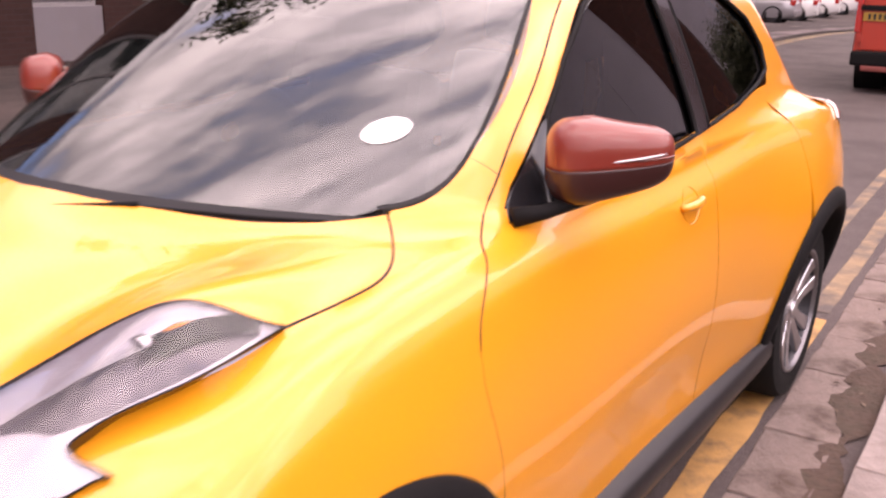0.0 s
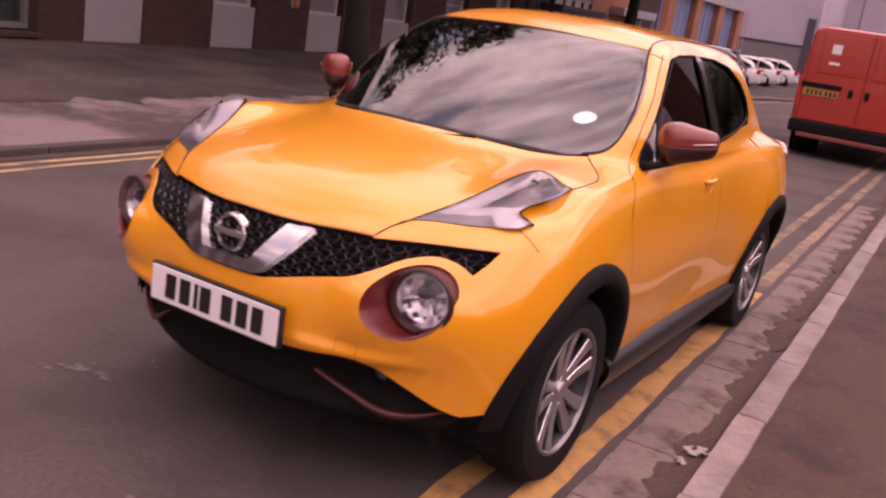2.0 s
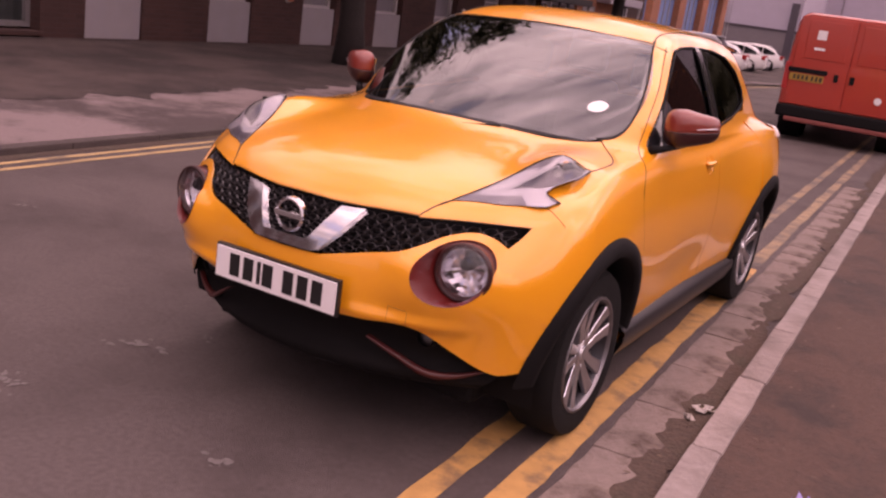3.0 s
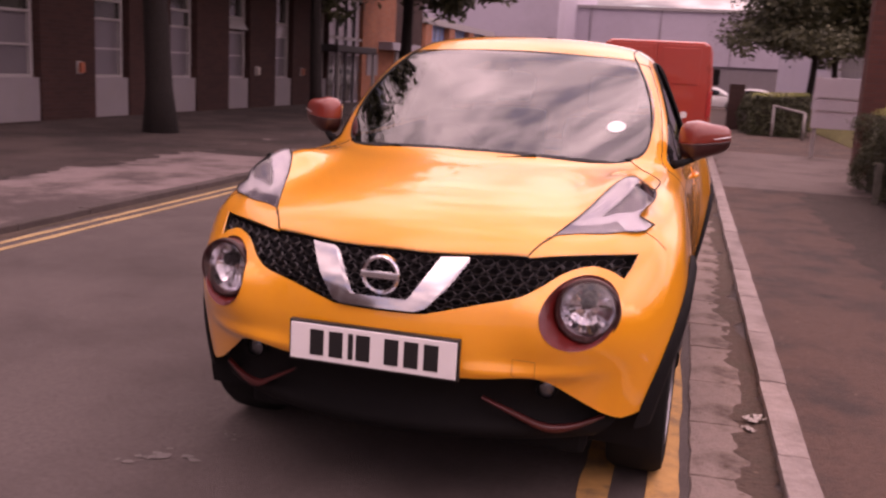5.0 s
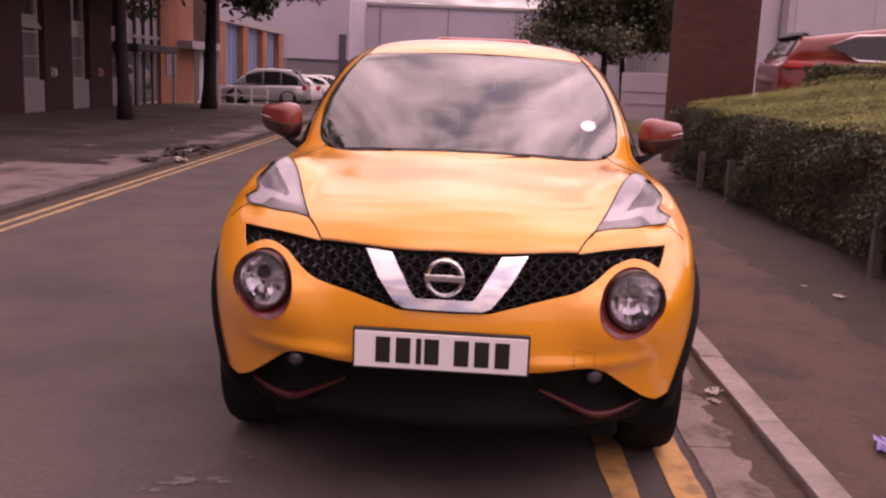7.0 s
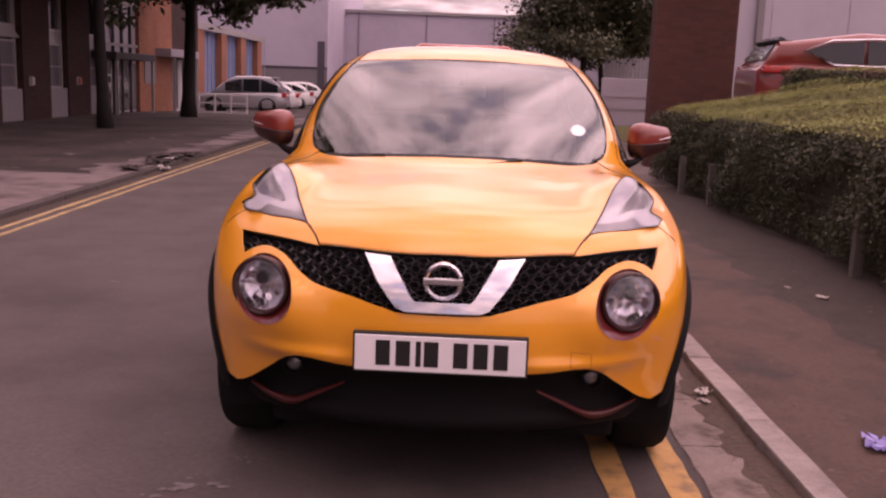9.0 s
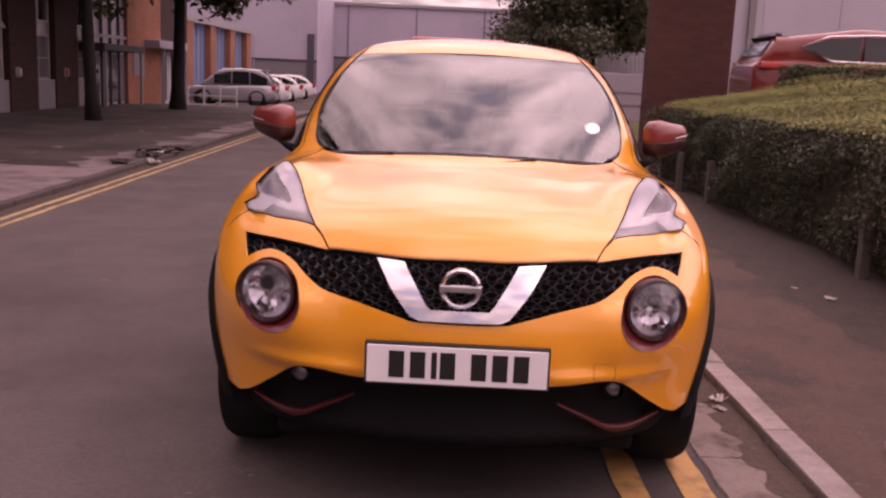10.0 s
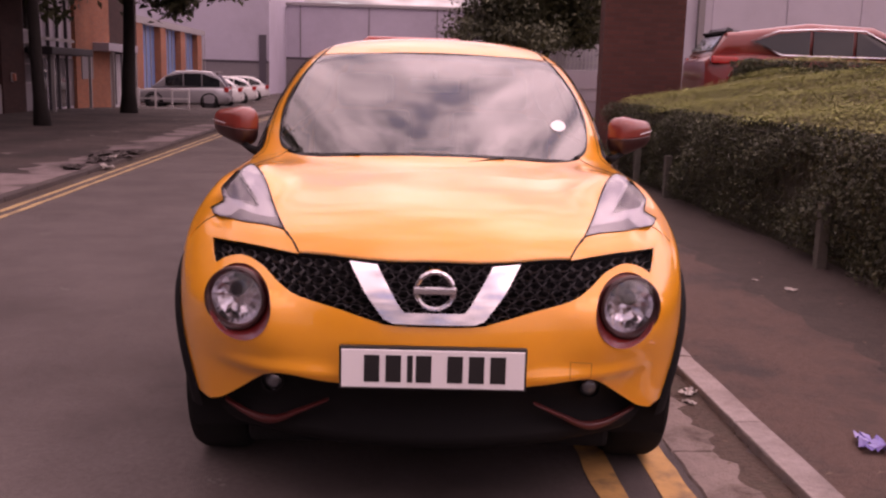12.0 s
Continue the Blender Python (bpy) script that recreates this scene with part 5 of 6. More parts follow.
# gutter slabs
gutter = thing("gutter", "broken row of worn stone gutter slabs", "gutter", kind="structure")
slabs = [slab_mesh("gutter_slab", 0.235, l, 0.008, 30 + i, 0.006) for i, l in enumerate((0.42, 0.55, 0.62, 0.33, 0.48))]
for m in slabs:
    m.materials.append(SLAB)
y = -5.0
while y < 9:
    i = rng.randrange(5)
    l = (0.42, 0.55, 0.62, 0.33, 0.48)[i]
    if rng.random() < 0.97:
        o = part("gutter_slab", slabs[i], None, gutter)
        o.matrix_world = ROAD @ pose(1.055 + rng.uniform(-0.006, 0.006), y + l / 2, rng.uniform(-0.003, 0.001), rng.uniform(-0.4, 0.4), rng.uniform(-0.5, 0.5), rng.uniform(-0.8, 0.8))
    y += l + rng.uniform(0.004, 0.012)

# ---- the brick building across the street ----
ENDBRICK = brick_mat("end_brick", (0.085, 0.026, 0.019), (0.06, 0.030, 0.025), var=0.15)
BRICK = brick_mat("dark_brick", (0.042, 0.0150, 0.0115), (0.042, 0.022, 0.019), var=0.2)
ORANGE = brick_mat("orange_brick", (0.36, 0.125, 0.062), (0.26, 0.17, 0.13), var=0.12)
PANELWHITE = mat("pale_spandrel", (0.21, 0.19, 0.205), 0.6, var=0.08, scale=4, stain=0.35, stain_scale=1.5, stain_color=(0.22, 0.19, 0.18))
BLIND = mat("window_blind", (0.125, 0.114, 0.128), 0.4, var=0.1, scale=3, coat=1.0, stain=0.3, stain_scale=1.2, stain_color=(0.12, 0.11, 0.12))
FRAME = mat("grey_frame", (0.30, 0.28, 0.28), 0.5, var=0.1)
DARKGLASS = mat("dark_window_glass", (0.02, 0.024, 0.024), 0.06, var=0.2, scale=2, coat=0.5)
FX = -10.3
UPPERGLASS = mat("upper_window_glass", (0.045, 0.045, 0.042), 0.10, var=0.25, scale=1.5, coat=1.0)
VENT = mat("vent_glass", (0.34, 0.32, 0.335), 0.15, var=0.08, coat=0.6)
WORNFRAME = mat("worn_frame", (0.11, 0.10, 0.10), 0.6, var=0.2)
DARKFRAME = mat("dark_frame", (0.05, 0.045, 0.05), 0.5, var=0.1)
building = thing("building", "long dark brown brick building with pale window bays", "building")
bays = [7.32 + 2.775 * k for k in range(-11, 7)]
BW = 1.18
BIG0, BIG1 = 3.95, 6.49


def pier(y0, y1):
    part("pier", placed(box(FX - 0.5, FX, y0, y1, -0.3, 6.2)), BRICK, building)


prev = -26.0
for b in bays:
    big = abs(b - 4.545) < 0.1
    pier(prev, BIG0 if big else b)
    prev = BIG1 if big else b + BW
pier(prev, 25.2)
part("rear_wall", placed(box(FX - 6, FX - 0.5, -26, 25.2, -0.3, 6.2)), BRICK, building)
# thin dark plinth, kept as the shadow line below the spandrels
part("plinth", placed(box(FX, FX + 0.06, -26, 25.2, -0.3, 0.075, bevel=0.01)), mat("dark_plinth", (0.05, 0.035, 0.032), 0.9, var=0.3), building)
for b in bays:
    if abs(b - 4.545) < 0.1:
        w = part("window", placed(box(FX - 0.32, FX - 0.30, BIG0, BIG1, 0.25, 6.2)), DARKGLASS, building, "dark window in a pale frame")
        mid = (BIG0 + BIG1) / 2
        for q in ((BIG0, BIG0 + 0.08, 0.2, 6.2), (BIG1 - 0.08, BIG1, 0.2, 6.2), (mid - 0.03, mid + 0.03, 0.2, 6.2), (BIG0 + 0.08, BIG1 - 0.08, 0.2, 0.28), (BIG0 + 0.08, BIG1 - 0.08, 1.45, 1.52)):
            part("window_frame", placed(box(FX - 0.30, FX - 0.22, q[0], q[1], q[2], q[3])), WORNFRAME, w)
        part("sill", placed(box(FX - 0.3, FX + 0.05, BIG0 - 0.05, BIG1 + 0.05, 0.10, 0.17, bevel=0.01)), BRICK, building)
        continue
    y0, y1 = b + 0.08, b + BW - 0.08
    w = part("window", placed(box(FX - 0.24, FX - 0.22, y0, y1, 0.84, 1.97)), BLIND, building, "pale blinded window strip")
    part("upper_pane", placed(box(FX - 0.24, FX - 0.22, y0, y1, 2.36, 6.0)), UPPERGLASS, w, "dark grey upper glass")
    for q in ((b + 0.03, y0 + 0.02, 0.84, 6.0), (y1 - 0.02, b + BW - 0.03, 0.84, 6.0), (y0 + 0.02, y1 - 0.02, 0.84, 0.89), (y0 + 0.02, y1 - 0.02, 1.38, 1.42), (y0 + 0.02, y1 - 0.02, 1.95, 2.0), (y0 + 0.02, y1 - 0.02, 2.31, 2.37), (y0 + 0.02, y1 - 0.02, 4.4, 4.5)):
        part("window_frame", placed(box(FX - 0.22, FX - 0.15, *q)), FRAME, w)
    part("spandrel", placed(box(FX - 0.22, FX - 0.04, b, b + BW, 0.075, 0.84, bevel=0.01)), PANELWHITE, building, "pale flat spandrel panel")
    part("reveal", placed(box(FX - 0.5, FX - 0.24, b, b + BW, -0.3, 6.2)), BRICK, building)
    vent = VENT if b > 17 else UPPERGLASS
    lift = 32 if 18 < b < 19 else 0
    part("vent_light", placed(box(-0.015, 0.015, y0 + 0.02, y1 - 0.02, -0.31, 0.0, pose(FX - 0.19, 0, 2.31, 0, -lift, 0))), vent, w, "top-hung vent standing open" if lift else "closed top-hung vent")
for i, (y, c) in enumerate(((12.35, (0.35, 0.10, 0.05)), (19.95, (0.4, 0.36, 0.33)), (23.0, (0.35, 0.12, 0.07)), (9.3, (0.3, 0.08, 0.05)))):
    wl_ = thing("wall_lamp", "small bulkhead lamp fixed to the brick pier", "wall lamp", ROAD @ pose(FX, y, 1.03))
    part("base", box(0, 0.03, -0.08, 0.08, -0.12, 0.12, bevel=0.01), FRAME, wl_)
    part("cover", box(0.03, 0.11, -0.06, 0.06, -0.10, 0.10, bevel=0.03), mat("lamp_cover_%s" % "abcd"[i], c, 0.4, var=0.1), wl_)

# ---- entrance, orange block, blue bays ----
ent = thing("entrance_block", "glazed entrance with a dark flat canopy", "building")
part("wall", placed(box(FX - 6, FX - 0.12, 25.2, 28.4, -0.6, 6.2)), mat("pale_glazing", (0.60, 0.56, 0.63), 0.25, var=0.15, scale=1.2, coat=0.5), ent)
part("canopy", placed(box(FX - 0.12, FX + 0.62, 24.4, 28.2, 1.68, 1.90, bevel=0.03)), mat("canopy_dark", (0.03, 0.027, 0.03), 0.6, var=0.2), ent)
for i, y in enumerate((25.25, 26.1, 26.9, 27.7)):
    part("mullion", placed(box(FX - 0.12, FX - 0.04, y, y + 0.08, -0.1, 6.2)), DARKFRAME, ent)
    part("pane", placed(box(FX - 0.11, FX - 0.09, y + 0.12, y + 0.68, 0.1, 1.6)), DARKGLASS if i < 3 else BLIND, ent)
for z in (2.1, 3.4, 4.6):
    part("transom", placed(box(FX - 0.12, FX - 0.03, 25.2, 28.4, z, z + 0.10)), FRAME, ent)
for y in (24.6, 28.0):
    part("post", placed(box(FX + 0.5, FX + 0.58, y, y + 0.08, -0.1, 1.68)), FRAME, ent)
ob_ = thing("orange_block", "orange brick block beside the entrance", "building")
part("wall", placed(box(FX - 6, FX, 28.4, 32.2, -0.7, 7.2)), ORANGE, ob_)
part("side_wall", placed(box(FX - 6, FX - 0.05, 32.2, 36.2, -0.7, 6)), BRICK, ob_, "dark brick wall behind the porch")
part("window", placed(box(FX, FX + 0.03, 28.9, 30.1, 0.95, 1.72)), PANELWHITE, ob_, "pale window beside the porch")
part("porch_roof", placed(box(FX - 0.05, FX + 0.55, 30.2, 34.0, 1.90, 2.18, bevel=0.02)), mat("porch_grey", (0.30, 0.28, 0.32), 0.5, var=0.1, scale=3), ob_, "pale flat porch roof")
for y in (30.9, 33.9):
    part("porch_post", placed(box(FX + 0.42, FX + 0.5, y, y + 0.08, -0.35, 1.9)), FRAME, ob_)
for y in (32.35, 33.15):
    d = part("door", placed(box(FX - 0.05, FX + 0.02, y, y + 0.74, -0.2, 1.85, bevel=0.01)), mat("pale_door", (0.50, 0.48, 0.50), 0.45, var=0.1, scale=3), ob_, "pale door")
    part("door_bar", placed(box(FX + 0.02, FX + 0.06, y + 0.33, y + 0.41, 0.0, 1.85)), DARKFRAME, d)
bb = thing("blue_block", "workshop with tall blue panels between brick piers", "building")
BLUE = mat("blue_panel", (0.12, 0.21, 0.42), 0.5, var=0.12, scale=1.5, stain=0.2, stain_scale=0.8)
BX = -12.9
part("wall", placed(box(BX - 8, BX, 44.6, 62.0, -0.6, 3.55)), BLUE, bb)
part("roof", placed(box(BX - 8, BX + 0.4, 44.4, 62.2, 3.55, 3.9)), FRAME, bb)
for k in range(4):
    y = 44.7 + 5.05 * k
    part("pier", placed(box(BX, BX + 0.35, y, y + 1.3, -0.6, 3.55)), ORANGE, bb)
    for q in range(3):
        part("panel_joint", placed(box(BX, BX + 0.05, y + 1.3 + 0.93 * (q + 1), y + 1.38 + 0.93 * (q + 1), -0.6, 3.55)), FRAME, bb)

# ---- grey warehouse at the end of the street ----
CLAD = mat("grey_cladding", (0.42, 0.385, 0.455), 0.6, var=0.06, scale=2, stain=0.25, stain_scale=0.2, stain_color=(0.22, 0.2, 0.22))
CLADLOW = mat("grey_block_base", (0.19, 0.17, 0.18), 0.8, var=0.12, scale=3)
ware = thing("warehouse", "long grey clad warehouse closing the street", "building")
part("tall_bay", placed(box(-40, -9.2, 70, 100, -1.5, 13)), CLAD, ware)
part("long_bay", placed(box(-9.2, 60, 82, 110, -1.5, 7.15)), CLAD, ware)
part("band", placed(box(-40, -9.2, 69.9, 70, 1.95, 2.12)), mat("dark_band", (0.06, 0.05, 0.06), 0.7), ware)
part("base", placed(box(-40, -9.2, 69.94, 70, -1.5, 1.95)), CLADLOW, ware)
part("band", placed(box(-9.2, 60, 81.9, 82, 2.45, 2.65)), mat("dark_band", (0.06, 0.05, 0.06)), ware)
part("base", placed(box(-9.2, 60, 81.94, 82, -1.5, 2.45)), CLADLOW, ware)
part("door", placed(box(-9.95, -9.4, 69.85, 70, -1.5, 4.05)), mat("dark_door", (0.07, 0.06, 0.075), 0.6), ware)
part("parapet", placed(box(-9.2, 60, 81.8, 82.2, 7.1, 7.35)), FRAME, ware)
for k in range(9):
    part("panel_rib", placed(box(-8 + 6 * k, -7.9 + 6 * k, 81.93, 82, 2.65, 7.1)), CLADLOW, ware)

# ---- right-hand side: brick end wall, grey building, board ----
endw = thing("brick_end_wall", "tall dark brown brick end wall", "wall")
part("wall", placed(box(3.52, 4.93, 13.0, 13.35, 0, 6)), ENDBRICK, endw)
greyb = thing("grey_building", "large pale grey clad building behind the car park", "building")
part("wall", placed(box(6.2, 45, 34, 60, -0.5, 14)), CLAD, greyb)
for k in range(12):
    part("panel_rib", placed(box(6.5 + 3 * k, 6.56 + 3 * k, 33.97, 34, -0.5, 14)), CLAD, greyb)
part("downpipe", placed(box(11.9, 12.15, 33.8, 34, 0, 6.5)), PANELWHITE, greyb)
board = thing("site_board", "plain grey board on posts behind the hedge", "board")
part("panel", placed(box(3.15, 4.35, 16.0, 16.06, 0.62, 1.58, bevel=0.01)), mat("board_grey", (0.40, 0.37, 0.41), 0.55, var=0.08, scale=3, stain=0.3, stain_scale=1.5, stain_color=(0.28, 0.25, 0.28)), board)
for z in (1.2, 0.95):
    part("bar", placed(box(3.22, 4.28, 15.985, 16.0, z, z + 0.025)), FRAME, board)
for x in (3.2, 4.2):
    part("post", placed(box(x, x + 0.07, 16.06, 16.13, 0.05, 1.6)), FRAME, board)
whole("low_wall", placed(box(2.0, 2.45, 26, 26.3, -0.2, 1.35)), BRICK, "low red-brown brick wall beyond the van", "wall")
rail = thing("handrail", "pale steel handrail beside the drive", "railing")
part("rail", tube([ROAD @ Vector(p) for p in ((3.0, 22.6, 0.86), (3.66, 22.0, 0.74), (3.72, 21.95, 0.73))], 0.03, "rail", FRAME, 8), None, rail)
for x, y, z in ((3.72, 21.95, 0.73), (3.02, 22.58, 0.86)):
    part("post", tube([ROAD @ Vector((x, y, 0.05)), ROAD @ Vector((x, y, z))], 0.035, "post", FRAME, 8), None, rail)
# pale fence before the grey building
fence = thing("fence", "pale steel palisade fence behind the tree", "fence")
FENCE = mat("pale_steel", (0.46, 0.44, 0.47), 0.5, 0.2, var=0.1, scale=5)
for z in (0.5, 2.0, 2.75):
    part("rail", placed(box(5.9, 9.2, 33.5, 33.56, z, z + 0.09)), FENCE, fence)
pale = bpy.data.meshes.new("pale")
pb = box(-0.035, 0.035, -0.012, 0.012, 0.0, 3.05, bevel=0.008)
pb.to_mesh(pale)
pb.free()
pale.materials.append(FENCE)
for k in range(22):
    part("pale", pale, None, fence).matrix_world = ROAD @ pose(5.95 + 0.15 * k, 33.47, 0.0)
# white barrier rails before the parked cars
WHITE = mat("white_metal", (0.62, 0.60, 0.60), 0.5, var=0.08)
for x0, x1, y in ((-9.0, -7.25, 31.0),):
    r = thing("barrier_rail", "low white metal barrier rail", "railing", group="white barrier rails")
    gz = fall(y)
    for z in (0.10, 0.42, 0.72):
        part("bar", placed(box(x0, x1, y - 0.02, y + 0.02, gz + z - 0.02, gz + z + 0.03)), WHITE, r)
    for x in np.linspace(x0, x1, 4):
        part("post", placed(box(x - 0.03, x + 0.03, y - 0.03, y + 0.03, gz - 0.05, gz + 0.78)), WHITE, r)

# ---- raised lawn and car park behind the hedge ----
LAWN = mat("lawn_grass", (0.13, 0.12, 0.04), 0.95, var=0.4, scale=12, bump=0.6, bscale=50, stain=0.4, stain_scale=1.2, stain_color=(0.09, 0.075, 0.035))
vs, fs = [], []
prof = ((4.6, -0.45), (4.62, 0.05), (5.0, 0.45), (5.5, 0.66), (12, 0.66), (40, 0.66))
ys = np.arange(-14, 34.1, 2.0)
for y in ys:
    for x, z in prof:
        vs.append(ROAD @ Vector((x, y, z)))
k = len(prof)
fs = [(j * k + i, j * k + i + 1, (j + 1) * k + i + 1, (j + 1) * k + i) for j in range(len(ys) - 1) for i in range(k - 1)]
whole("lawn", mesh_of("lawn", vs, fs, LAWN), None, "raised dry lawn behind the hedge", "lawn", "structure")

# ---- vehicles further off ----
CARGLASS = mat("car_glass", (0.015, 0.017, 0.02), 0.05, var=0.1, coat=0.6)
REDLENS = mat("red_lens", (0.45, 0.03, 0.025), 0.15, var=0.1, coat=0.8)
RED = mat("van_red", (0.40, 0.033, 0.014), 0.42, var=0.06, scale=3, coat=0.6, stain=0.15, stain_scale=1.5, stain_color=(0.2, 0.03, 0.02))


def road_wheel(parent, x, y, z, r=0.33):
    t = lathe([(-0.1, r - 0.09), (-0.105, r - 0.02), (-0.07, r), (0.07, r), (0.105, r - 0.02), (0.1, r - 0.09)], "x", 28, "tyre", RUBBER)
    w = thing_part("wheel", parent)
    w.location = (x, y, z)
    part("tyre", t, None, w)
    part("rim", lathe([(-0.09, r - 0.085), (-0.07, 0.06), (-0.085, 0.001), (0.085, 0.001), (0.07, 0.06), (0.09, r - 0.085)], "x", 20, "rim", DARKMETAL), None, w)


def hull(stations, name, material, n=7):
    """A closed body from stations (y, low, belt, half width, top half width, top)."""
    vs, fs = [], []
    for y, lo, hi, hw in stations:
        ring = [(hw * 0.86, lo), (hw * 0.97, lo + 0.06), (hw, lo + (hi - lo) * 0.45), (hw * 0.985, hi - (hi - lo) * 0.18), (hw * 0.93, hi - 0.03), (hw * 0.82, hi)]
        ring = ring + [(-x, z) for x, z in ring[::-1]]
        vs += [(x, y, z) for x, z in ring]
    k = 12
    m = len(stations)
    for j in range(m - 1):
        for i in range(k):
            w = (i + 1) % k
            fs.append((j * k + i, (j + 1) * k + i, (j + 1) * k + w, j * k + w))
    fs.append(tuple(range(k)))
    fs.append(tuple((m - 1) * k + i for i in range(k))[::-1])
    bm = bmesh.new()
    me = mesh_of(name, vs, fs)
    bm.from_mesh(me)
    bmesh.ops.recalc_face_normals(bm, faces=bm.faces)
    bm.to_mesh(me)
    bm.free()
    me.shade_smooth()
    me.set_sharp_from_angle(angle=radians(42))
    me.materials.append(material)
    return me


def parked_car(m, paint, label, L=4.5, W=1.8, H=1.65, belt_z=0.98, mpv=False, trim=None, group=""):
    """Front towards -y, from a lower hull, a cabin, glass panels, lamps and wheels."""
    c = thing("parked_car", label, "car", m, group)
    hw = W / 2
    part("body", hull([(0.0, 0.35, 0.62, hw * 0.72), (0.08, 0.24, 0.72, hw * 0.86), (0.5, 0.22, 0.86, hw * 0.97), (1.1, 0.22, belt_z - 0.02, hw), (2.2, 0.22, belt_z, hw), (L - 0.6, 0.22, belt_z + 0.05, hw), (L - 0.12, 0.26, belt_z + 0.03, hw * 0.93), (L, 0.36, belt_z - 0.08, hw * 0.82)], "body", paint), None, c)
    a0, a1, b0, b1 = (0.75, 1.75, L - 0.75, L - 0.10) if mpv else (1.15, 2.1, L - 0.62, L - 0.10) if trim else (1.1, 2.0, L - 1.15, L - 0.22)
    drop = 0.16 if trim else 0.03
    cabin = [(a0, belt_z - 0.04, belt_z + 0.01, hw * 0.84), ((a0 + a1) / 2, belt_z - 0.04, (belt_z + H) / 2 + 0.06, hw * 0.82), (a1, belt_z - 0.04, H - 0.04, hw * 0.78), ((a1 + b0) / 2, belt_z - 0.04, H, hw * 0.78), (b0, belt_z - 0.04, H - drop, hw * 0.77), ((b0 + b1) / 2, belt_z - 0.04, (belt_z + H) / 2 + 0.12, hw * 0.79), (b1, belt_z - 0.04, belt_z + 0.03, hw * 0.82)]
    part("cabin", hull(cabin, "cabin", paint), None, c)
    for s in (1, -1):
        zs0, zs1 = belt_z + 0.06, H - 0.14
        cuts = np.linspace(a0 + 0.55, b1 - (0.95 if trim else 0.28), 4)
        for i in range(3):
            y0, y1 = cuts[i] + 0.03, cuts[i + 1] - 0.03
            t0 = max(0.0, 0.75 * (a1 - y0) / (a1 - a0)) if i == 0 else 0
            t1 = max(0.0, 0.9 * (y1 - b0) / (b1 - b0)) if i == 2 else 0
            top0, top1 = zs1 - (zs1 - zs0) * t0, zs1 - (zs1 - zs0) * min(0.8, t1)
            q = [(hw * 0.845, y0, zs0), (hw * 0.845, y1, zs0), (hw * 0.80, y1, top1), (hw * 0.80, y0, top0)]
            if trim and i == 2:
                q = [(hw * 0.845, y0, zs0), (hw * 0.845, L - 1.28, zs0 + 0.01), (hw * 0.83, L - 0.80, (zs0 + zs1) / 2 + 0.01), (hw * 0.81, L - 1.22, zs1 - 0.05), (hw * 0.80, y0, top0)]
            k_ = len(q)
            q2 = [(x - 0.05, y, z) for x, y, z in q]
            me = mesh_of("side_window", [(s * x, y, z) for x, y, z in q + q2], [tuple(range(k_)), tuple(range(2 * k_ - 1, k_ - 1, -1))] + [(e, k_ + e, k_ + (e + 1) % k_, (e + 1) % k_) for e in range(k_)], CARGLASS)
            part("side_window", me, None, c)
        if trim:
            y0, y1 = cuts[0] - 0.25, L - 0.75
            path = [(hw * 0.865, y0, zs0 - 0.02), (hw * 0.862, (y0 + y1) / 2, zs0 - 0.025), (hw * 0.86, L - 1.28, zs0 - 0.015), (hw * 0.855, y1, (zs0 + zs1) / 2 + 0.01), (hw * 0.835, L - 1.22, zs1 - 0.01), (hw * 0.825, (y0 + y1) / 2 + 0.2, zs1 + 0.03), (hw * 0.825, y0 + 0.85, zs1 + 0.02), (hw * 0.86, y0, zs0)]
            part("window_trim", tube([(s * x, y, z) for x, y, z in path], 0.018, "window_trim", trim, 6), None, c, "bright window trim")
        lamp = (hw * 0.80, hw * 0.985, L - 0.52, L - 0.06, belt_z - 0.13, belt_z + 0.0) if trim else (hw * 0.62, hw * 0.94, L - 0.22, L - 0.02, belt_z - 0.16, belt_z + 0.06)
        part("tail_lamp", box(s * lamp[0], s * lamp[1], *lamp[2:], bevel=0.03), REDLENS, c, "red tail lamp")
        part("front_lamp", box(s * hw * 0.5, s * hw * 0.9, 0.02, 0.22, 0.60, 0.74, bevel=0.03), REFL, c)
        for y in (0.85, L - 0.85):
            part("wheel_arch", lathe([(s * hw * 0.6, 0.39), (s * (hw + 0.004), 0.39), (s * (hw + 0.004), 0.33)], "x", 24, "wheel_arch", BLACK), None, c).location = (0, y, 0.33)
            road_wheel(c, s * (hw - 0.11), y, 0.33)
    rw = [(hw * 0.66, b1 - 0.02, belt_z + 0.10), (hw * 0.60, b0 + 0.12, H - 0.12)]
    me = mesh_of("rear_window", [(rw[0][0], b1 + 0.0, belt_z + 0.10), (-rw[0][0], b1 + 0.0, belt_z + 0.10), (-rw[1][0], b0 + 0.22, H - 0.1), (rw[1][0], b0 + 0.22, H - 0.1), (rw[0][0], b1 - 0.1, belt_z + 0.08), (-rw[0][0], b1 - 0.1, belt_z + 0.08), (-rw[1][0], b0 + 0.12, H - 0.13), (rw[1][0], b0 + 0.12, H - 0.13)],
                 [(0, 3, 2, 1), (4, 5, 6, 7), (0, 1, 5, 4), (1, 2, 6, 5), (2, 3, 7, 6), (3, 0, 4, 7)], CARGLASS)
    part("rear_window", me, None, c)
    part("rear_spoiler", box(-hw * 0.66, hw * 0.66, b0 + 0.02, b0 + 0.34, H - drop - 0.05, H - drop, bevel=0.02), BLACK if trim else paint, c)
    part("rear_bumper", box(-hw * 0.9, hw * 0.9, L - 0.10, L + 0.05, 0.34, 0.58, bevel=0.05), BLACK if trim else paint, c)
    return c


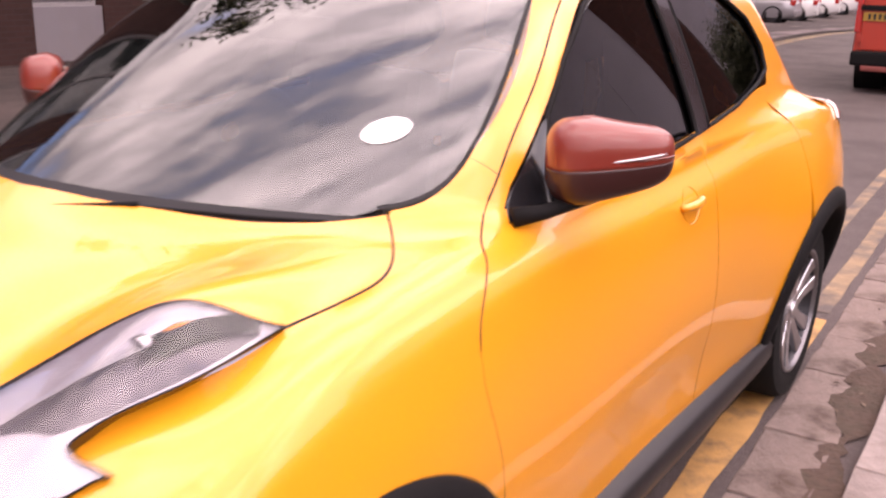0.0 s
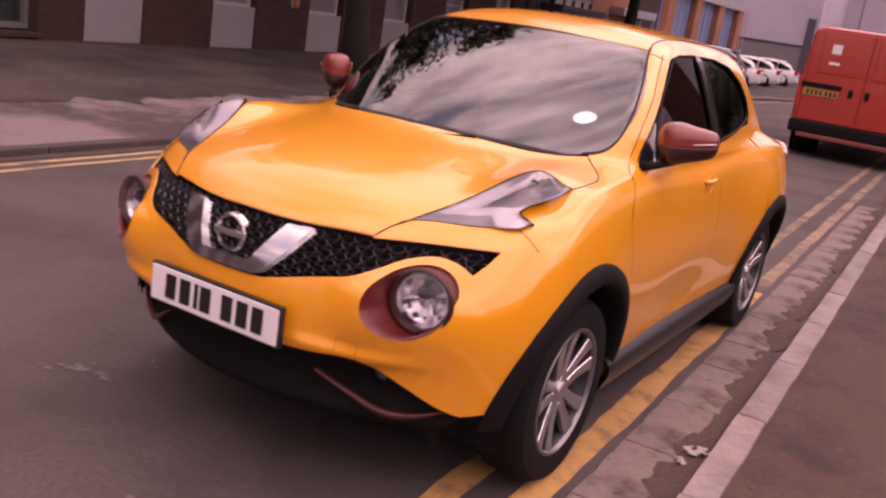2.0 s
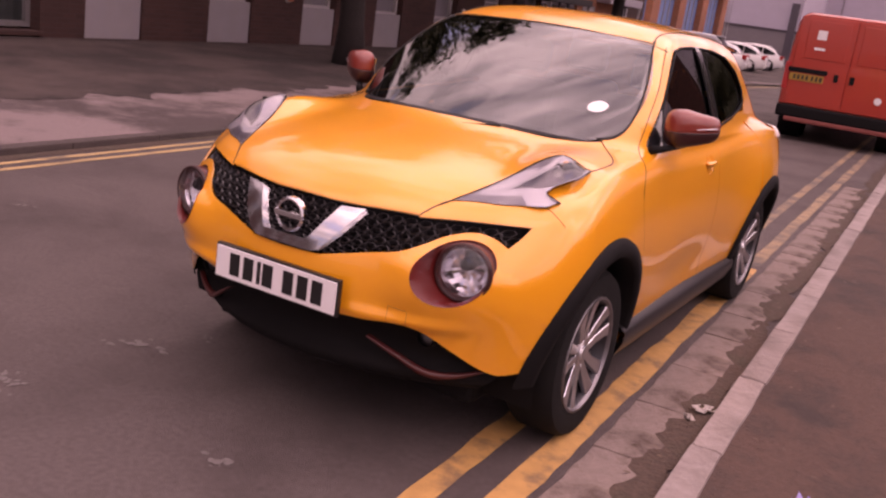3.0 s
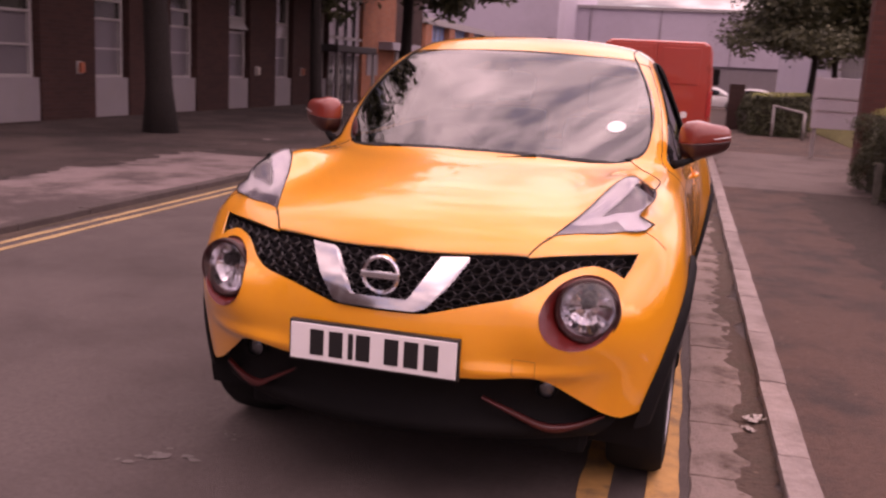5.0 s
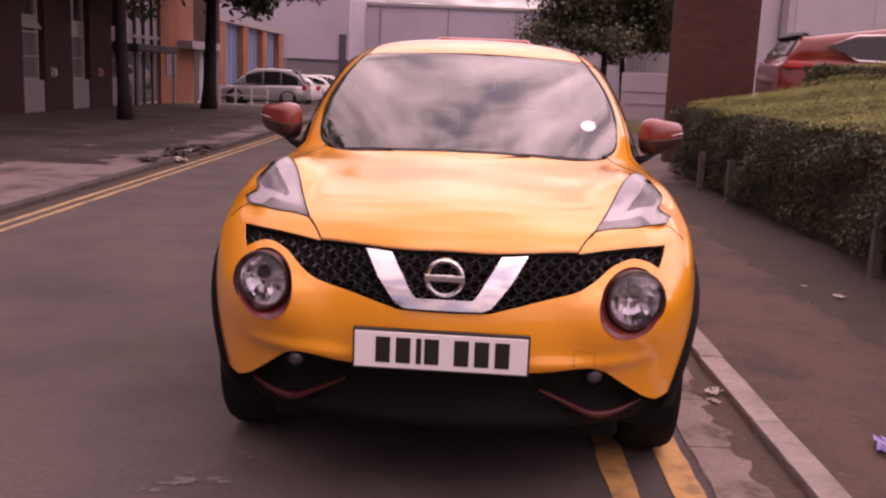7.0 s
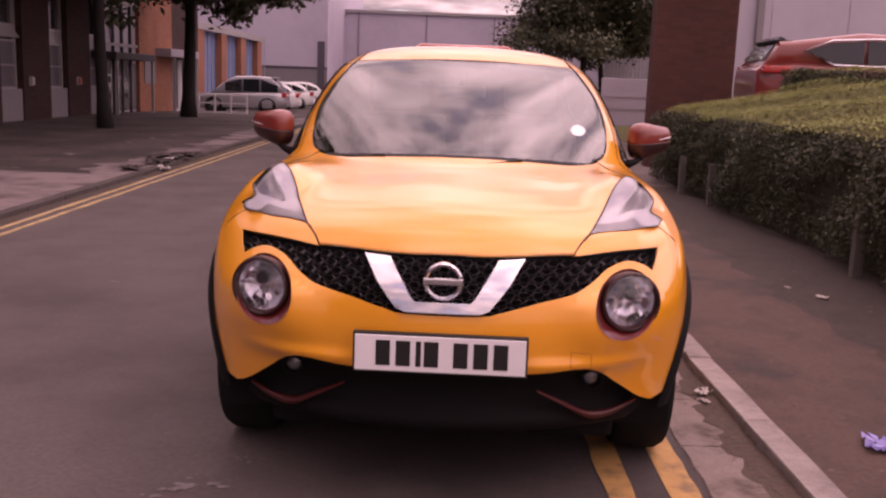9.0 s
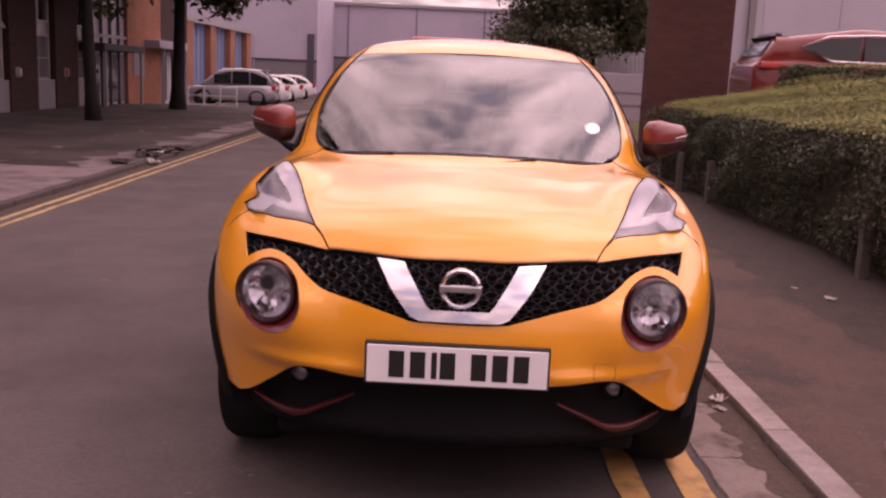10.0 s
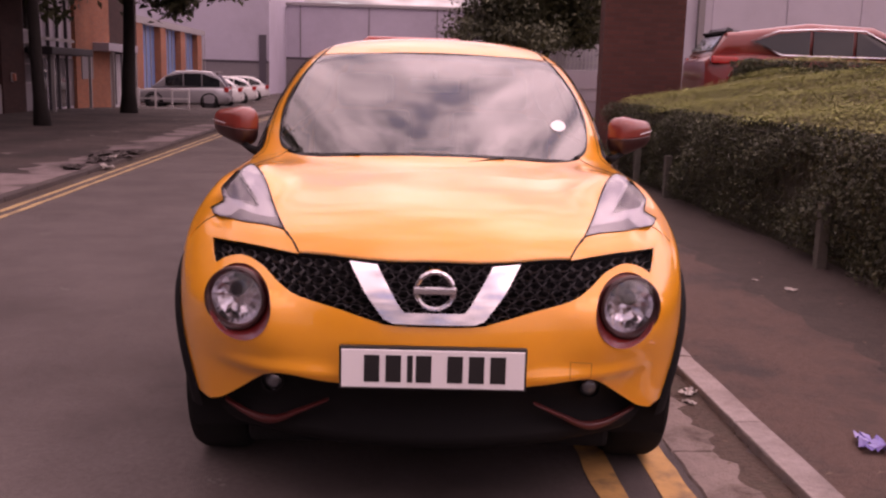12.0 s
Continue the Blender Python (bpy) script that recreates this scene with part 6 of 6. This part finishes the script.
SILVER = mat("silver_paint", (0.36, 0.35, 0.37), 0.3, 0.5, var=0.03, coat=0.8)
WPAINT = mat("white_paint", (0.72, 0.71, 0.70), 0.3, var=0.03, coat=0.8)
SUVRED = mat("dark_red_paint", (0.21, 0.022, 0.015), 0.3, var=0.03, coat=0.9)
parked_car(ROAD @ pose(-11.2, 39.3, fall(39.3), 0, 0, -86), SILVER, "silver people carrier parked nose to the building", 4.05, 1.75, 1.67, 0.92, True, group="cars in the bays")
for y, p, lb in ((44.5, WPAINT, "white car parked in a bay"), (49.5, WPAINT, "white hatchback parked in a bay"), (55.0, WPAINT, "white saloon car parked in a bay")):
    parked_car(ROAD @ pose(-11.7, y, fall(y), 0, 0, -84), p, lb, 4.3, 1.78, 1.5, 0.92, False, group="cars in the bays")
parked_car(ROAD @ pose(10.3, 13.3, 0.66, 0, 0, 87), SUVRED, "dark red sport utility car with bright window trim", 5.0, 1.84, 1.80, 1.20, False, CHROME)
for x, y in ((4.6, 60), (7.5, 60), (1.2, 64)):
    parked_car(ROAD @ pose(x, y, fall(y), 0, 0, 80), WPAINT, "white car far down the street", 4.3, 1.78, 1.5, 0.92)


# ---- red van ----
def red_van(m):
    v = thing("van", "bright red panel van parked at the kerb", "van", m)
    secs = []
    for y, hw, top, lo in ((0.0, 0.93, 1.94, 0.42), (0.06, 0.955, 1.965, 0.36), (0.5, 0.965, 1.985, 0.32), (3.2, 0.965, 1.985, 0.32), (3.9, 0.93, 1.93, 0.32), (4.5, 0.90, 1.30, 0.32), (5.1, 0.86, 1.08, 0.32), (5.3, 0.78, 0.90, 0.40)):
        ring = [(hw * 0.96, lo), (hw, lo + 0.12), (hw, lo + (top - lo) * 0.45), (hw * 0.985, lo + (top - lo) * 0.6), (hw * 0.94, top - 0.16), (hw * 0.90, top - 0.06), (hw * 0.80, top)]
        ring += [(-x, z) for x, z in ring[::-1]]
        secs.append([(x, y, z) for x, z in ring])
    k = len(secs[0])
    vs = [p for s in secs for p in s]
    fs = [(j * k + i, j * k + (i + 1) % k, (j + 1) * k + (i + 1) % k, (j + 1) * k + i) for j in range(len(secs) - 1) for i in range(k)] + [tuple(range(k))[::-1], tuple((len(secs) - 1) * k + i for i in range(k))]
    bm = bmesh.new()
    me = mesh_of("body", vs, fs)
    bm.from_mesh(me)
    bmesh.ops.recalc_face_normals(bm, faces=bm.faces)
    bm.to_mesh(me)
    bm.free()
    me.shade_smooth()
    me.set_sharp_from_angle(angle=radians(40))
    me.materials.append(RED)
    part("body", me, None, v)
    for s in (-1, 1):
        d = part("rear_door", box(min(0.006 * s, 0.86 * s), max(0.006 * s, 0.86 * s), -0.022, 0.03, 0.56, 1.91, bevel=0.012), RED, v, "red rear door")
        part("door_pressing", box(min(0.09 * s, 0.72 * s), max(0.09 * s, 0.72 * s), -0.030, -0.01, 1.28, 1.86, bevel=0.012), RED, d)
        part("lamp", box(min(0.875 * s, 0.955 * s), max(0.875 * s, 0.955 * s), -0.02, 0.06, 0.78, 1.20, bevel=0.015), REDLENS, v, "red rear lamp cluster")
        part("hinge", box(min(0.84 * s, 0.90 * s), max(0.84 * s, 0.90 * s), -0.04, -0.01, 1.55, 1.63, bevel=0.005), RED, d)
        part("hinge", box(min(0.84 * s, 0.90 * s), max(0.84 * s, 0.90 * s), -0.04, -0.01, 0.66, 0.74, bevel=0.005), RED, d)
        for y in (0.95, 4.3):
            part("wheel_arch", lathe([(s * 0.6, 0.40), (s * 0.972, 0.40), (s * 0.972, 0.33)], "x", 24, "wheel_arch", BLACK), None, v).location = (0, y, 0.34)
            road_wheel(v, s * 0.84, y, 0.33)
        part("wing_mirror", box(min(0.95 * s, 1.16 * s), max(0.95 * s, 1.16 * s), 3.75, 3.9, 1.28, 1.60, bevel=0.04), BLACK, v, "black wing mirror")
        part("side_strip", box(min(0.955 * s, 0.985 * s), max(0.955 * s, 0.985 * s), 1.4, 3.85, 0.62, 0.74, bevel=0.01), BLACK, v)
    part("bumper", box(-0.95, 0.95, -0.12, 0.08, 0.36, 0.55, bevel=0.04), BLACK, v, "black rear bumper")
    part("bumper_step", box(-0.8, 0.8, -0.125, -0.05, 0.30, 0.37, bevel=0.02), mat("faded_red_plastic", (0.22, 0.05, 0.04), 0.6, var=0.2), v)
    pl = part("number_plate", box(-0.86, -0.34, -0.036, -0.02, 0.93, 1.04, bevel=0.004), mat("plate_yellow", (0.36, 0.20, 0.03), 0.4, var=0.1), v, "yellow rear plate with dark bars")
    for i in range(7):
        x = -0.80 + 0.064 * i + (0.02 if i > 3 else 0)
        part("bar", box(x, x + 0.034, -0.039, -0.034, 0.95, 1.02), PLATEBLACK, pl)
    part("plate_light", box(-0.90, -0.30, -0.05, -0.015, 1.06, 1.13, bevel=0.012), BLACK, v, "black plate lamp housing")
    for x in (-0.16, 0.08):
        part("door_handle", box(x - 0.035, x + 0.035, -0.045, -0.02, 0.98, 1.10, bevel=0.012), BLACK, v, "black door latch")
    WD = mat("white_decal", (0.72, 0.70, 0.70), 0.5, var=0.05)
    part("emblem_mark", box(-0.57, -0.43, -0.0345, -0.029, 1.58, 1.72, bevel=0.002), WD, v, "plain white square mark")
    part("emblem_mark", box(-0.58, -0.42, -0.0345, -0.029, 1.42, 1.46), WD, v, "thin white bar mark")
    rd = lathe([(-0.036, 0.001), (-0.036, 0.055), (-0.03, 0.056)], "y", 24, "round_decal", WD)
    part("round_decal", rd, None, v, "white round decal").location = (0.52, 0, 0.80)
    ws = mesh_of("windscreen", [(0.72, 4.02, 1.86), (-0.72, 4.02, 1.86), (-0.80, 4.52, 1.30), (0.80, 4.52, 1.30), (0.7, 3.96, 1.82), (-0.7, 3.96, 1.82), (-0.78, 4.46, 1.26), (0.78, 4.46, 1.26)], [(0, 1, 2, 3), (7, 6, 5, 4), (0, 4, 5, 1), (1, 5, 6, 2), (2, 6, 7, 3), (3, 7, 4, 0)], CARGLASS)
    part("windscreen", ws, None, v)
    return v


red_van(ROAD @ pose(0.25, 13.0, 0.0) @ Matrix.Diagonal((1, 1, 1.03, 1)))

# ---- trees and hedge ----
BARK = mat("bark", (0.011, 0.0072, 0.0063), 0.95, var=0.5, scale=18, bump=0.8, bscale=30)
LEAF = mat("tree_leaf", (0.055, 0.075, 0.022), 0.6, var=0.0)
HLEAF = mat("hedge_leaf", (0.075, 0.085, 0.025), 0.6, var=0.0)


def leaf_tones(m, a, b):
    """Each leaf has its own tone."""
    n, l = m.node_tree.nodes, m.node_tree.links
    g, r = n.new("ShaderNodeNewGeometry"), n.new("ShaderNodeValToRGB")
    r.color_ramp.elements[0].color, r.color_ramp.elements[1].color = (*a, 1), (*b, 1)
    l.new(g.outputs["Random Per Island"], r.inputs["Fac"])
    l.new(r.outputs["Color"], n["Principled BSDF"].inputs["Base Color"])


leaf_tones(LEAF, (0.022, 0.029, 0.012), (0.062, 0.068, 0.025))
# hedge sides: shade of the upright face is put into this darker tone
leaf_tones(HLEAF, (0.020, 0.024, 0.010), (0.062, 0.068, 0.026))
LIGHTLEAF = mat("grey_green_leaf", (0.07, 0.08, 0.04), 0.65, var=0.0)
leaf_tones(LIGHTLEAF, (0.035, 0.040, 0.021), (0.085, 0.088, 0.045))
# hedge top: light from above is put into these paler leaves
TOPLEAF = mat("clipped_dry_leaf", (0.1, 0.09, 0.03), 0.7, var=0.0)
leaf_tones(TOPLEAF, (0.185, 0.205, 0.052), (0.32, 0.325, 0.088))


def leaves(name, pos, nrm, size, material, seed=1, tilt=0.9):
    """Many small pointed leaves at given places, each its own two triangles."""
    rg_ = np.random.default_rng(seed)
    n = len(pos)
    d = unit(nrm + rg_.normal(0, 1, (n, 3)) * tilt)
    t = unit(np.cross(d, rg_.normal(0, 1, (n, 3))))
    b = np.cross(d, t)
    s = (size * rg_.uniform(0.6, 1.3, n))[:, None]
    v = np.stack([pos - t * s, pos + b * s * 0.45 + d * s * 0.15, pos + t * s, pos - b * s * 0.45 + d * s * 0.15], 1).reshape(-1, 3)
    me = bpy.data.meshes.new(name)
    me.vertices.add(4 * n)
    me.vertices.foreach_set("co", v.astype(np.float32).ravel())
    me.loops.add(4 * n)
    me.loops.foreach_set("vertex_index", np.arange(4 * n, dtype=np.int32))
    me.polygons.add(n)
    me.polygons.foreach_set("loop_start", np.arange(0, 4 * n, 4, dtype=np.int32))
    me.update(calc_edges=True)
    me.validate()
    me.materials.append(material)
    return me


def tree(m, label, height, low, reach, trunk_r, seed, count=9000, leaf=0.13, lean=(0, 0), foliage=LEAF):
    rg_ = np.random.default_rng(seed)
    t = thing("tree", label, "tree", m)
    top = Vector((lean[0], lean[1], height * 0.62))
    pts = [Vector((0, 0, -0.15)).lerp(top, s) + Vector((0.06 * math.sin(5 * s + seed), 0.06 * math.cos(4 * s), 0)) for s in np.linspace(0, 1, 9)]
    part("trunk", tube(pts, [trunk_r * (1.35 if i == 0 else 1 - 0.07 * i) for i in range(9)], "trunk", BARK, 12), None, t)
    ends = []
    nb = 11
    for i in range(nb):
        a = 2 * math.pi * (i * 0.382 + 0.1 * seed)
        s = 0.56 + 0.41 * i / nb
        st = pts[0].lerp(top, s)
        up = rg_.uniform(0.1, 0.5) if i > 3 else rg_.uniform(-0.05, 0.2)
        ln = reach * rg_.uniform(0.75, 1.05) * (1 - 0.35 * (i / nb))
        e = st + Vector((math.cos(a) * ln, math.sin(a) * ln, ln * up + (height - st.z) * 0.35 * i / nb))
        mid = st.lerp(e, 0.5) + Vector((0, 0, 0.25))
        part("limb", tube([st, mid, e], [trunk_r * 0.42, trunk_r * 0.25, 0.02], "limb", BARK, 7), None, t)
        for q in np.linspace(0.35, 1.08, 9):
            c = st.lerp(mid, min(1, 2 * q)) if q < 0.5 else mid.lerp(e, 2 * q - 1)
            ends.append((np.array(c) + rg_.normal(0, 0.35, 3), 0.45 + 0.3 * rg_.random()))
    for i in range(26):
        v = unit(rg_.normal(0, 1, (1, 3)))[0] * [reach * 0.85, reach * 0.85, (height - low) * 0.42]
        ends.append((np.array([lean[0], lean[1], (height + low) / 2]) + v * rg_.uniform(0.5, 1.0), 0.6 + 0.4 * rg_.random()))
    idx = rg_.integers(0, len(ends), count)
    cs = np.array([e[0] for e in ends])[idx]
    rs = np.array([e[1] for e in ends])[idx]
    off = rg_.normal(0, 0.5, (count, 3)) * rs[:, None] * [1, 1, 0.7]
    pos = cs + off
    pos = pos[pos[:, 2] > low + 0.5 * noise_of(pos)]
    part("crown", leaves("crown", pos, unit(pos - [lean[0], lean[1], low]), leaf, foliage, seed), None, t)
    return t


def noise_of(p):
    return np.sin(p[:, 0] * 2.3) * np.cos(p[:, 1] * 1.9)


tree(ROAD @ pose(-7.8, 18.0, 0.05), "street tree with a dark straight trunk", 10.5, 2.75, 4.2, 0.155, 3, 36000)
tree(ROAD @ pose(-7.75, 25.1, 0.05), "broad street tree with low hanging branches", 10.0, 2.25, 4.9, 0.21, 5, 52000)
tree(ROAD @ pose(-7.85, 10.95, 0.05), "street tree with a thick dark trunk", 11.0, 3.7, 4.4, 0.24, 8, 24000)
tree(ROAD @ pose(5.6, 31.0, 0.0), "small leafy tree behind the board", 7.2, 2.5, 2.9, 0.13, 7, 38000, 0.085, (-0.2, 0), LIGHTLEAF)
tree(ROAD @ pose(4.68, 30.4, 0.0), "small leafy tree with a slim trunk beside the fence", 7.0, 2.45, 2.7, 0.15, 12, 34000, 0.085, (0.1, 0), LIGHTLEAF)


def hedge(name, label, x0, x1, y0, y1, z0, z1, z2, density, leaf, seed):
    """A clipped hedge: a dark twiggy core and a skin of single leaves; its top rises from z1 in front to z2 behind."""
    h = thing(name, label, "hedge")
    rg_ = np.random.default_rng(seed)
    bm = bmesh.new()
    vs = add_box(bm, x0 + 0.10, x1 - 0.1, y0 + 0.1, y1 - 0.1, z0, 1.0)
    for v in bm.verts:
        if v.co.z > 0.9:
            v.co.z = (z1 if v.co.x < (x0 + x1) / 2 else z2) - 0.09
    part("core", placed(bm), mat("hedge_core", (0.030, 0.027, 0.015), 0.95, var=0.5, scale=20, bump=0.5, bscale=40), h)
    bed = bmesh.new()
    bed_v = [bed.verts.new((x, y, z - 0.035)) for x, z in ((x0 + 0.16, z1 + 0.03), (x1 - 0.06, z2)) for y in (y0 + 0.08, y1 - 0.08)]
    bed.faces.new((bed_v[0], bed_v[1], bed_v[3], bed_v[2]))
    bmesh.ops.solidify(bed, geom=bed.faces[:], thickness=0.03)
    # bed painted in the lit top tone so gaps between leaves stay bright
    part("clipped_bed", placed(bed), mat("clipped_twigs", (0.115, 0.10, 0.038), 0.95, var=0.5, scale=25, bump=0.6, bscale=45), h, "dense clipped twigs under the leaf tips, in the lit top tone")
    a = rg_.random
    nf, nt, ne = int((y1 - y0) * (z1 - z0) * density), int((y1 - y0) * (x1 - x0) * density * 0.75), int((x1 - x0) * (z1 - z0) * density)
    yf, zf = y0 + (y1 - y0) * a(nf), z0 + 0.05 + (z1 - z0 - 0.03) * a(nf) ** 0.8
    wob = 0.07 * np.sin(yf * 1.7) + 0.05 * np.sin(yf * 4.1 + zf * 5) + 0.04 * np.sin(zf * 9 + yf * 2)
    pf = np.stack([x0 + wob + rg_.normal(0, 0.045, nf) + 0.10 * np.maximum(0, (zf - z1 + 0.18) / 0.18) ** 2, yf, zf], 1)
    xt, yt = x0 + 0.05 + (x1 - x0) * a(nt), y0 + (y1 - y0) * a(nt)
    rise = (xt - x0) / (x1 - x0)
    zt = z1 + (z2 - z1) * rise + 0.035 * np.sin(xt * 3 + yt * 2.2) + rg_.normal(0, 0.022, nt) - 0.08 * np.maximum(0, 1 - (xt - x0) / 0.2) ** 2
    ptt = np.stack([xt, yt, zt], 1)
    xe, ze = x0 + (x1 - x0) * a(ne), z0 + (z1 - z0) * a(ne)
    pe = np.stack([xe, y1 + 0.05 * np.sin(xe * 6) + rg_.normal(0, 0.05, ne), ze], 1)
    pe2 = pe * [1, 0, 1] + np.stack([0 * xe, y0 + 0.05 * np.sin(xe * 5) + rg_.normal(0, 0.05, ne), 0 * xe], 1)
    pb = np.stack([x1 + 0.05 * np.sin(yf * 3) + rg_.normal(0, 0.05, nf), yf[::-1], z0 + (zf - z0) * (z2 - z0) / (z1 - z0)], 1)
    R3 = np.array(ROAD.to_3x3()).T
    pos = np.concatenate([pf, pe, pe2, pb])
    nr = np.concatenate([np.tile([-1.0, 0, 0.3], (nf, 1)), np.tile([0, 1.0, 0.2], (ne, 1)), np.tile([0, -1.0, 0.2], (ne, 1)), np.tile([1.0, 0, 0.3], (nf, 1))])
    part("foliage", leaves("foliage", pos @ R3, nr @ R3, leaf, HLEAF, seed, 0.75), None, h, "small green side leaves, shade put into their colour")
    part("clipped_top", leaves("clipped_top", ptt @ R3, np.tile([0, 0, 1.0], (nt, 1)), leaf * 0.8, TOPLEAF, seed + 1, 0.22), None, h, "olive clipped leaf tips, light from above in their colour")
    return h


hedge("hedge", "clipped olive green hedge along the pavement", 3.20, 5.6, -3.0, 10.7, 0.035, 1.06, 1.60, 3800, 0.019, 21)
hedge("hedge", "low narrow hedge before the car park", 5.4, 10.8, 11.3, 11.9, 0.3, 1.78, 1.84, 3200, 0.026, 23)
hedge("hedge", "low bush beyond the drive", 2.45, 3.9, 23.2, 25.6, -0.05, 1.08, 1.16, 900, 0.04, 25)
POST = mat("weathered_post", (0.105, 0.096, 0.082), 0.9, var=0.25, scale=15, bump=0.3, bscale=60, stain=0.4, stain_scale=5)
for x, y in ((3.08, -0.4), (3.08, 1.6), (3.08, 3.38), (3.12, 7.55), (3.08, 8.8)):
    whole("hedge_post", placed(box(x, x + 0.08, y, y + 0.075, 0.0, 0.54, bevel=0.008)), POST, "short weathered post before the hedge", "post", group="hedge posts")

# ---- litter and marks ----
rng = random.Random(11)


def scrap(name, label, x, y, z, size, material, seed, flat=0.35, cat="litter"):
    """A crumpled scrap lying on the ground."""
    rg_ = random.Random(seed)
    n = 6
    vs = [(size * (i / n - 0.5) * 1.6 + rg_.uniform(-1, 1) * size * 0.06, size * (j / n - 0.5) + rg_.uniform(-1, 1) * size * 0.06, 0.004 + rg_.random() * size * flat) for i in range(n + 1) for j in range(n + 1)]
    fs = [(i * (n + 1) + j, (i + 1) * (n + 1) + j, (i + 1) * (n + 1) + j + 1, i * (n + 1) + j + 1) for i in range(n) for j in range(n) if rg_.random() < 0.9]
    me = mesh_of(name, vs, fs, material)
    ob = whole(name, me, None, label, cat)
    ob.matrix_world = ROAD @ pose(x, y, z, 0, 0, rg_.uniform(0, 180))
    return ob


PAPER = mat("litter_paper", (0.40, 0.36, 0.33), 0.8, var=0.2, scale=20)
scrap("wrapper", "crumpled blue plastic wrapper on the pavement", 1.70, -0.10, 0.04, 0.10, mat("blue_wrapper", (0.20, 0.17, 0.45), 0.25, var=0.3, scale=15, coat=0.5), 5)
scrap("litter", "pale crumpled paper in the gutter", 1.20, 0.57, 0.01, 0.06, PAPER, 6)
scrap("litter", "pale dry leaf scraps in the gutter", 1.17, 0.45, 0.01, 0.035, PAPER, 7)
scrap("litter", "pale scrap against the far kerb", -4.0, 9.7, 0.02, 0.16, PAPER, 9)
RUBBLE = mat("dark_rubble", (0.035, 0.026, 0.024), 0.95, var=0.4, scale=18, bump=0.5, bscale=40)
for i, (x, y, z) in enumerate(((-4.22, 10.2, 0.06), (-4.26, 10.9, 0.06), (-4.20, 11.6, 0.06), (-4.30, 9.2, 0.06))):
    scrap("dirt_mound", "dark mound of wet dirt on the kerb", x, y, z, (0.34, 0.40, 0.30, 0.26)[i], RUBBLE, 60 + i, 0.22)
scrap("litter", "pale scrap lying beside the far kerb", -4.16, 10.55, 0.08, 0.12, PAPER, 71)
scrap("litter", "small pale scrap on the pavement", 2.55, 2.6, 0.04, 0.05, PAPER, 10)
scrap("litter", "small pale scrap on the pavement", 2.42, 2.9, 0.04, 0.03, PAPER, 13)
SPOT = mat("pale_spot", (0.16, 0.14, 0.135), 0.9, var=0.3, scale=30, stain=0.6, stain_scale=25, stain_color=(0.08, 0.07, 0.068))
for i, (x, y, s) in enumerate(((-0.86, -0.59, 0.10), (-0.95, -0.66, 0.06), (-0.90, -1.2, 0.07), (-0.97, -1.16, 0.08), (0.02, -1.13, 0.08), (-2.9, 0.4, 0.05), (-2.2, 2.5, 0.06), (-1.5, 3.6, 0.05), (-0.75, -0.35, 0.05), (-3.0, 4.5, 0.05))):
    rg_ = random.Random(50 + i)
    vs, fs, k = [], [], 9
    for _ in range(9):
        cx_, cy_, r_ = rg_.gauss(0, s * 0.55), rg_.gauss(0, s * 0.35), s * rg_.uniform(0.04, 0.22)
        b0 = len(vs)
        vs += [(cx_ + r_ * rg_.uniform(0.6, 1.2) * 1.4 * math.cos(6.283 * q / k), cy_ + r_ * rg_.uniform(0.6, 1.2) * math.sin(6.283 * q / k), 0.0006 * rg_.random()) for q in range(k)]
        fs.append(tuple(range(b0, b0 + k)))
    ob = whole("road_stain", mesh_of("road_stain", vs, fs, SPOT), None, "pale dried splash on the asphalt", "stain", "structure")
    ob.matrix_world = ROAD @ pose(x, y, 0.0042, 0, 0, 40 * i)

# fallen leaves and grit along the kerb and under the hedge
rg_ = np.random.default_rng(77)
n_ = 420
near = rg_.random(n_) < 0.5
lx = np.where(near, 1.42 + np.abs(rg_.normal(0, 0.16, n_)), 2.85 - np.abs(rg_.normal(0, 0.28, n_)))
lx = np.where(rg_.random(n_) < 0.25, 1.14 + rg_.normal(0, 0.05, n_), lx)
ly = rg_.uniform(-3.5, 12, n_)
lz = np.where(lx > 1.36, 0.040, 0.016)
DEAD = mat("dead_leaf", (0.12, 0.08, 0.05), 0.9, var=0.0)
leaf_tones(DEAD, (0.045, 0.028, 0.018), (0.19, 0.135, 0.095))
gl = leaves("ground_leaves", np.stack([lx, ly, lz], 1) @ np.array(ROAD.to_3x3()).T, np.tile([0, 0, 1.0], (n_, 1)), 0.014, DEAD, 78, 0.12)
whole("fallen_leaves", gl, None, "scattered brown leaf scraps and grit beside the kerb", "leaves", "stuff")
